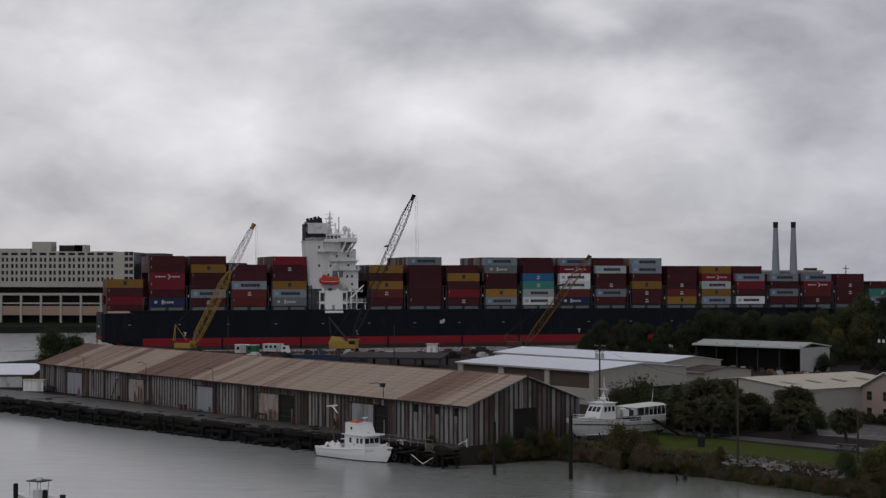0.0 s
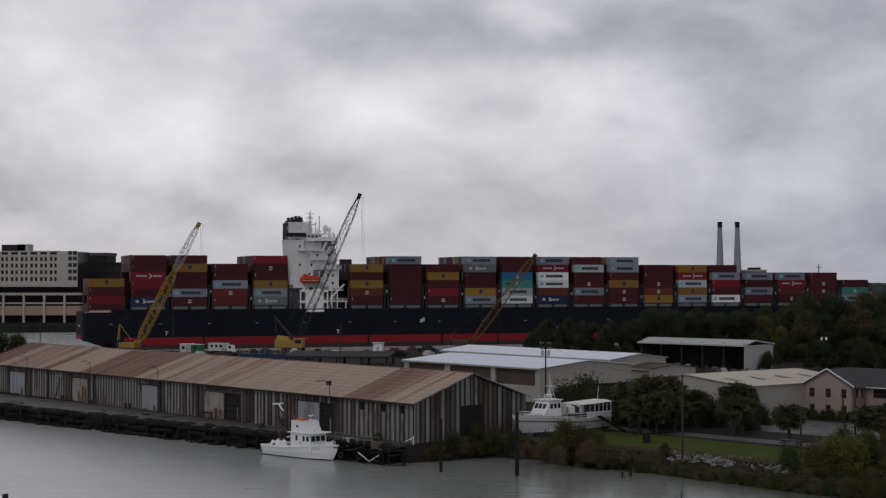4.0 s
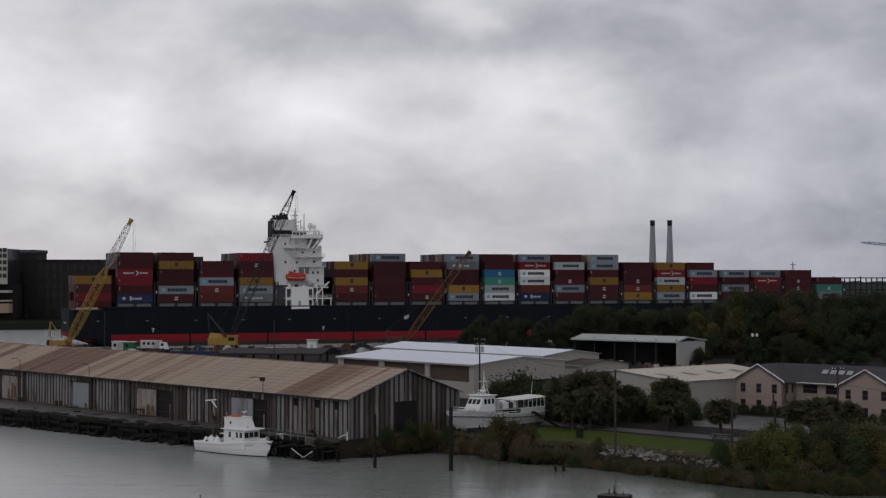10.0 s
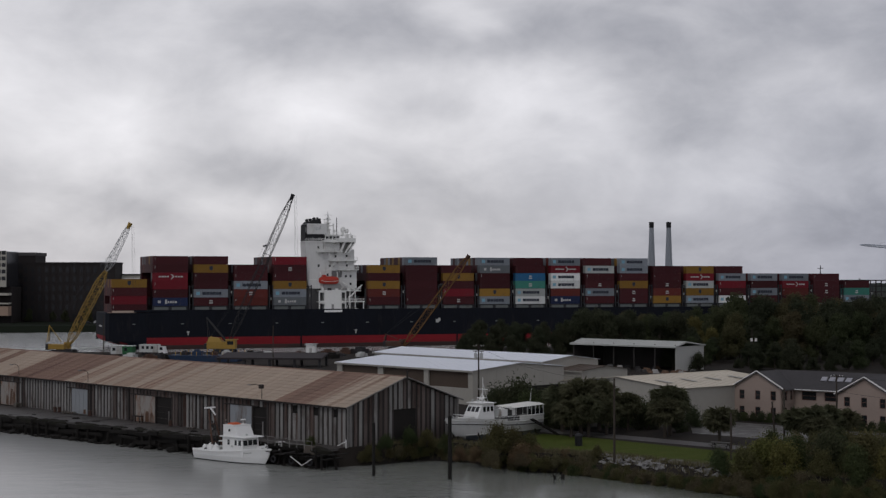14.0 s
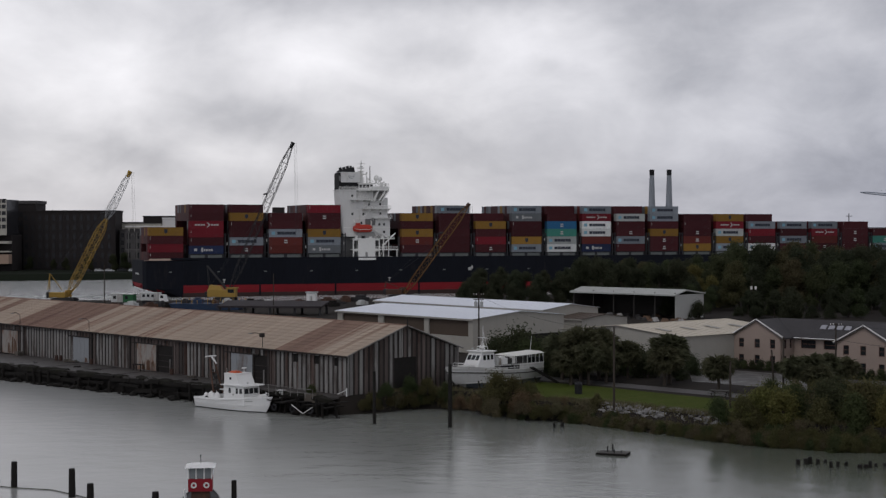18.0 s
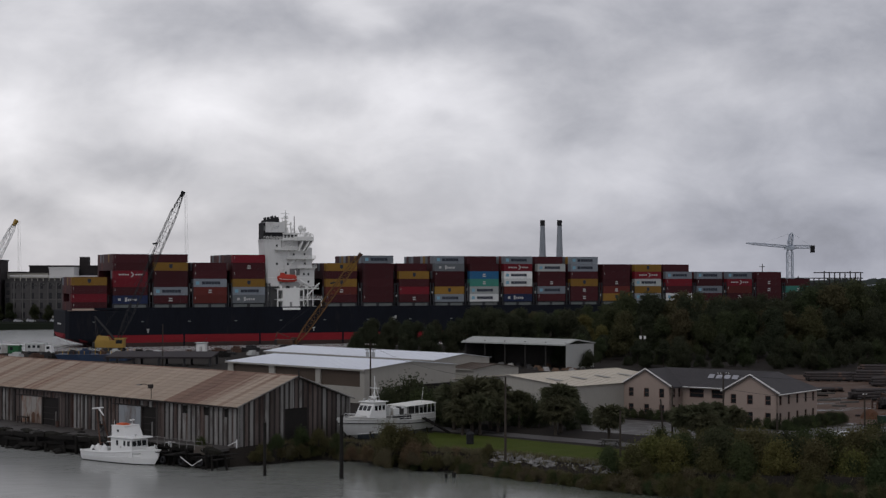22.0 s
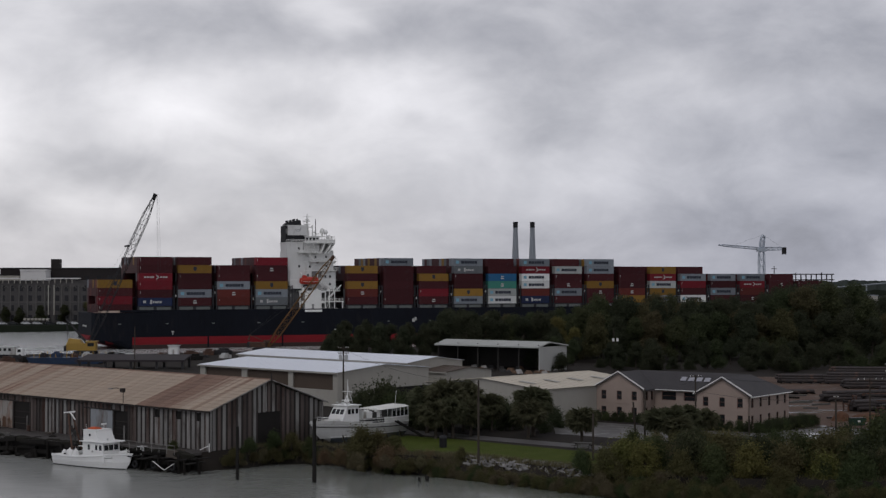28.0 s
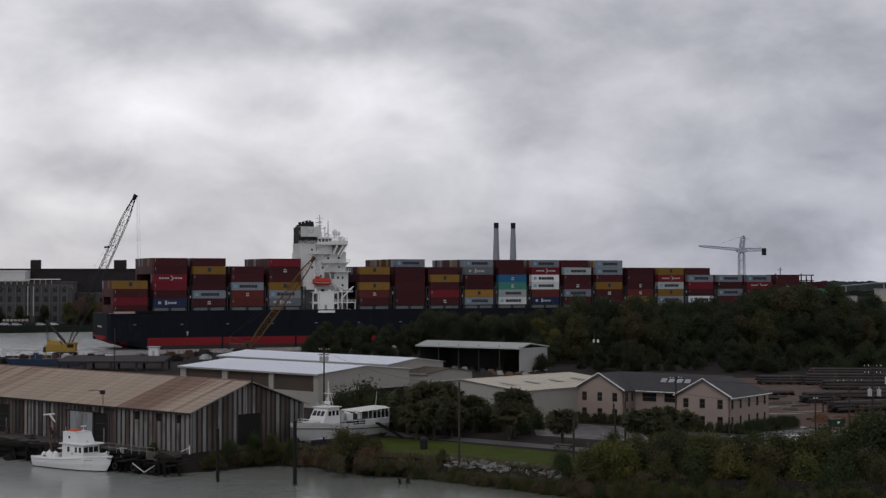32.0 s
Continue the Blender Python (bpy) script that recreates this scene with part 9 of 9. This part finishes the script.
def palm(x, y, top, r):
    k = int(x * 13 + y) % 4
    s = r / 2.15
    zs = (top - LAND) / (4.6 + 2.0) / s
    ob = thing("palm_tree", pose(x, y, LAND, rz=(x * 71) % 360) @ Matrix.Diagonal((s, s, s * zs, 1)), "cabbage palm with a dense round fan-leaf crown", "palm", "palms")
    part("trunk", PALMS[k][0], None, ob)
    part("crown", PALMS[k][1], None, ob)
    part("frond_skirt", PALMS[k][2], None, ob, "hanging dead brown fronds")


for px, y, top, r in ((997, 229, 9.6, 2.7), (1030, 226, 10.3, 3.0), (1062, 231, 10.0, 2.8), (1043, 222, 8.2, 2.4), (1012, 221, 7.8, 2.4), (1075, 224, 7.6, 2.2), (1113, 231, 8.0, 2.1), (1187, 223.8, 9.5, 2.9), (1178, 221, 7.8, 2.4), (1274, 213.4, 7.4, 2.1), (1412, 211, 7.4, 2.2), (1436, 209, 7.8, 2.4), (1462, 213, 7.7, 2.2), (1449, 206, 6.6, 2.0), (1502, 216, 6.8, 1.9)):
    palm((px - 784) / 2750 * y, y, top, r)
for px, y, h, m in ((921, 240, 6.5, LEAF_DARK), (938, 236, 4.8, LEAF_MID), (884, 246, 5.0, LEAF_DARK), (1008, 233, 4.0, LEAF_DARK), (1045, 236, 4.2, LEAF_DARK), (955, 238, 5.0, LEAF_DARK), (1085, 236, 4.2, LEAF_MID), (1130, 240, 4.0, LEAF_DARK), (1225, 236, 3.0, LEAF_DARK), (985, 241, 4.4, LEAF_MID), (1150, 232, 3.6, LEAF_DARK), (1200, 229, 3.0, LEAF_DARK)):
    plant_tree(SHRUB[int(px) % 5], m, (px - 784) / 2750 * y, y, h / 4.3, "dense dark green shrub between the warehouses", "yard shrubs", "shrub", "shrub")

# low weeds that cover the bank
rng = random.Random(19)
bank = [(-11, 207), (-6, 211.5), (-2, 213.4), (2.4, 212.4), (7, 206), (11.7, 200.4), (17, 199), (22, 197.8), (25, 192.5), (30.7, 182.6), (36, 179.2), (42, 176), (48.8, 173.6), (58, 171), (70, 167)]
for i in range(120):
    u = (i + rng.random()) / 120 * (len(bank) - 1)
    j = min(int(u), len(bank) - 2)
    x = bank[j][0] + (bank[j + 1][0] - bank[j][0]) * (u - j) + rng.gauss(0, 0.4)
    y = bank[j][1] + (bank[j + 1][1] - bank[j][1]) * (u - j) + rng.uniform(-1.0, 1.1)
    rubble = 21 < x < 33
    plant_tree(SHRUB[i % 5], rng.choice((REED, LEAF_OLIVE, LEAF_MID, LEAF_OLIVE)), x, y - (1.0 if rubble else 0), rng.uniform(0.25, 0.42) * (0.6 if rubble else 1.0), "low tangled weeds on the muddy bank", "bank weeds", "weed_clump", "weeds", z=rng.uniform(0.0, 1.3) if not rubble else -0.1, sz=0.9)

# thicket that fills the ground between the shore shrubs
for i in range(110):
    u = rng.random()
    x = 34 + 46 * u
    y = 181.5 - 15.5 * u + rng.uniform(0, 22 + 6 * u)
    if 34 < x < 41 and y > 186:
        continue
    h = rng.uniform(1.3, 3.2) * (0.8 + 0.5 * u)
    m = rng.choice((LEAF_OLIVE, LEAF_MID, LEAF_OLIVE, REED, LEAF_DARK))
    plant_tree(SHRUB[i % 5], m, x, y, h / 4.3, "tangled shrub in the shore thicket", "shore shrubs", "shrub", "shrub", z=LAND - 0.2 if y > 178 - 9 * u else LAND - 1.4, sz=1.1)

# rank growth at the water's edge
shore = [(3.7, 214.4), (13.3, 204.8), (21, 193.6), (28.2, 185.8), (33, 179), (39.1, 174.2), (43.6, 172), (48.6, 170.3), (60, 167.5), (72, 164.5)]
for i in range(150):
    u = (i + rng.random()) / 150 * (len(shore) - 1)
    j = min(int(u), len(shore) - 2)
    x = shore[j][0] + (shore[j + 1][0] - shore[j][0]) * (u - j)
    y = shore[j][1] + (shore[j + 1][1] - shore[j][1]) * (u - j) + rng.uniform(0.2, 2.6)
    k = 0.75 if 20 < x < 32 else 1.0
    plant_tree(SHRUB[i % 5], rng.choice((REED, LEAF_OLIVE, LEAF_OLIVE, LEAF_MID)), x, y, rng.uniform(0.26, 0.5) * k, "low tangled weeds at the water's edge", "bank weeds", "weed_clump", "weeds", z=rng.uniform(-0.3, 0.2), sz=0.95)

for i in range(90):
    u = (i + rng.random()) / 90 * 5
    low = [(15.5, 197.9), (18.6, 195.7), (21.8, 191.9), (26.2, 186.9), (31.0, 181.9), (36.0, 177.9)]
    j = min(int(u), 4)
    x = low[j][0] + (low[j + 1][0] - low[j][0]) * (u - j) + rng.gauss(0, 0.3)
    v = rng.uniform(0.0, 1.5)
    y = low[j][1] + (low[j + 1][1] - low[j][1]) * (u - j) + v
    plant_tree(SHRUB[i % 5], rng.choice((REED, REED, LEAF_OLIVE, LEAF_MID)), x + 0.5 * v, y, rng.uniform(0.18, 0.34), "low straw-green weeds at the foot of the bank", "bank weeds", "weed_clump", "weeds", z=-0.15 + 0.5 * v, sz=0.9)

# tufts on the bank and the lawn edge
tuft = Form()
rng = random.Random(9)
edge = [(-8, 210), (-3, 214), (2.4, 213), (11.7, 201.2), (17, 199.4), (19.8, 198.4), (24.2, 194.4), (29.2, 188.8), (33.6, 184.8), (38, 180.5), (42, 177), (48.8, 175), (70, 168.6)]
for i in range(9000):
    u = rng.random() * (len(edge) - 1)
    j = int(u)
    x = edge[j][0] + (edge[j + 1][0] - edge[j][0]) * (u - j) + rng.gauss(0, 0.5)
    y = edge[j][1] + (edge[j + 1][1] - edge[j][1]) * (u - j) + rng.uniform(-1.2, 2.5)
    z = LAND - 0.1 if y > edge[j][1] + (edge[j + 1][1] - edge[j][1]) * (u - j) + 0.2 else rng.uniform(0.2, 2.0)
    h, w = rng.uniform(0.25, 0.8), rng.uniform(0, 6.28)
    dx, dy = 0.07 * math.cos(w), 0.07 * math.sin(w)
    tx, ty = rng.uniform(-0.3, 0.3), rng.uniform(-0.3, 0.3)
    tuft.add([(x - dx, y - dy, z), (x + dx, y + dy, z), (x + tx, y + ty, z + h)], [(0, 1, 2)])
single("bank_grass", tuft, REED, "straw and green grass tufts along the bank", "grass", kind="stuff")


# ---- across the river ----
HOTEL_WHITE = mat("hotel_pale_concrete", (0.42, 0.40, 0.355), 0.8, vary=0.06, scale=0.1)
HOTEL_TAN = mat("hotel_tan_panel", (0.36, 0.26, 0.20), 0.8, vary=0.06, scale=0.1)
FAR_DARK = mat("dark_facade", (0.026, 0.022, 0.022), 0.8, vary=0.15, scale=0.1)
FAR_BRICK = mat("grey_brick_facade", (0.085, 0.08, 0.08), 0.85, vary=0.2, scale=0.3, second=(0.12, 0.11, 0.105), stain=0.2)
PALE_RENDER = mat("bright_white_render", (0.66, 0.65, 0.64), 0.8, vary=0.06, scale=0.3)
PALE_BRICK = mat("pale_stone_dressing", (0.125, 0.12, 0.115), 0.85, vary=0.2, scale=0.4)
FAR_GLASS = mat("far_window_glass", (0.025, 0.025, 0.028), 0.25, vary=0.1)


def build_hotel():
    ob = thing("riverside_hotel", pose(0, 760, 0), "pale concrete hotel with window grid above a dark open podium", "hotel")
    x0, x1 = -330.0, -213.0
    part("tower_core", Form().box(x0, x1, 0.5, 22, 20.8, 38.2), FAR_GLASS, ob, "dark glazing of the tower")
    pitch = 4.88
    n = int((x1 - 8.5 - x0) / pitch)
    right = x0 + n * pitch
    # floors: solid bands between the window rows
    z = [23.0, 26.5, 30.0, 33.3, 36.4]
    for a, b in ((20.8, 23.6), (25.6, 27.0), (29.0, 30.3), (32.3, 33.5), (35.5, 36.7), (38.0, 38.6)):
        part("spandrel", Form().box(x0, right, 0.0, 0.5, a, b), HOTEL_WHITE, ob, "pale spandrel band")
    for i in range(n + 1):
        part("pier", Form().box(x0 + i * pitch - 0.7, x0 + i * pitch + 0.7, -0.15, 0.5, 20.8, 38.6), HOTEL_WHITE, ob)
        if i < n:
            part("mullion", Form().box(x0 + (i + 0.5) * pitch - 0.45, x0 + (i + 0.5) * pitch + 0.5, 0.05, 0.5, 23.6, 35.5), HOTEL_WHITE, ob)
    part("end_panel", Form().box(right + 0.7, x1, -0.1, 0.5, 20.8, 38.4), HOTEL_WHITE, ob, "blank pale end panel")
    for zz in (24.0, 27.4, 30.6, 33.8, 36.6):
        for dx in (4.6, 2.2):
            part("corner_window", Form().box(x1 - dx, x1 - dx + 1.9, -0.16, 0.4, zz, zz + 1.9), FAR_GLASS, ob, "dark corner window")
    part("podium_back", Form().box(x0, x1 + 1, 6, 24, 1.0, 20.8), FAR_DARK, ob, "dark recessed podium")
    for a, b, m in ((16.6, 17.8, HOTEL_WHITE), (12.3, 13.0, HOTEL_WHITE), (6.7, 11.3, HOTEL_TAN)):
        part("podium_band", Form().box(x0, x1 + 1, 0.2, 6, a, b), m, ob, "podium floor edge")
    for i in range(13):
        xx = -281.2 + 10.2 * (i - 4.0) + 0.6
        if xx < x1 + 1:
            part("column", Form().box(xx - 0.5, xx + 0.5, -0.3, 0.7, 0.0, 17.8), HOTEL_WHITE, ob, "pale column")
    for a, b, h, m in ((-267, -257, 5.0, HOTEL_WHITE), (-253, -241, 3.2, FAR_DARK), (-290, -268, 1.6, HOTEL_WHITE), (-245, -239.5, 3.4, HOTEL_WHITE)):
        part("roof_plant", Form().box(a, b, 6, 14, 38.2, 38.6 + h), m, ob, "rooftop plant room")
    ob2 = thing("office_block", pose(0, 792, 0), "dark grey flat office block behind the hotel", "building")
    part("block", Form().box(-243, -207, 0, 20, 0, 36.6), FAR_DARK, ob2)
    part("parapet", Form().box(-243.5, -206.5, -0.4, 20.4, 36.6, 38.2), FAR_BRICK, ob2, "grey parapet")
    for i in range(6):
        part("window_band", Form().box(-242, -208, -0.2, 0, 5 + i * 5, 7.6 + i * 5), FAR_GLASS, ob2)


build_hotel()


def row_house(x0, x1, y, h, m, label, storeys, win=1.6, pitch=3.6, name="waterfront_building", trim=None):
    ob = thing(name, pose(0, y, 3.0), label, "building")
    part("wall_block", Form().box(x0, x1, 0, 18, 0, h), m, ob)
    part("cornice", Form().box(x0 - 0.3, x1 + 0.3, -0.35, 18.3, h, h + 0.7), trim or m, ob)
    n = max(1, int((x1 - x0 - 1) / pitch))
    for s in range(storeys):
        z = 1.2 + s * (h - 1) / storeys
        for i in range(n):
            xx = x0 + 0.8 + i * (x1 - x0 - 1.2) / n
            part("window", Form().box(xx, xx + win, -0.12, 0.0, z, z + (h / storeys) * 0.55), FAR_GLASS, ob)
    return ob


row_house(-213, -166, 790, 29.5, FAR_DARK, "long dark brick block on the far waterfront", 6, 1.5, 3.4)
row_house(-165, -146, 795, 20.0, FAR_BRICK, "grey brick waterfront house", 5)
b = row_house(-160, -106, 785, 20.3, FAR_BRICK, "grey brick warehouse with tall window bays", 4, 1.8, 4.2)
for xx in (-127.4, -124.6):
    part("downpipe", Form().rod((xx, -0.5, 4), (xx, -0.5, 18.6), 0.3, 0.3, 6), HOTEL_WHITE, b, "pale vertical pipe")
part("roof_terrace", Form().box(-160, -112.4, -1.5, 6, 21.8, 22.3), PALE_RENDER, b, "pale roof terrace edge")
for i in range(13):
    xx = -158.3 + i * 4.15
    part("pilaster", Form().box(xx - 0.3, xx + 0.3, -0.4, 0, 1.0, 18.9), PALE_BRICK, b)
    part("arch_head", Form().rod((xx + 1.0, -0.25, 17.2), (xx + 2.1, -0.25, 18.4), 0.22, 0.22, 4).rod((xx + 2.1, -0.25, 18.4), (xx + 3.2, -0.25, 17.2), 0.22, 0.22, 4), PALE_BRICK, b)
part("string_course", Form().box(-160, -106, -0.3, 0, 10.1, 10.5), PALE_BRICK, b)
for i in range(16):
    part("terrace_post", Form().box(-158 + i * 2.8, -157.7 + i * 2.8, -1.3, -1.0, 19.6, 21.8), HOTEL_WHITE, b)
d = row_house(-158, -66, 822, 26.9, FAR_DARK, "long dark flat-roofed block behind the waterfront", 3, 2.0, 6.0)
for a, c, h in ((-132.6, -128, 5.2), (-90, -84, 5.2)):
    part("roof_tower", Form().box(a, c, 2, 8, 26.9, 26.9 + h), FAR_DARK, d, "dark lift tower")
row_house(-145, -132.4, 806, 25.9, PALE_RENDER, "pale rendered block on the waterfront", 1, 0.5, 6.0)
row_house(-168, -145.5, 806, 23.6, HOTEL_WHITE, "lower pale block with a stepped roof", 2, 0.8, 5.0, trim=FAR_DARK)
row_house(-106, -82, 795, 14.5, FAR_BRICK, "low brick waterfront building", 3)
row_house(-66, -40, 830, 20, FAR_DARK, "dark building behind the ship", 4)
row_house(-75, -50, 835, 26.5, HOTEL_WHITE, "pale building behind the ship", 5)
aw = Form()
for i in range(7):
    aw.box(-138 + i * 1.8, -136.8 + i * 1.8, -4, -1, 1.5, 2.5)
single("market_awnings", aw, HOTEL_WHITE, "row of pale awnings on the far promenade", "awnings", pose(0, 780, 3.0))
rg = random.Random(3)
for i in range(16):
    x = -205 + i * 9.5 + rg.uniform(-3, 3)
    plant_tree(BIG[i % 5], LEAF_DARK, x, 779 + (x + 150) * 0.05 + rg.uniform(0, 4), rg.uniform(0.3, 0.55), "small dark tree on the far promenade", "promenade trees", z=3.0)

for i, x in enumerate((-106, -101, -96.5, -91, -86)):
    plant_tree(BIG[i % 5], (LEAF_OLIVE, RED_WEED)[i % 2], x, 774 + 3 * (i % 3), 0.62 + 0.12 * (i % 3), "brown autumn tree on the far promenade", "promenade trees", z=3.0)
for i in range(12):
    parked_car(-172 + i * 5.6, 752 + 1.6 * (i % 2), rg.uniform(-20, 20), mat("pale_car_paint", (0.48, 0.49, 0.50), 0.35) if i % 3 else mat("dark_car_paint", (0.03, 0.032, 0.036), 0.3), "small car parked on the far promenade", 3.0)

CHIMNEY = mat("grey_chimney_concrete", (0.27, 0.29, 0.32), 0.8, vary=0.08, scale=0.05)
for x in (324.0, 350.6):
    ob = thing("power_station_chimney", pose(x, 2400, 3.0), "tall tapered grey chimney with a black top", "chimney", "power station chimneys")
    part("shaft", Form().rod((0, 0, 0), (0, 0, 104), 7.2, 3.4, 20), CHIMNEY, ob)
    part("cap", Form().rod((0, 0, 100.5), (0, 0, 109.3), 3.75, 3.9, 20), BLACK_PAINT, ob, "black chimney top")
ps = thing("power_station", pose(330, 2420, 3.0), "low grey power station below the chimneys", "building")
part("hall", Form().box(-28, 68, 0, 40, 0, 33.5), CHIMNEY, ps)
part("roof_edge", Form().box(-29, 69, -1, 41, 33.5, 36.0), HOTEL_WHITE, ps, "pale roof edge")
part("boiler_house", Form().box(44, 60, 6, 34, 36, 39.5), FAR_DARK, ps)


def tower_crane():
    ob = thing("tower_crane", pose(417.5, 1400, 3.0), "white tower crane over a distant building site", "crane")
    paint = mat("pale_crane_paint", (0.42, 0.46, 0.52), 0.5, vary=0.05)
    part("mast", lattice(Form(), (0, 0, 0), (0, 0, 51), 5.0, 5.0, 14, 0.42), paint, ob, "pale lattice mast")
    part("jib", lattice(Form(), (1, 0, 49), (-41, -2, 52.5), 2.3, 1.5, 16, 0.34), paint, ob, "pale lattice jib")
    part("counter_jib", lattice(Form(), (0, 0, 49.2), (21, 1, 49.2), 3.0, 2.4, 8, 0.36), paint, ob, "counter jib")
    part("apex", lattice(Form(), (0, 0, 50), (1.8, 0, 62), 4.2, 3.0, 6, 0.4), paint, ob)
    part("counterweight", Form().box(19.5, 23, -1.5, 1.5, 44, 50.5), BLACK_PAINT, ob, "dark counterweight")
    part("cab", Form().box(-4.2, 4.0, -3.2, 3.0, 46.6, 49.4), paint, ob)
    part("stay_cable", Form().rod((1.8, 0, 62), (-24, -1, 53), 0.06, 0.06, 3).rod((1.8, 0, 62), (20, 1, 50), 0.06, 0.06, 3), DARK_STEEL, ob)


tower_crane()
site = thing("building_site", pose(353, 1405, 3.0), "unfinished dark multi-storey frame on the far bank", "building")
for a, b, n in ((0, 52, 4), (52, 96, 4), (96, 136, 5)):
    for k in range(n):
        part("floor_slab", Form().box(a, b - 1.0, 0, 25, 4.4 + k * 5.2, 5.3 + k * 5.2), FAR_DARK, site)
for i in range(28):
    x = i * 4.9
    part("column", Form().box(x, x + 0.9, 0.2, 1.1, 0, (20.1 if i % 5 else 22.0) + (5.1 if x > 96 else 0)), FAR_DARK, site)


# distant tree line, uneven along its top
def tree_line(y, x0, x1, h, seed, m, rough=4.0, step=9.0):
    rg = random.Random(seed)
    f = Form()
    n = int((x1 - x0) / step)
    top, z = [], h
    for i in range(n + 1):
        z += rg.uniform(-rough, rough) - 0.25 * (z - h)
        top.append((x0 + i * step + rg.uniform(-2, 2), y + rg.uniform(-6, 6), z))
    for i in range(n):
        a, b = top[i], top[i + 1]
        f.add([(a[0], a[1] - 8, 0), (b[0], b[1] - 8, 0), (b[0], b[1], b[2]), (a[0], a[1], a[2]), (a[0], a[1] + 14, 0), (b[0], b[1] + 14, 0)], [(0, 1, 2, 3), (3, 2, 5, 4)])
    return single("far_wood", f, m, "distant dark belt of trees on the horizon", "woods", kind="stuff")


# haze of the distance is mixed into this paler wood colour
HAZE_WOOD = mat("distant_wood", (0.05, 0.06, 0.055), 0.95, vary=0.25, scale=0.03)
tree_line(2700, -2400, 2600, 17, 1, HAZE_WOOD, 2.2)
tree_line(2600, 840, 2600, 22, 12, HAZE_WOOD, 1.6, 6.0)
tree_line(1900, -1500, -240, 15, 4, HAZE_WOOD, 3.5)
tree_line(1900, 560, 2200, 9, 2, FAR_LAND, 2.0)
tree_line(1250, -900, -60, 11, 5, FAR_LAND, 3.0)
tree_line(1150, -40, 330, 10, 6, FAR_LAND, 3.0)
tree_line(900, 330, 1400, 6, 3, FAR_LAND, 2.2)
for x, y, w, h in ((525.4, 1405, 8, 5.5), (540, 1500, 26, 8), (585, 1480, 9, 12), (470, 1300, 14, 5), (700, 1700, 30, 7), (90, 1300, 30, 14), (150, 1310, 18, 11)):
    fb = thing("distant_shed", pose(x, y, 3.0), "small pale building far off among trees", "building", "distant sheds")
    part("wall_block", Form().box(-w / 2, w / 2, 0, 14, 0, h), HOTEL_WHITE, fb)
    part("roof", Form().box(-w / 2 - 0.5, w / 2 + 0.5, -0.5, 14.5, h, h + 0.8), CHIMNEY, fb)
br = thing("far_bridge", pose(0, 2100, 0), "low pale road bridge on the horizon", "bridge")
f = Form()
pts = [(700, 0, 10.0), (761, 0, 14.5), (816, 0, 19.0), (900, 0, 23), (1200, 0, 25), (1600, 0, 25)]
for p, q in zip(pts, pts[1:]):
    f.rod(p, q, 0.9, 0.9, 4)
part("deck", f, CHIMNEY, br, "pale bridge deck")
for i in range(15):
    x = 720 + i * 55
    z = min(24.5, 11.5 + (x - 720) * 0.078) - 0.5
    part("pier", Form().box(x - 0.5, x + 0.5, -1.5, 1.5, 0, z), CHIMNEY, br)


def motions():
    """The ship glides to the right along the channel and swings slowly as it goes."""
    c, s = math.cos(radians(SHIP_TURN)), math.sin(radians(SHIP_TURN))
    rows = []
    for t in range(0, 33, 4):
        along, side = SHIP_A + SHIP_V * t, SHIP_B + SHIP_U * t
        rows.append((t, pose(SHIP_AT[0] + along * c - side * s, SHIP_AT[1] + along * s + side * c, 0, rz=SHIP_TURN + SHIP_W * t)))
    walk(SHIP, rows)


SHIP_A, SHIP_V, SHIP_B, SHIP_U, SHIP_W = -29.55, 3.162, 0.0, -0.273, -0.0933
motions()
